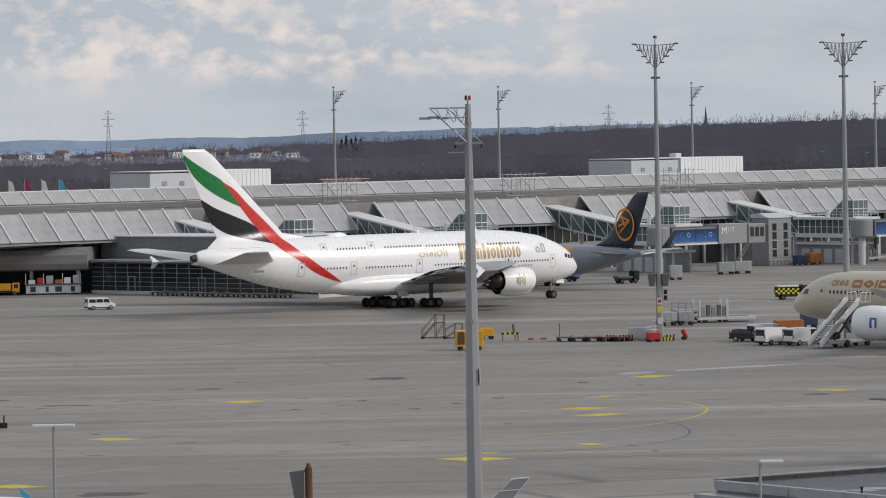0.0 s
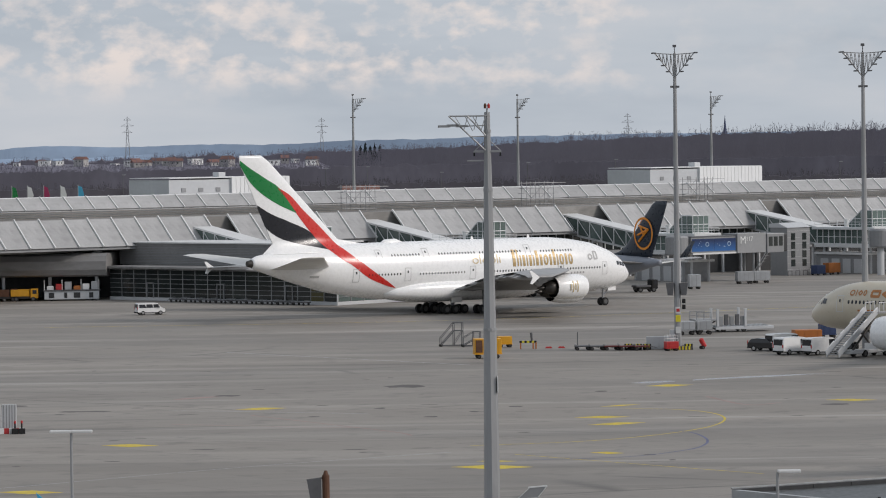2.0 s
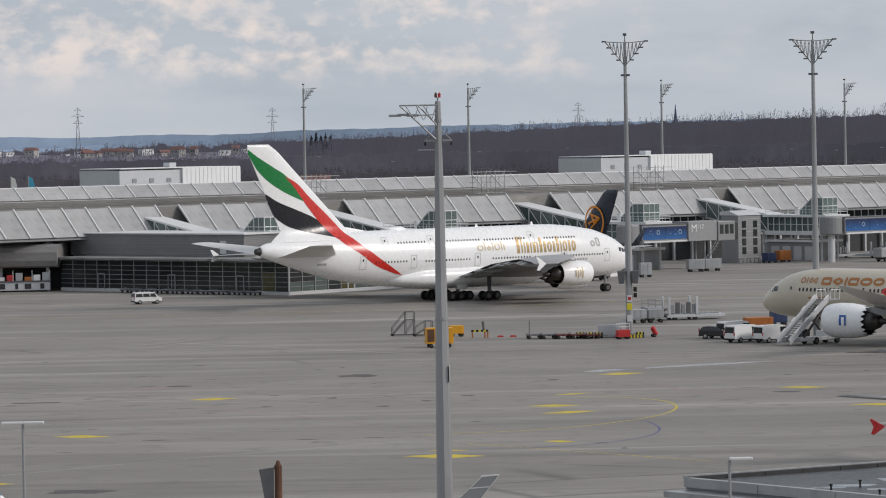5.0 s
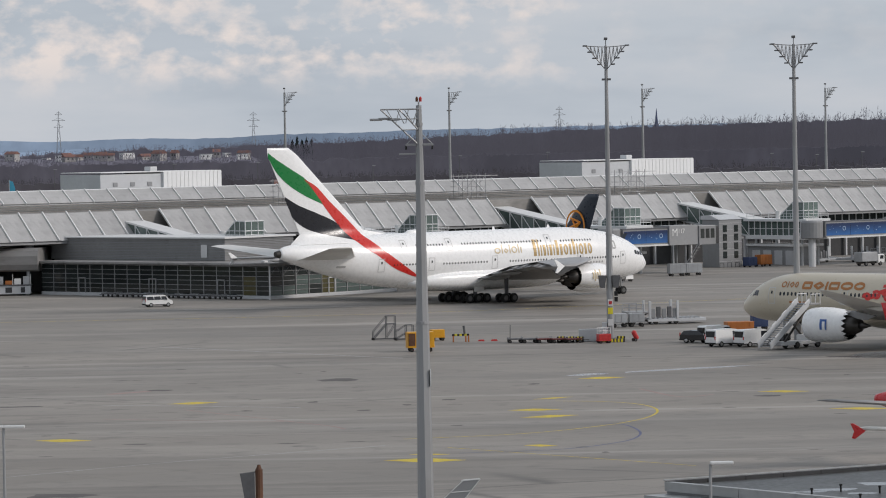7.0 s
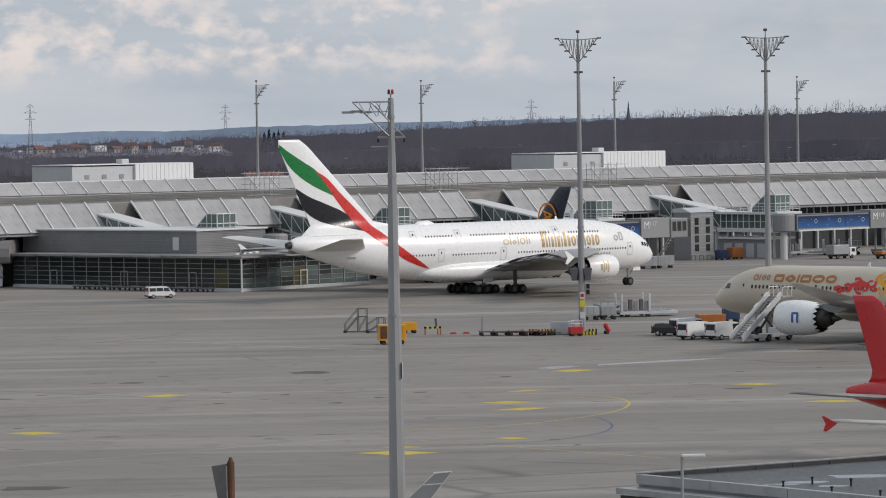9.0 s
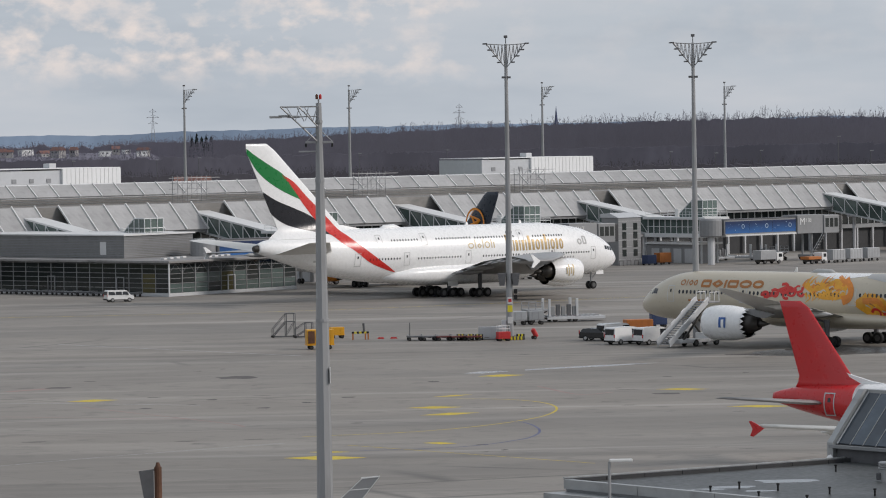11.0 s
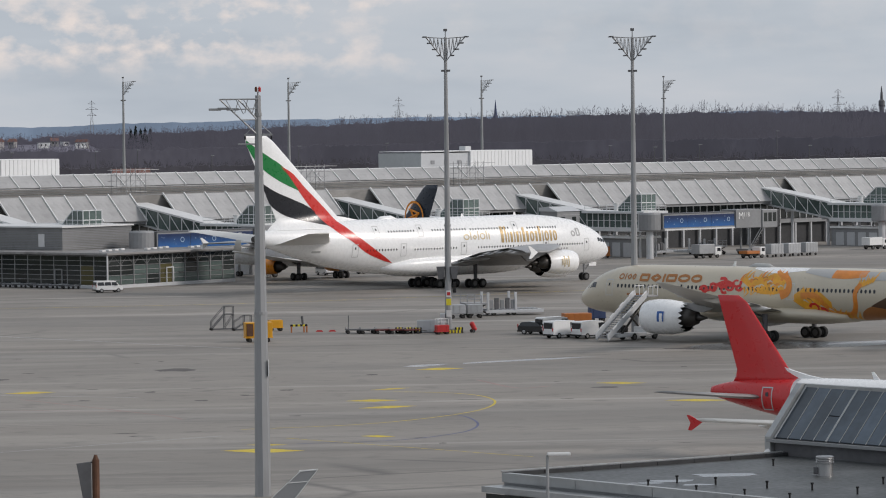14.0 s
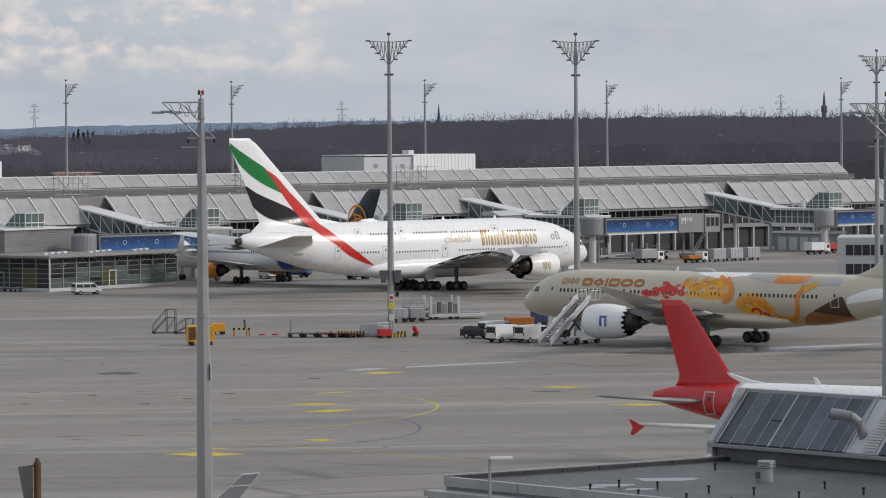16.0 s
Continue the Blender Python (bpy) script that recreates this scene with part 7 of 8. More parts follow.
t = thing("switch_cabinet", "grey double-door switch cabinet", "cabinet", m=at(23.9, 447.3, 4))
bm = bm_new()
rbox(bm, -1.5, 1.5, -0.4, 0.4, 0.05, 1.55, 0.04)
part("body", bm, "clad_light", t)
for x in (-0.74, 0.74):
    bm = bm_new()
    rbox(bm, x - 0.66, x + 0.66, -0.43, -0.4, 0.15, 1.4, 0.015)
    part("door", bm, "clad_light", t)
redc = unit_box("small red wheeled cart with a wire rack", at(25.2, 443.2, 20), "vehicle_red", 1.6, 0.9, 0.75, "fire_cart", "cart", "vehicle_red", z0=0.4)
for x in (-0.7, 0.1, 0.7):
    for y in (-0.4, 0.4):
        part("rack_post", tube(bm_new(), (x, y, 1.1), (x, y, 1.9), 0.03, None, 5), "rib", redc)
for z in (1.5, 1.9):
    for y in (-0.4, 0.4):
        part("rack_bar", tube(bm_new(), (-0.7, y, z), (0.7, y, z), 0.03, None, 5), "rib", redc)
t = thing("fire_extinguisher_cart", "red wheeled fire extinguisher leaning back", "extinguisher", m=at(29.2, 446.2, 200))
bm = bm_new()
lathe(bm, [(-0.6, 0.05), (-0.5, 0.3), (0.5, 0.3), (0.65, 0.05)], 14, "z")
for v in bm.verts:
    v.co = pose(0, 0, 0.75, 0, 28, 0) @ v.co
part("cylinder", bm, "vehicle_red", t)
for s in (-0.35, 0.35):
    wheel(t, 0.1, s, 0.2, 0.2, 0.1)
# things fixed on the mast: floodlight box, notice plates
t = thing("mast_light_box", "dark light boxes and notices fixed round the mast", "light box", m=at(26.2, 446.2, 0))
for x, z in ((-0.9, 6.6), (0.75, 6.6)):
    bm = bm_new()
    prism(bm, [(x - 0.3, z), (x + 0.3, z), (x + 0.5, z + 1.5), (x - 0.5, z + 1.5)], -0.5, 0.4, "y")
    part("light_box", bm, "galv_dark", t)
for z in (4.9, 5.6):
    bm = bm_new()
    rbox(bm, 0.55, 0.95, -0.3, 0.3, z, z + 0.55, 0.04)
    part("camera_box", bm, "tyre", t)
for z, mt in ((4.4, "rib"), (3.4, "hi_yellow"), (2.0, "rib")):
    bm = bm_new()
    rbox(bm, -0.3, 0.3, -0.68, -0.62, z, z + 0.8, 0.01)
    part("notice", bm, mt, t)
bm = bm_new()
rbox(bm, -0.2, 0.2, -0.7, -0.675, 4.6, 5.0, 0.005)
part("notice_mark", bm, "vehicle_red", t)
bm = bm_new()
rbox(bm, -1.0, -0.45, -0.5, 0.2, 0.8, 2.4, 0.03)
part("meter_box", bm, "clad_light", t)


def loader():
    """The scissor cargo loader: bridge platform, main deck, rails, rollers, scissor legs."""
    t = thing("cargo_loader", "grey aircraft cargo loader with railed platform and lowered deck", "cargo loader", m=at(34.6, 487, 12))
    bm = bm_new()
    rbox(bm, -1.5, 6.5, -1.7, 1.7, 0.35, 0.75, 0.05)
    part("main_deck", bm, "clad_light", t)
    for k in range(12):
        bm = bm_new()
        tube(bm, (-1.2 + 0.62 * k, -1.5, 0.82), (-1.2 + 0.62 * k, 1.5, 0.82), 0.09, None, 8)
        part("roller", bm, "metal", t)
    bm = bm_new()
    rbox(bm, -4.2, -1.4, -1.7, 1.7, 1.5, 1.75, 0.04)
    part("bridge_platform", bm, "galv", t)
    for y in (-1.65, 1.65):
        bm = bm_new()
        for z in (2.2, 2.7):
            tube(bm, (-4.1, y, z), (-2.1, y, z), 0.05, None, 6)
        for x in (-4.1, -3.1, -2.1):
            tube(bm, (x, y, 1.7), (x, y, 2.75), 0.05, None, 6)
        part("rail", bm, "galv", t)
        bm = bm_new()
        tube(bm, (-1.4, y * 0.9, 0.4), (-3.9, y * 0.9, 1.5), 0.1, None, 6)
        tube(bm, (-3.9, y * 0.9, 0.4), (-1.5, y * 0.9, 1.5), 0.1, None, 6)
        part("scissor_leg", bm, "dark_metal", t)
    for x in (-1.2, 2.6):
        for y in (-1.6, 1.6):
            bm = bm_new()
            rbox(bm, x - 0.16, x + 0.16, y - 0.16, y + 0.16, 0.7, 3.1, 0.04)
            part("lift_column", bm, "clad_light", t)
    for k in range(5):
        bm = bm_new()
        rbox(bm, -1.0 + 0.75 * k, -0.45 + 0.75 * k, -1.6, -1.2, 0.9, 2.1 + 0.25 * (k % 2), 0.05)
        part("machinery", bm, "galv_dark" if k % 2 else "clad", t)
    for x in (-3.5, -0.4, 2.4):
        for s in (-1.45, 1.45):
            wheel(t, x, s, 0.33, 0.33, 0.25, "dark_metal")
    return t


cargo_loader = loader()
for m in (Matrix.Translation(polar(6.52, 712)) @ pose(0, 0, 0, 0, 0, 40), PIER @ pose(-62, -30, 0, 0, 0, 95)):
    copy_thing(cargo_loader, m)
for k in range(2):
    unit_box("aluminium baggage container on a low trolley", at(29.3 + 2.3 * k, 480 + 0.5 * k, 8), "alu", 2.0, 1.5, 1.1, "baggage_container", "container", "galv", "containers on trolleys", z0=0.7)
for k in range(2):
    unit_box("tall aluminium cargo container on a trolley", at(50.2 + 3.1 * k, 652 + 2 * k, 15), "alu", 3.0, 1.6, 1.6, "cargo_container", "container", "galv", "containers by the gate", z0=0.6)

# orange and blue bins behind the vans
unit_box("rusty orange skip container", at(42.4, 452, 10), "orange_paint", 3.4, 1.9, 1.4, "skip_container", "container", "orange_paint", z0=0.5, wheels=False)
unit_box("dark blue wheeled bin trolley", at(46.5, 468, 10), "blue_dark", 2.0, 1.5, 1.3, "bin_trolley", "trolley", "blue_dark", z0=0.5)


def stair_truck():
    t = thing("passenger_stairs", "white mobile passenger stairs raised on a small truck", "passenger stairs", m=at(46.6, 426.0, 42))
    bm = bm_new()
    rbox(bm, -3.6, 3.4, -1.0, 1.0, 0.45, 0.85, 0.06)
    part("chassis", bm, "clad_light", t)
    bm = bm_new()
    rbox(bm, 1.2, 3.4, -1.05, 1.05, 0.5, 1.5, 0.1)
    part("engine_box", bm, "vehicle_white", t)
    for s in (-1, 1):
        for x in (-0.9, 2.7):
            wheel(t, x, s * 0.9, 0.42, 0.42, 0.28)
    n = 20
    for k in range(n):
        a = k / (n - 1)
        bm = bm_new()
        box(bm, -5.2 + 6.4 * a, -4.85 + 6.4 * a, -0.85, 0.85, 0.4 + 4.6 * a, 0.5 + 4.6 * a)
        part("tread", bm, "galv", t)
    for s in (-1, 1):
        bm = bm_new()
        loft(bm, [[(-5.4, s * 0.95 - 0.05, 0.15), (-5.4, s * 0.95 + 0.05, 0.15), (1.6, s * 0.95 + 0.05, 5.1), (1.6, s * 0.95 - 0.05, 5.1)], [(-5.6, s * 0.95 - 0.05, 0.85), (-5.6, s * 0.95 + 0.05, 0.85), (1.3, s * 0.95 + 0.05, 5.75), (1.3, s * 0.95 - 0.05, 5.75)]])
        bmesh.ops.recalc_face_normals(bm, faces=list(bm.faces))
        part("side_panel", bm, "clad_light", t)
        for k in range(4):
            a = (k + 0.4) / 4
            bm = bm_new()
            c = Vector((-5.4 + 6.9 * a, s * 1.01, 0.95 + 4.9 * a))
            d = Vector((6.9, 0, 4.9)).normalized()
            tube(bm, c, c + d * 0.8, 0.1, None, 6)
            part("light_strip", bm, "rib", t)
    bm = bm_new()
    rbox(bm, 1.3, 3.2, -1.1, 1.1, 4.95, 5.15, 0.03)
    part("top_platform", bm, "galv", t)
    bm = bm_new()
    for s in (-1.05, 1.05):
        for x in (1.5, 2.3, 3.1):
            tube(bm, (x, s, 5.1), (x, s, 6.2), 0.05, None, 6)
        tube(bm, (1.5, s, 6.2), (3.1, s, 6.2), 0.05, None, 6)
    part("rail", bm, "rib", t)
    for s in (-0.7, 0.7):
        bm = bm_new()
        tube(bm, (-2.8, s, 0.8), (1.0, s, 4.4), 0.14, None, 8)
        tube(bm, (2.4, s, 0.8), (-0.4, s, 3.4), 0.12, None, 8)
        part("strut", bm, "dark_metal", t)
    return t


stair_truck()
# service vehicles along the pier
unit_box("orange service container by the stair tower", PIER @ pose(-86.5, -26.5, 0), "orange_paint", 3.0, 1.7, 1.7, "service_container", "container", "orange_paint", z0=0.5)
unit_box("dark blue service container by the stair tower", PIER @ pose(-90.5, -27.0, 0), "blue_dark", 2.2, 1.7, 1.5, "service_container", "container", "blue_dark", z0=0.4)
for k in range(3):
    unit_box("aluminium baggage container on a trolley in a line", PIER @ pose(-66 + 5.2 * k, -52 + 0.4 * k, 0), "alu", 3.4, 1.7, 1.8, "baggage_container", "container", "galv", "line of baggage containers", z0=0.7)
box_truck("white flat-bed baggage tractor by the container line", PIER @ pose(-72, -52, 0), "vehicle_white", 5.0, 1.4, load="orange_paint")
box_truck("white box truck under the passenger bridge", PIER @ pose(-76, -44, 0), "vehicle_white", 6.0, 2.6)
box_truck("red airport truck parked before the pier", PIER @ pose(-16, -38, 0), "vehicle_red", 5.6, 2.0, load="vehicle_red")
box_truck("white airport truck parked before the pier", PIER @ pose(-24, -40, 0), "vehicle_white", 5.6, 2.4, load="vehicle_white")
box_truck("blue conveyor-belt loader by the parked airliner", at(20.6, 634, 150), "vehicle_blue", 6.0, 1.4, "belt_loader", "vehicle_blue")
box_truck("blue conveyor-belt loader near the gate node", PIER @ pose(-2, -38, 0, 0, 0, 20), "vehicle_blue", 6.0, 1.6, "belt_loader", "vehicle_blue")
box_truck("dark pushback tractor by the parked airliner", at(31, 622, 20), "tyre", 4.0, 1.2, "pushback_tractor", "galv_dark")
unit_box("grey catering crate on a trolley", at(40, 632, 10), "alu", 2.0, 1.6, 2.0, "catering_crate", "container", "galv", z0=0.5)
t = thing("baggage_platform", "long white baggage platform with loaded carts under the canopy", "platform", m=at(-66.0, 620.8, 3))
bm = bm_new()
rbox(bm, -4.6, 4.6, -1.2, 1.2, 0.25, 1.65, 0.05)
part("body", bm, "clad_light", t)
bm = bm_new()
rbox(bm, -4.8, 4.8, -1.35, 1.35, 1.65, 1.85, 0.04)
part("deck", bm, "galv_dark", t)
# openings as near-black plates, their inner shade put into the colour
for x, w in ((-3.4, 0.9), (-1.0, 0.5), (0.9, 1.1), (3.3, 0.7)):
    bm = bm_new()
    rbox(bm, x - w / 2, x + w / 2, -1.24, -1.18, 0.5, 1.4, 0.02)
    part("hatch", bm, "dark", t)
for k, mt in enumerate(("vehicle_white", "vehicle_red", "alu", "orange_paint", "vehicle_white", "alu")):
    bm = bm_new()
    x = -4.2 + 1.5 * k
    rbox(bm, x, x + 1.15, -0.8, 0.6, 1.85, 2.5 + 0.35 * (k % 3), 0.08)
    part("crate", bm, mt, t)
for x in (-4.6, -1.6, 1.6, 4.6):
    bm = bm_new()
    tube(bm, (x, -1.2, 1.8), (x, -1.2, 3.6), 0.06, None, 6)
    part("post", bm, "rib", t)
for x in (-3.4, 3.4):
    for q in (-0.95, 0.95):
        wheel(t, x, q, 0.35, 0.35, 0.3, "dark_metal")
for k, mt in enumerate(("yellow", "rust", "vehicle_white", "alu")):
    box_truck("service truck parked under the grey canopy", at(-74.0 - 3.4 * k, 620.5 - 0.2 * k, 4 + 4 * k), mt, 4.6, 2.0, load=mt if mt != "vehicle_white" else "alu")
for k in range(9):
    cart("low flat trolley parked along the dark pavilion front", GB @ pose(-2.2, 6 + 3.6 * k, 0, 0, 0, 90), "galv_dark", 3.0, 0.8, 1.4, group="trolleys by the pavilion")


# ---- near things ----
def near_mast(az, d, h, label):
    """The nearer mast: round pole, one-sided triangular lattice arm with lamp rows, cross-arm and beacon."""
    t = thing("light_mast", label, "light mast", "floodlight masts on the apron", m=Matrix.Translation(polar(az, d)))
    bm = bm_new()
    bm.free()
    for z0, z1, a, b in ((0, 12.5, 0.56, 0.44), (12.5, 22, 0.42, 0.30), (22, h, 0.29, 0.19)):
        bm = bm_new()
        tube(bm, (0, 0, z0), (0, 0, z1), a, b, 8)
        part("pole_section", bm, "galv", t)
    for z, r in ((12.5, 0.47), (22, 0.33), (26.0, 0.26)):
        bm = bm_new()
        tube(bm, (0, 0, z - 0.1), (0, 0, z + 0.1), r, None, 12)
        part("collar", bm, "galv", t)
    bm = bm_new()
    for y in (-0.5, 0.5):
        tube(bm, (0, y * 0.4, h - 0.25), (-2.6, y, h - 0.25), 0.05, None, 6)
        tube(bm, (-2.6, y, h - 0.25), (-0.15, y * 0.5, h - 2.6), 0.055, None, 6)
        tube(bm, (-1.35, y, h - 0.25), (-0.1, y * 0.4, h - 1.6), 0.05, None, 6)
        tube(bm, (-1.9, y, h - 0.95), (-0.1, y * 0.4, h - 0.9), 0.035, None, 5)
        tube(bm, (-1.2, y, h - 1.65), (-0.1, y * 0.4, h - 1.65), 0.035, None, 5)
        for x0, x1 in ((-2.2, -1.6), (-1.5, -1.0), (-1.0, -0.4)):
            tube(bm, (x0, y, h - 0.25), (x1, y, h - 1.25), 0.028, None, 5)
            tube(bm, (x1 + 0.3, y, h - 0.25), (x0 + 0.6, y, h - 1.2), 0.028, None, 5)
    for x, z in ((-2.6, h - 0.25), (-1.9, h - 0.95), (-1.2, h - 1.65), (-0.5, h - 2.3)):
        tube(bm, (x, -0.6, z), (x, 0.6, z), 0.035, None, 5)
    part("lattice_arm", bm, "galv", t)
    for x, z in ((-2.9, h - 0.95), (-2.3, h - 0.9), (-1.7, h - 0.95)):
        bm = bm_new()
        rbox(bm, x - 0.45, x + 0.4, -0.4, 0.3, z - 0.06, z + 0.1, 0.04)
        part("floodlight", bm, "galv", t)
    bm = bm_new()
    rbox(bm, -0.95, 0.95, -0.1, 0.1, h - 2.75, h - 2.6, 0.02)
    rbox(bm, -1.4, 0.0, -0.1, 0.1, h - 3.35, h - 3.25, 0.02)
    tube(bm, (0.85, 0, h - 2.6), (0.1, 0, h - 1.9), 0.04, None, 5)
    tube(bm, (-0.85, 0, h - 2.6), (-0.1, 0, h - 1.9), 0.04, None, 5)
    part("cross_arm", bm, "galv", t)
    for x in (-0.9, 0.88):
        bm = bm_new()
        tube(bm, (x, 0, h - 3.0), (x, 0, h - 2.7), 0.07, 0.05, 8)
        part("spot_lamp", bm, "tyre", t)
    bm = bm_new()
    tube(bm, (0, 0, h), (0, 0, h + 0.25), 0.06, None, 6)
    part("beacon_stem", bm, "galv", t)
    for x, mt in ((-0.12, "rust"), (0.12, "vehicle_red")):
        bm = bm_new()
        lathe(bm, [(h + 0.25, 0.09), (h + 0.5, 0.1), (h + 0.6, 0.03)], 10, "z", (x, 0, 0))
        part("beacon", bm, mt, t)
    bm = bm_new()
    rbox(bm, 0.44, 0.5, -0.45, -0.1, 8.2, 9.3, 0.02)
    part("plate", bm, "rib", t)
    return t


near_mast(0.43, 250, 27.3, "grey steel floodlight mast with a one-sided lattice arm and red beacon")
near_mast(11.10, 262, 26.9, "grey steel floodlight mast with a one-sided lattice arm")


def street_lamp(az, d, z, label, side=1, both=False):
    t = thing("street_lamp", label, "street lamp", "apron road lamps", m=Matrix.Translation(polar(az, d)))
    bm = bm_new()
    tube(bm, (0, 0, 0), (0, 0, z), 0.1, 0.06, 10)
    part("pole", bm, "galv", t)
    for s in ((-1, 1) if both else (side,)):
        bm = bm_new()
        rbox(bm, min(0, s * 0.95), max(0, s * 0.95), -0.16, 0.16, z - 0.02, z + 0.1, 0.04)
        part("lamp_head", bm, "rib", t)
    return t


D_L = 165.0
street_lamp(-6.12, D_L, 24.9 - D_L * math.tan(radians(4.33)), "grey road lamp with a double head", both=True)
street_lamp(4.88, 150, 24.9 - 150 * math.tan(radians(5.11)), "grey road lamp with a single flat head", 1)
street_lamp(-1.32, 150, 24.9 - 150 * math.tan(radians(5.83)), "grey road lamp with a single flat head", 1)

# weathered post with a tilted sheet-metal panel
zt = 24.9 - 120 * math.tan(radians(5.0))
t = thing("rusty_post", "rust-brown post with a tilted sheet-metal panel", "post", m=Matrix.Translation(polar(-2.17, 120)))
bm = bm_new()
tube(bm, (0, 0, 0), (0, 0, zt - 0.15), 0.125, None, 12)
tube(bm, (0, 0, zt - 0.15), (0, 0, zt), 0.1, 0.05, 12)
part("post", bm, "rust", t)
bm = bm_new()
prism(bm, [(-0.62, zt - 0.28), (-0.14, zt - 0.22), (-0.14, zt - 1.8), (-0.36, zt - 1.8)], -0.14, -0.08, "y")
part("sheet_panel", bm, "galv_dark", t)
bm = bm_new()
tube(bm, (-0.1, 0, zt - 0.24), (-0.62, -0.1, zt - 0.3), 0.03, None, 6)
part("bracket", bm, "tyre", t)

# tip of a parked aircraft's fin or winglet rising into view
t = thing("grey_winglet", "grey panelled winglet of an aircraft parked below the terrace", "winglet", m=Matrix.Translation(polar(1.14, 150)))
zb = 24.9 - 150 * math.tan(radians(5.3))
bm = bm_new()
prism(bm, [(-3.2, zb - 2.6), (-1.7, zb - 2.6), (0.37, zb), (-0.37, zb - 0.06)], -0.05, 0.05, "y")
part("blade", bm, "clad", t)
for x0, x1, z1 in ((-3.2, -0.37, zb - 0.06), (-1.76, 0.34, zb)):
    bm = bm_new()
    prism(bm, [(x0, zb - 2.6), (x0 + 0.05, zb - 2.6), (x1 + 0.03, z1), (x1, z1)], -0.07, 0.07, "y")
    part("edge_strip", bm, "rib", t)
bm = bm_new()
prism(bm, [(-0.39, zb - 0.05), (0.40, zb + 0.01), (0.38, zb + 0.05), (-0.37, zb)], -0.07, 0.07, "y")
part("edge_strip", bm, "rib", t)
bm = bm_new()
prism(bm, [(-0.85, zb - 0.52), (-0.05, zb - 0.47), (-0.03, zb - 0.43), (-0.83, zb - 0.48)], -0.07, 0.07, "y")
part("panel_seam", bm, "rib", t)
bm = bm_new()
prism(bm, [(-14, -1.0), (-1.7, -1.0), (-1.7, 0.3), (-14, 0.6)], 0.0, 0.3, "y")
for v in bm.verts:
    v.co.z += zb - 2.6
part("wing_panel", bm, "white_dirty", t)
bm = bm_new()
tube(bm, (-6, 0.2, 0), (-6, 0.2, zb - 3.5), 0.4, None, 10)
part("jack_stand", bm, "galv_dark", t)

# works hoarding with red and white barrier feet and beacons
t = thing("works_hoarding", "grey corrugated works hoarding on red and white barrier feet", "hoarding", m=at(-39.9, 327, 12))
for k in range(7):
    bm = bm_new()
    x = -1.35 * k
    rbox(bm, x - 1.3, x, -0.06, 0.06, 0.35, 2.6, 0.03)
    p = part("hoarding_panel", bm, "clad_light", t)
    for j in range(5):
        bm = bm_new()
        box(bm, x - 1.2 + 0.25 * j, x - 1.12 + 0.25 * j, -0.1, -0.06, 0.4, 2.55)
        part("corrugation", bm, "clad", p)
for k in range(22):
    bm = bm_new()
    x = 0.6 - 0.45 * k
    rbox(bm, x - 0.45, x, -0.75, -0.35, 0, 0.5, 0.04)
    part("barrier_block", bm, "vehicle_red" if k % 2 else "rib", t)
for x in (-0.25, 0.35):
    bm = bm_new()
    rbox(bm, x - 0.28, x + 0.28, -1.2, -0.8, 0, 0.5, 0.04)
    tube(bm, (x, -1.0, 0.5), (x, -1.0, 0.95), 0.07, None, 8)
    b = part("beacon_stand", bm, "tyre", t)
    bm = bm_new()
    lathe(bm, [(0.95, 0.09), (1.12, 0.1), (1.2, 0.04)], 10, "z", (x, -1.0, 0))
    part("beacon", bm, "vehicle_red", b)

t = thing("teal_winglet", "teal winglet on the white wing of a parked aircraft", "winglet", m=Matrix.Translation(polar(-6.6, 150)))
zb = 24.9 - 150 * math.tan(radians(5.25))
bm = bm_new()
prism(bm, [(-0.2, zb), (0.2, zb - 0.34), (0.34, zb - 0.5), (0.0, zb - 0.5), (-0.12, zb - 0.3)], -0.04, 0.04, "y")
part("blade", bm, "flag_cyan", t)
bm = bm_new()
lathe(bm, [(-9.0, 0.1), (-8.5, 0.5), (-0.5, 0.22), (0.35, 0.16), (0.5, 0.03)], 12, "x", (0, 0, zb - 0.62))
part("wing_panel", bm, "white", t)
bm = bm_new()
tube(bm, (-6, 0, 0), (-6, 0, zb - 0.9), 0.35, None, 10)
part("jack_stand", bm, "galv_dark", t)

# ---- near roof: flat felt roof with parapet, sloping skylight, vents ----
ZR = 7.0
roof_o = polar(5.62, 173.5)
EX = Vector((math.cos(radians(-3.0)), math.sin(radians(-3.0)), 0))
RB = Matrix.Translation((0, 0, 0))
roof_b = thing("near_building", "flat felt-roofed terminal building with metal parapet and glass front", "building")
C0 = Vector((13.8, 187.9, 0))
U1, U2 = Vector((0.793, 0.609, 0)), Vector((0.609, -0.793, 0))
corner = [C0, Vector((30.5, 197.0, 0)), C0 + 20.5 * U1 + 50 * U2, C0 + 50 * U2 - 6 * U1, C0 + 50 * U2]
bm = bm_new()
prism(bm, [(p.x, p.y) for p in corner][::-1], 0, ZR - 0.25)
part("wall", bm, "clad", roof_b)
bm = bm_new()
prism(bm, [(p.x, p.y) for p in corner][::-1], ZR - 0.25, ZR)
part("felt_roof", bm, "roof_felt", roof_b)


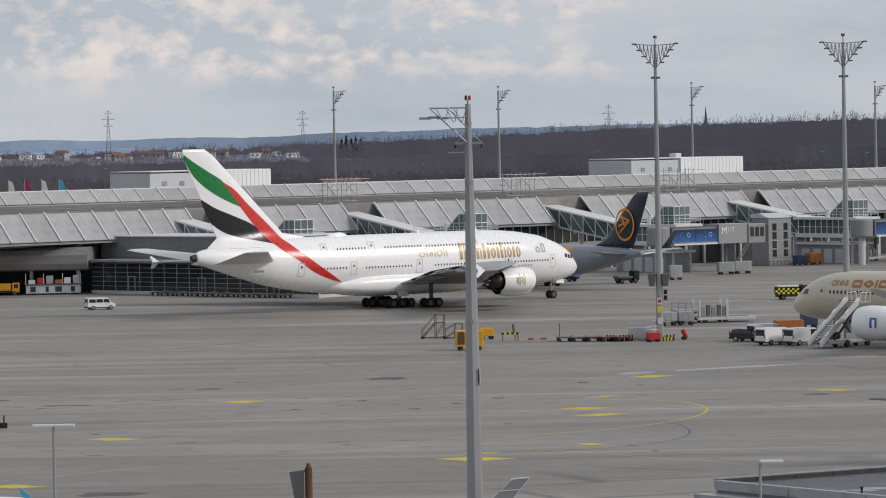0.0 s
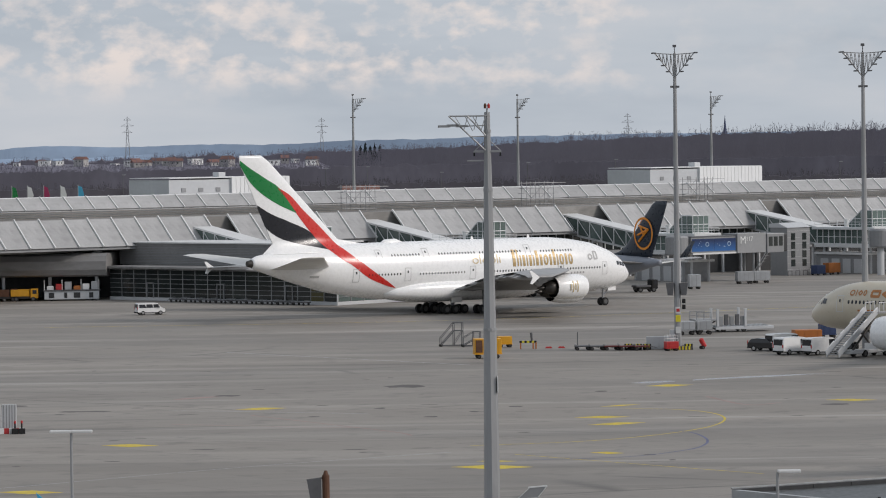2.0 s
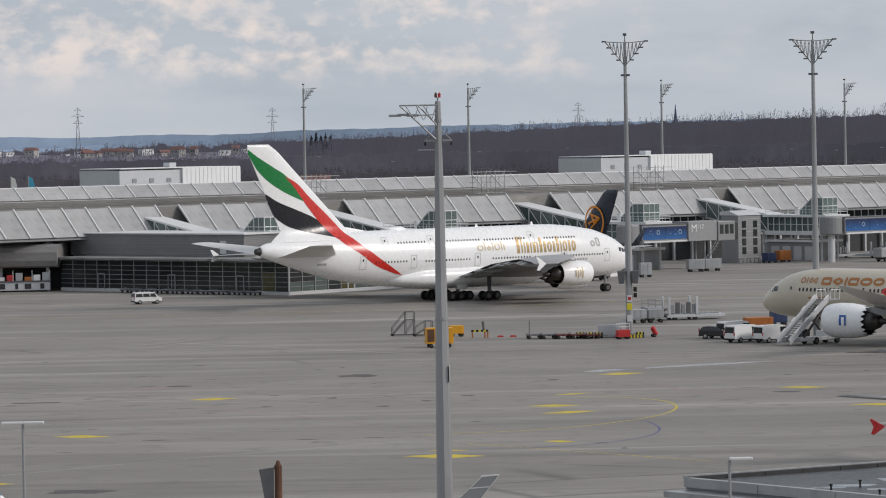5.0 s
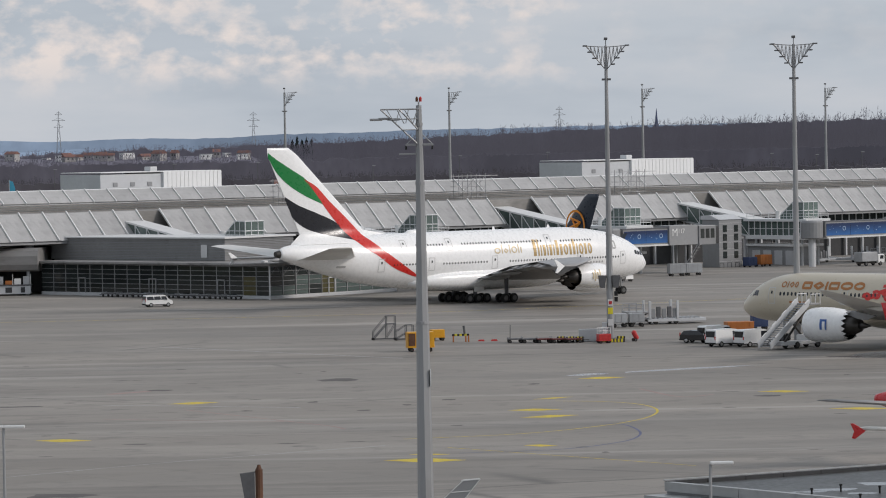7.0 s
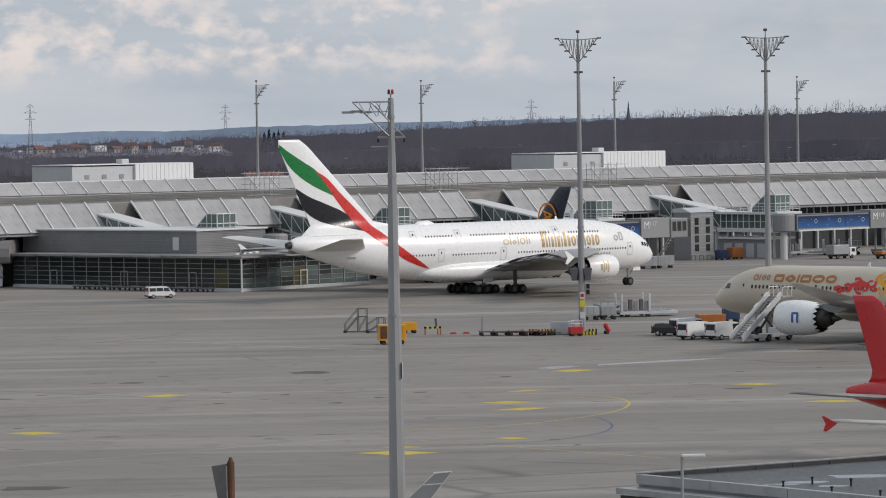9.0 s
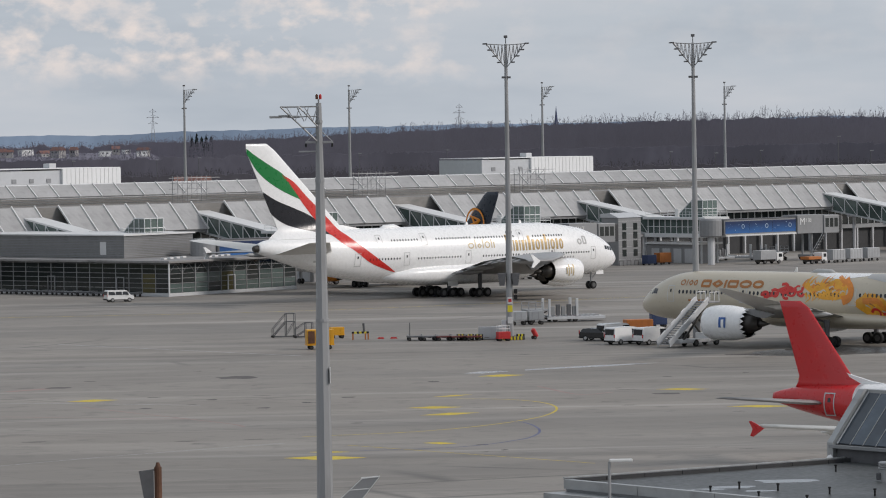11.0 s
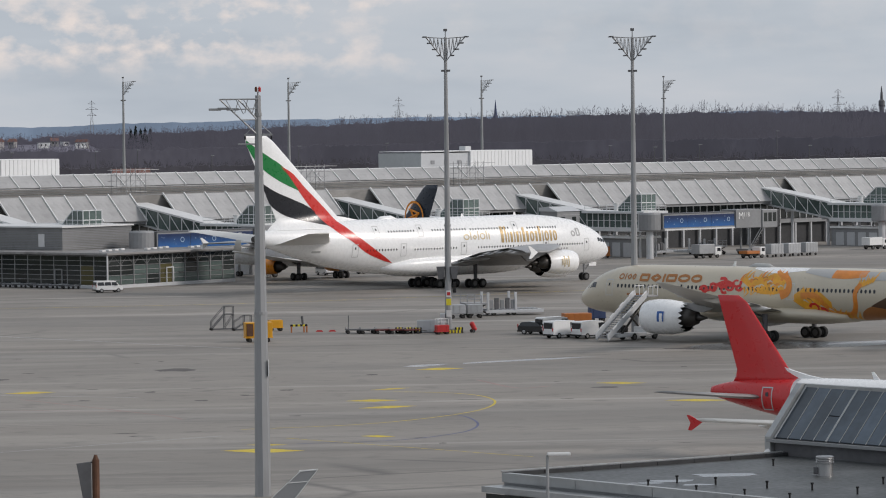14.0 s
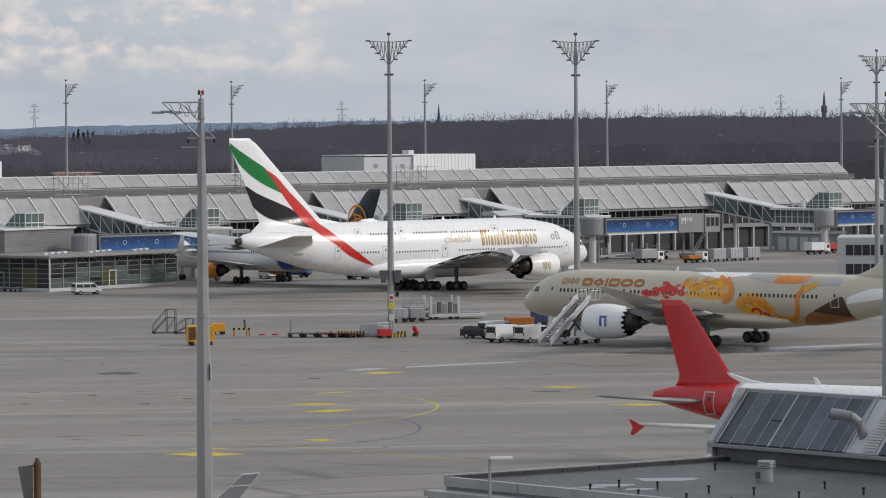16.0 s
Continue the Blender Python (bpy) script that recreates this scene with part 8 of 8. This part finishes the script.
def parapet(p, q, h, w, n, material):
    d = (q - p).normalized()
    s = Vector((-d.y, d.x, 0)) * w / 2
    L = (q - p).length
    for k in range(n):
        a, b = p + d * (L * k / n + 0.02), p + d * (L * (k + 1) / n - 0.02)
        bm = bm_new()
        loft(bm, [[(x + s + Vector((0, 0, ZR - 0.3)))[:], (x - s + Vector((0, 0, ZR - 0.3)))[:], (x - s * 1.1 + Vector((0, 0, ZR + h)))[:], (x + s * 1.1 + Vector((0, 0, ZR + h)))[:]] for x in (a, b)])
        bmesh.ops.recalc_face_normals(bm, faces=list(bm.faces))
        part("parapet", bm, material, roof_b)


parapet(corner[0], corner[4], 0.18, 0.34, 9, "parapet")
# far parapet near-black: the shade on its inner face is painted in
parapet(corner[0], corner[1], 0.2, 0.36, 8, "dark")
bm = bm_new()
for a, b in ((corner[0], corner[1]),):
    d = (b - a).normalized()
    n = Vector((-d.y, d.x, 0)) * 0.32
    loft(bm, [[(x + n + Vector((0, 0, ZR + 0.19)))[:], (x + n * 0.5 + Vector((0, 0, ZR + 0.19)))[:], (x + n * 0.5 + Vector((0, 0, ZR + 0.26)))[:], (x + n + Vector((0, 0, ZR + 0.26)))[:]] for x in (a, b)])
bmesh.ops.recalc_face_normals(bm, faces=list(bm.faces))
part("coping", bm, "parapet", roof_b)
parapet(corner[1] + Vector((0.2, -0.2, 0)), corner[2], 0.25, 0.4, 8, "clad")
# lower glazed ledge before the parapet
a, b = corner[0] - 1.3 * U1 - 0.3 * U2, corner[4] - 1.3 * U1
bm = bm_new()
prism(bm, [(a.x, a.y), (b.x, b.y), (corner[4].x, corner[4].y), (corner[0].x, corner[0].y)][::1], ZR - 0.75, ZR - 0.45)
bmesh.ops.recalc_face_normals(bm, faces=list(bm.faces))
part("ledge", bm, "parapet", roof_b)
for k in range(14):
    p = a.lerp(b, (k + 0.1) / 14)
    q = a.lerp(b, (k + 0.9) / 14)
    bm = bm_new()
    loft(bm, [[(x + Vector((0, 0.1, ZR - 2.6)))[:], (x + Vector((0, 0.2, ZR - 2.6)))[:], (x + Vector((0, 0.2, ZR - 0.8)))[:], (x + Vector((0, 0.1, ZR - 0.8)))[:]] for x in (p, q)])
    bmesh.ops.recalc_face_normals(bm, faces=list(bm.faces))
    part("pane", bm, "glass", roof_b)
# puddles and felt laps
for k, (az, d, w) in enumerate(((6.8, 185, 1.6), (7.6, 188, 2.2), (7.2, 183, 1.1), (6.4, 184, 1.2))):
    bm = bm_new()
    c = polar(az, d)
    n = 14
    pts = [(c.x + w * (1 + 0.25 * math.sin(3 * q + k)) * math.cos(q) * 0.7, c.y + w * 0.9 * (1 + 0.3 * math.cos(2 * q)) * math.sin(q) * 0.6) for q in [2 * math.pi * i / n for i in range(n)]]
    prism(bm, pts, ZR, ZR + 0.006)
    part("puddle", bm, "puddle", roof_b)

bm = bm_new()
loft(bm, [[(28.3, 196.3, ZR), (29.0, 196.2, ZR), (29.1, 196.7, ZR), (28.5, 196.9, ZR)], [(28.6, 196.6, ZR + 0.35), (28.75, 196.55, ZR + 0.42), (28.8, 196.7, ZR + 0.4), (28.65, 196.75, ZR + 0.3)]])
part("membrane_flap", bm, "rib", roof_b, "loose white membrane at the roof corner")

# skylight: a lean-to of dark glass bars along the far edge
SK = Matrix.Translation((29.2, 197.2, ZR)) @ pose(0, 0, 0, 0, 0, -52.5)
sky = thing("sloping_skylight", "dark sloping skylight with pale glazing bars on the roof", "skylight", m=SK)
SW, SD, SHT = 26.0, 2.6, 2.75
bm = bm_new()
prism(bm, [(0.0, 0.0), (SD + 0.2, 0.0), (SD + 0.2, SHT + 0.75), (SD, SHT + 0.75), (0.0, 0.8)], 0, SW, "x")
part("kerb", bm, "galv_dark", sky)
n = Vector((0, -SHT, SD)).normalized()
bars = [0.0, 0.95, 1.9, 2.85, 3.8, 4.75, 5.7, 6.65, 7.6, 8.55, 9.2]
for a, b in list(zip(bars, bars[1:])) + [(11.6 + 0.95 * k, 12.55 + 0.95 * k) for k in range(10)]:
    for f0, f1 in (((0.03, 0.47), (0.49, 0.97)) if abs(a - 2.85) < 0.1 else ((0.03, 0.97),)):
        bm = bm_new()
        lo, hi = Vector((0, SD * f0, 0.85 + SHT * f0)), Vector((0, SD * f1, 0.85 + SHT * f1))
        loft(bm, [[(a + 0.05, lo.y, lo.z), (b - 0.05, lo.y, lo.z), (b - 0.05, hi.y, hi.z), (a + 0.05, hi.y, hi.z)], [(a + 0.05, lo.y + n.y * 0.05, lo.z + n.z * 0.05), (b - 0.05, lo.y + n.y * 0.05, lo.z + n.z * 0.05), (b - 0.05, hi.y + n.y * 0.05, hi.z + n.z * 0.05), (a + 0.05, hi.y + n.y * 0.05, hi.z + n.z * 0.05)]])
        part("pane", bm, "solar", sky)
for x in bars + [11.6 + 0.95 * k for k in range(11)]:
    bm = bm_new()
    tube(bm, (x, 0, 0.93), (x, SD, 0.93 + SHT), 0.024 if x not in (0.0, 3.8, 9.2) else 0.06, None, 6)
    part("glazing_bar", bm, "parapet", sky)
bm = bm_new()
box(bm, -0.25, SW, SD - 0.1, SD + 0.35, SHT + 0.72, SHT + 0.98)
part("ridge_capping", bm, "parapet", sky)
bm = bm_new()
prism(bm, [(-0.25, 0.0), (SD + 0.1, 0.0), (SD + 0.1, SHT + 1.0), (SD - 0.35, SHT + 1.0), (-0.25, 1.0)], -0.5, -0.08, "x")
part("gable_capping", bm, "parapet", sky)
bm = bm_new()
box(bm, -0.3, SW, -0.35, 0.0, 0.72, 0.88)
part("gutter", bm, "clad", sky)
bm = bm_new()
for x in (9.45, 11.35):
    tube(bm, (x, 0.2, 1.05), (x, SD, 1.05 + SHT), 0.05, None, 6)
part("ladder_frame", bm, "parapet", sky)
bm = bm_new()
loft(bm, [[(9.25, 0.1, 0.9), (11.55, 0.1, 0.9), (11.55, SD, 0.9 + SHT), (9.25, SD, 0.9 + SHT)], [(9.25, 0.1, 0.97), (11.55, 0.1, 0.97), (11.55, SD, 0.97 + SHT), (9.25, SD, 0.97 + SHT)]])
part("flashing", bm, "clad_light", sky)
for k in range(20):
    f = (k + 0.5) / 20
    bm = bm_new()
    box(bm, 10.45, 11.35, SD * f - 0.05, SD * f + 0.05, 1.05 + SHT * f, 1.13 + SHT * f)
    part("ladder_rung", bm, "rib", sky)
# bent pipe
bm = bm_new()
tube(bm, (9.85, 0.9, 1.6), (9.85, 0.55, 2.5), 0.24, None, 14)
tube(bm, (9.85, 0.55, 2.5), (9.5, 0.3, 2.85), 0.25, None, 14)
tube(bm, (9.5, 0.3, 2.85), (8.5, -0.1, 2.95), 0.27, 0.3, 14)
part("vent_pipe", bm, "clad", sky)
# near-black disc paints the shade inside the closed pipe end
bm = bm_new()
tube(bm, (8.52, -0.09, 2.95), (8.46, -0.115, 2.956), 0.27, None, 14)
part("pipe_mouth", bm, "dark", sky)

# roof ventilator and small stub vents
t = thing("roof_ventilator", "shiny round roof ventilator with louvred head", "vent", m=Matrix.Translation(polar(9.2, 187.5, ZR)))
bm = bm_new()
tube(bm, (0, 0, 0), (0, 0, 0.62), 0.40, None, 20)
part("drum", bm, "metal", t)
for k in range(3):
    bm = bm_new()
    lathe(bm, [(0.62 + 0.13 * k, 0.42), (0.66 + 0.13 * k, 0.47), (0.72 + 0.13 * k, 0.47), (0.75 + 0.13 * k, 0.42)], 20, "z")
    part("louvre_ring", bm, "metal", t)
bm = bm_new()
rbox(bm, -0.58, -0.36, -0.15, 0.15, 0.1, 0.45, 0.03)
part("motor_box", bm, "galv_dark", t)
for k, (az, d) in enumerate(((6.9, 184), (7.5, 183), (8.3, 181), (9.0, 180), (9.7, 178), (7.2, 179), (7.95, 177), (8.65, 175), (6.45, 182), (8.4, 193), (10.1, 183), (10.7, 180))):
    t = thing("stub_vent", "small black stub vent on the felt roof", "vent", "roof stub vents", m=Matrix.Translation(polar(az, d, ZR)))
    bm = bm_new()
    tube(bm, (0, 0, 0), (0, 0, 0.3), 0.05, None, 8)
    tube(bm, (0, 0, 0.3), (0, 0, 0.38), 0.08, None, 8)
    part("pipe", bm, "tyre", t)

# ---- apron markings ----
def lozenge(x0, x1, y0, y1, h, label="worn yellow painted marking"):
    """A painted lozenge between two tips."""
    xm, ym = (x0 + x1) / 2, (y0 + y1) / 2
    flat_mark("yellow_marking", [(x0, y0), (xm, ym - h / 2), (x1, y1), (xm, ym + h / 2)], "line_yellow", label)


for x0, x1, y0, y1, h in ((-30.9, -25.9, 311.9, 310.9, 3.2), (-22, -17.1, 353.1, 354.1, 3.4), (10.1, 15.3, 336.5, 336.5, 3.0), (11.0, 16.4, 327.3, 329.3, 3.0), (-1.1, 5.4, 286.0, 285.0, 4.2), (10.2, 13.0, 297.7, 296.7, 2.2), (18.8, 23.8, 379.0, 380.0, 3.6), (-34.5, -29.5, 270.0, 269.0, 3.0), (0.9, 4.2, 291.0, 290.5, 1.5), (35.0, 40.0, 355, 354, 3.0), (39.0, 45.0, 331, 330, 3.0), (50, 56, 366, 366, 3.2), (13.0, 17.0, 350, 352.5, 1.6)):
    lozenge(x0, x1, y0, y1, h)


def bend(pts, n=8):
    xs = np.linspace(0, len(pts) - 1, (len(pts) - 1) * n + 1)
    fx, fy = curve(list(enumerate(p[0] for p in pts))), curve(list(enumerate(p[1] for p in pts)))
    return [(fx(x), fy(x)) for x in xs]


line_mark("yellow_guide_line", bend([(0.5, 306.2), (10.0, 309.2), (16.5, 314.9), (21.4, 322.7), (23.6, 331.5), (23.1, 339.5), (20.2, 344.7), (15.0, 347.5)]), 0.22, "line_yellow", "thin yellow stand guide line curving round")
line_mark("blue_guide_line", bend([(4.9, 291.3), (13.1, 293.2), (17.9, 298.6), (19.8, 303.3), (20.5, 309.5), (19.8, 316.5), (18.0, 319.5)]), 0.22, "line_blue", "thin blue stand guide line curving round", 0.008)
line_mark("pale_line", bend([(-29.2, 453.6), (0.8, 420.2)]), 0.25, "line_white", "faded white apron line")
line_mark("pale_line", bend([(4.1, 296.9), (22.5, 276.3)]), 0.16, "line_yellow", "faded yellow apron line")
line_mark("pale_line", bend([(-40, 268), (-18, 288), (-1, 300)]), 0.12, "line_white", "faded white apron line")
line_mark("red_line", bend([(-20, 345), (-12, 332), (-6, 322), (-4.5, 318)]), 0.3, "line_red", "faded red apron line")
line_mark("red_line", bend([(24, 362), (27, 350), (30.5, 352)]), 0.4, "line_red", "faded red apron line")
line_mark("pale_line", bend([(-60, 525), (0, 530), (60, 560)]), 0.3, "line_yellow", "faded yellow taxi line")
line_mark("joint_line", bend([(-48, 374), (-35, 363.5), (-22.2, 352.8)]), 0.22, "patch", "dark open joint between concrete slabs")
line_mark("pale_line", bend([(-28.3, 352.6), (-21.9, 350.5), (-9.0, 344.9)]), 0.2, "line_white", "short faded white apron line")
line_mark("red_line", bend([(-26.8, 335.0), (-18, 331), (-10.1, 328.3)]), 0.3, "line_red", "faded red apron line")
line_mark("red_line", bend([(-28.9, 368.5), (-25.1, 371.9)]), 1.2, "line_red", "faded red apron patch")
rnd = random.Random(77)
for k in range(70):
    d = rnd.uniform(275, 430)
    c = polar(rnd.uniform(-7, 11), d)
    w, h = rnd.uniform(0.5, 2.6), rnd.uniform(0.25, 0.9)
    pts = [(c.x + w / 2 * math.cos(q) * rnd.uniform(0.6, 1.1), c.y + h / 2 * math.sin(q) * rnd.uniform(0.5, 1.2)) for q in [2 * math.pi * i / 8 for i in range(8)]]
    flat_mark("spall_patch", pts, "patch", "small dark spalled patch on the apron", 0.0045)
# wet sheen and tar patches
flat_mark("wet_patch", [(17.6, 384), (19.5, 383), (22.5, 386), (22, 387.4), (19.5, 386.8)], "wet", "pale wet streak on the apron", 0.004)
flat_mark("wet_patch", [(24.2, 387), (28, 389), (34, 392), (40, 396.5), (33, 394), (27, 390.6), (24.4, 388.6)], "wet", "pale wet streak on the apron", 0.004)
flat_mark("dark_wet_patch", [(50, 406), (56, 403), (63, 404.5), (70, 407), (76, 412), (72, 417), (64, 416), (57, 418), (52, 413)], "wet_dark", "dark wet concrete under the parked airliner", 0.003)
flat_mark("wet_patch", [(66, 411), (74, 413.5), (84, 419), (80, 420), (70, 415.5)], "wet", "pale wet patch under the parked airliner", 0.004)
for x, y, w, h in ((-6, 384, 5.5, 5), (-24, 373, 3, 3), (-45, 362, 4.5, 3), (-24, 262, 6, 4), (35.5, 349, 3, 2.4), (-36.5, 353, 6, 2.2), (-8, 352, 1.2, 2), (-3, 340, 1.4, 2), (5, 352, 1.6, 2), (14, 372, 1.6, 2), (-14, 342, 1.2, 1.6), (1, 346, 1.0, 1.8), (58, 415, 6, 5), (50, 408, 5, 3)):
    rnd = random.Random(int(x * 7 + y))
    pts = []
    for i in range(11):
        q = 2 * math.pi * i / 11
        pts.append((x + w / 2 * math.cos(q) * rnd.uniform(0.7, 1.1), y + h / 2 * math.sin(q) * rnd.uniform(0.5, 1.1)))
    flat_mark("tar_patch", pts, "patch", "dark oil and tar patch on the apron", 0.005)

# ---- small far things ----
def pylon(az, d, top_z, label):
    """A lattice power pylon with three cross-arms."""
    t = thing("power_pylon", label, "pylon", "distant power pylons", m=Matrix.Translation(polar(az, d)))
    h = top_z
    for sx in (-1, 1):
        for sy in (-1, 1):
            bm = bm_new()
            tube(bm, (sx * 2.6, sy * 2.6, 0), (0, 0, h), 0.2, 0.12, 4)
            part("leg", bm, "galv", t)
    for f, w in ((0.78, 3.2), (0.87, 4.2), (0.95, 2.4)):
        bm = bm_new()
        tube(bm, (-w, 0, h * f), (w, 0, h * f), 0.18, None, 4)
        tube(bm, (-w, 0, h * f), (0, 0, h * f + 1.8), 0.12, None, 4)
        tube(bm, (w, 0, h * f), (0, 0, h * f + 1.8), 0.12, None, 4)
        part("cross_arm", bm, "galv", t)
    for k in range(8):
        z0, z1 = h * k / 9, h * (k + 1) / 9
        r0, r1 = 2.6 * (1 - k / 9), 2.6 * (1 - (k + 1) / 9)
        bm = bm_new()
        tube(bm, (-r0, -r0, z0), (r1, -r1, z1), 0.1, None, 4)
        tube(bm, (r0, -r0, z0), (-r1, -r1, z1), 0.1, None, 4)
        part("brace", bm, "galv", t)
    return t


for az, d, el in ((-5.17, 2450, 0.56), (-2.15, 2500, 0.50), (2.62, 2500, 0.50), (9.45, 2450, 0.55)):
    pylon(az, d, 24.9 + d * math.tan(radians(el)), "distant grey lattice power pylon")
# church spire and lattice tower
t = thing("church_spire", "dark pointed church spire above the woods", "church", m=Matrix.Translation(polar(4.13, 2480)))
bm = bm_new()
rbox(bm, -2, 2, -2, 2, 0, 31, 0.1)
part("tower_wall", bm, "house_wall", t)
bm = bm_new()
lathe(bm, [(30.8, 2.2), (34, 1.1), (44.0, 0.08)], 8, "z")
part("spire", bm, "blue_dark", t)
t = thing("observation_tower", "dark tower with a stepped head above the woods", "tower", m=Matrix.Translation(polar(10.12, 2480)))
bm = bm_new()
lathe(bm, [(0, 1.8), (36, 1.5), (37, 2.1), (40, 2.1), (41, 1.0), (45, 0.8), (50, 0.2)], 10, "z")
part("shaft", bm, "galv_dark", t)

# town among the trees
rnd = random.Random(21)
for k in range(24):
    az = rnd.uniform(-7.2, -2.7) if k < 21 else rnd.uniform(-2.6, -2.0)
    d = rnd.uniform(1860, 1985)
    red = rnd.random() < 0.55
    t = thing("house", "pale rendered house with a red-brown tiled roof among trees" if red else "white flat-roofed house among bare trees", "house", "distant town houses", m=Matrix.Translation(polar(az, d, town_ground(az) - 0.6)) @ pose(0, 0, 0, 0, 0, rnd.uniform(-40, 40)))
    w, l, h = rnd.uniform(1.8, 2.6), rnd.uniform(1.6, 3.6), rnd.uniform(2.2, 4.2)
    bm = bm_new()
    box(bm, -l, l, -w, w, 0, h)
    part("wall", bm, "house_wall" if red else "clad_white", t)
    bm = bm_new()
    if red:
        prism(bm, [(-w - 0.4, h), (w + 0.4, h), (0, h + w * 0.7)], -l - 0.3, l + 0.3, "x")
    else:
        box(bm, -l - 0.2, l + 0.2, -w - 0.2, w + 0.2, h, h + 0.25)
    part("roof", bm, "house_roof" if red else "clad", t)
    for q in (-0.55, 0.2):
        bm = bm_new()
        rbox(bm, l * q, l * q + 0.7, -w - 0.06, -w + 0.02, h - 1.4, h - 0.6, 0.03)
        part("window", bm, "glass", t)
# low buildings, flags and lamps between the pier and the woods
for az, d, w, h, mt in ((-6.3, 980, 9, 10.6, "clad_light"), (-5.75, 990, 9, 11.2, "clad_light"), (-1.72, 900, 8, 13.4, "clad_white"), (2.65, 940, 7, 12.0, "clad_light"), (4.95, 930, 6, 13.0, "clad_light"), (-6.9, 985, 4, 10.6, "clad_light")):
    t = thing("low_hall", "low pale flat-roofed hall behind the pier", "building", "halls behind the pier", m=Matrix.Translation(polar(az, d)) @ pose(0, 0, 0, 0, 0, 5))
    bm = bm_new()
    rbox(bm, -w, w, 0, 12, 0, h, 0.1)
    part("wall", bm, mt, t)
    bm = bm_new()
    box(bm, -w - 0.2, w + 0.2, -0.2, 12.2, h, h + 0.4)
    part("roof_edge", bm, "clad", t)
for az, mt in ((-6.97, "green"), (-6.73, "rib"), (-6.48, "flag_plum"), (-6.22, "rib"), (-5.95, "flag_cyan")):
    t = thing("flag", "tall hanging banner flag on a pole behind the pier", "flag", "row of flags", m=Matrix.Translation(polar(az, 900)))
    bm = bm_new()
    tube(bm, (0, 0, 0), (0, 0, 17.2), 0.12, None, 6)
    part("pole", bm, "galv", t)
    bm = bm_new()
    prism(bm, [(0.1, 12.4), (1.2, 12.8), (1.5, 14.8), (1.0, 16.6), (0.1, 17.0)], -0.04, 0.04, "y")
    part("cloth", bm, mt, t)
for az, el in ((-5.25, -0.35), (-3.4, -0.30), (-2.1, -0.3), (-1.45, -0.28), (-0.3, -0.38), (1.05, -0.25), (2.42, -0.22), (5.9, -0.3), (6.6, -0.33), (7.3, -0.3), (8.5, -0.1), (9.0, -0.33), (0.4, -0.38)):
    t = thing("street_lamp", "thin road lamp behind the pier", "street lamp", "lamps behind the pier", m=Matrix.Translation(polar(az, 930)))
    z = 24.9 + 930 * math.tan(radians(el))
    bm = bm_new()
    tube(bm, (0, 0, 0), (0, 0, z), 0.12, 0.08, 6)
    part("pole", bm, "galv_dark", t)
    bm = bm_new()
    rbox(bm, -0.2, 0.7, -0.2, 0.2, z - 0.05, z + 0.12, 0.05)
    part("lamp_head", bm, "galv", t)
# red-roofed house and scrub close behind the pier
t = thing("red_roof_house", "long house with a red tiled roof behind the pier", "house", m=Matrix.Translation(polar(-1.55, 980)))
bm = bm_new()
box(bm, -4.5, 4.5, -4, 4, 0, 12.6)
part("wall", bm, "house_wall", t)
bm = bm_new()
prism(bm, [(-4.6, 12.6), (4.6, 12.6), (0, 15.2)], -5, 5, "x")
part("roof", bm, "house_roof", t)
# conifers on the horizon
for k in range(5):
    t = thing("conifer", "dark conifer standing above the leafless wood", "tree", "conifers on the horizon", m=Matrix.Translation(polar(-1.55 + 0.075 * k, 2050 + 8 * k)))
    h = 26.5 + (1.8 if k in (1, 3) else 0)
    bm = bm_new()
    tube(bm, (0, 0, 0), (0, 0, h), 0.4, 0.05, 6)
    part("trunk", bm, "bark", t)
    rr = random.Random(k)
    bm = bm_new()
    for j in range(70):
        f = rr.random() ** 0.8
        z = h * (0.25 + 0.75 * f)
        r = 4.2 * (1.03 - f)
        q = rr.uniform(0, 6.28)
        p = Vector((0, 0, z))
        e = Vector((r * math.cos(q), r * math.sin(q), z - 0.8))
        s = Vector((-math.sin(q), math.cos(q), 0)) * 0.9
        bm.faces.new([bm.verts.new(v) for v in (p + Vector((0, 0, 0.7)), e + s, e - Vector((0, 0, 0.8)), e - s)])
    part("crown", bm, "conifer", t)


# ---- what moves ----
def motions():
    """The airliner and a white van taxi slowly past the pier; a service truck drives off behind the parked twin-jet."""
    rows = [(float(i), pose(-5.74 + 2.5946 * i + 0.01843 * i * i, 551.66 + 1.9584 * i - 0.00756 * i * i, 0, 0, 0, 38.4 - 0.11 * i)) for i in range(17)]
    walk(airliner, rows)
    walk(taxi_van, [(float(i), pose(-52.48 + 2.362 * i - 0.02547 * i * i + 0.001812 * i ** 3, 559.87 + 0.9815 * i, 0, 0, 0, 22)) for i in range(17)])
    walk(fire, [(float(i), pose(52.1 + 2.4 * i, 549.0 + 0.3 * i, 0, 0, 0, 5)) for i in range(17)])


motions()
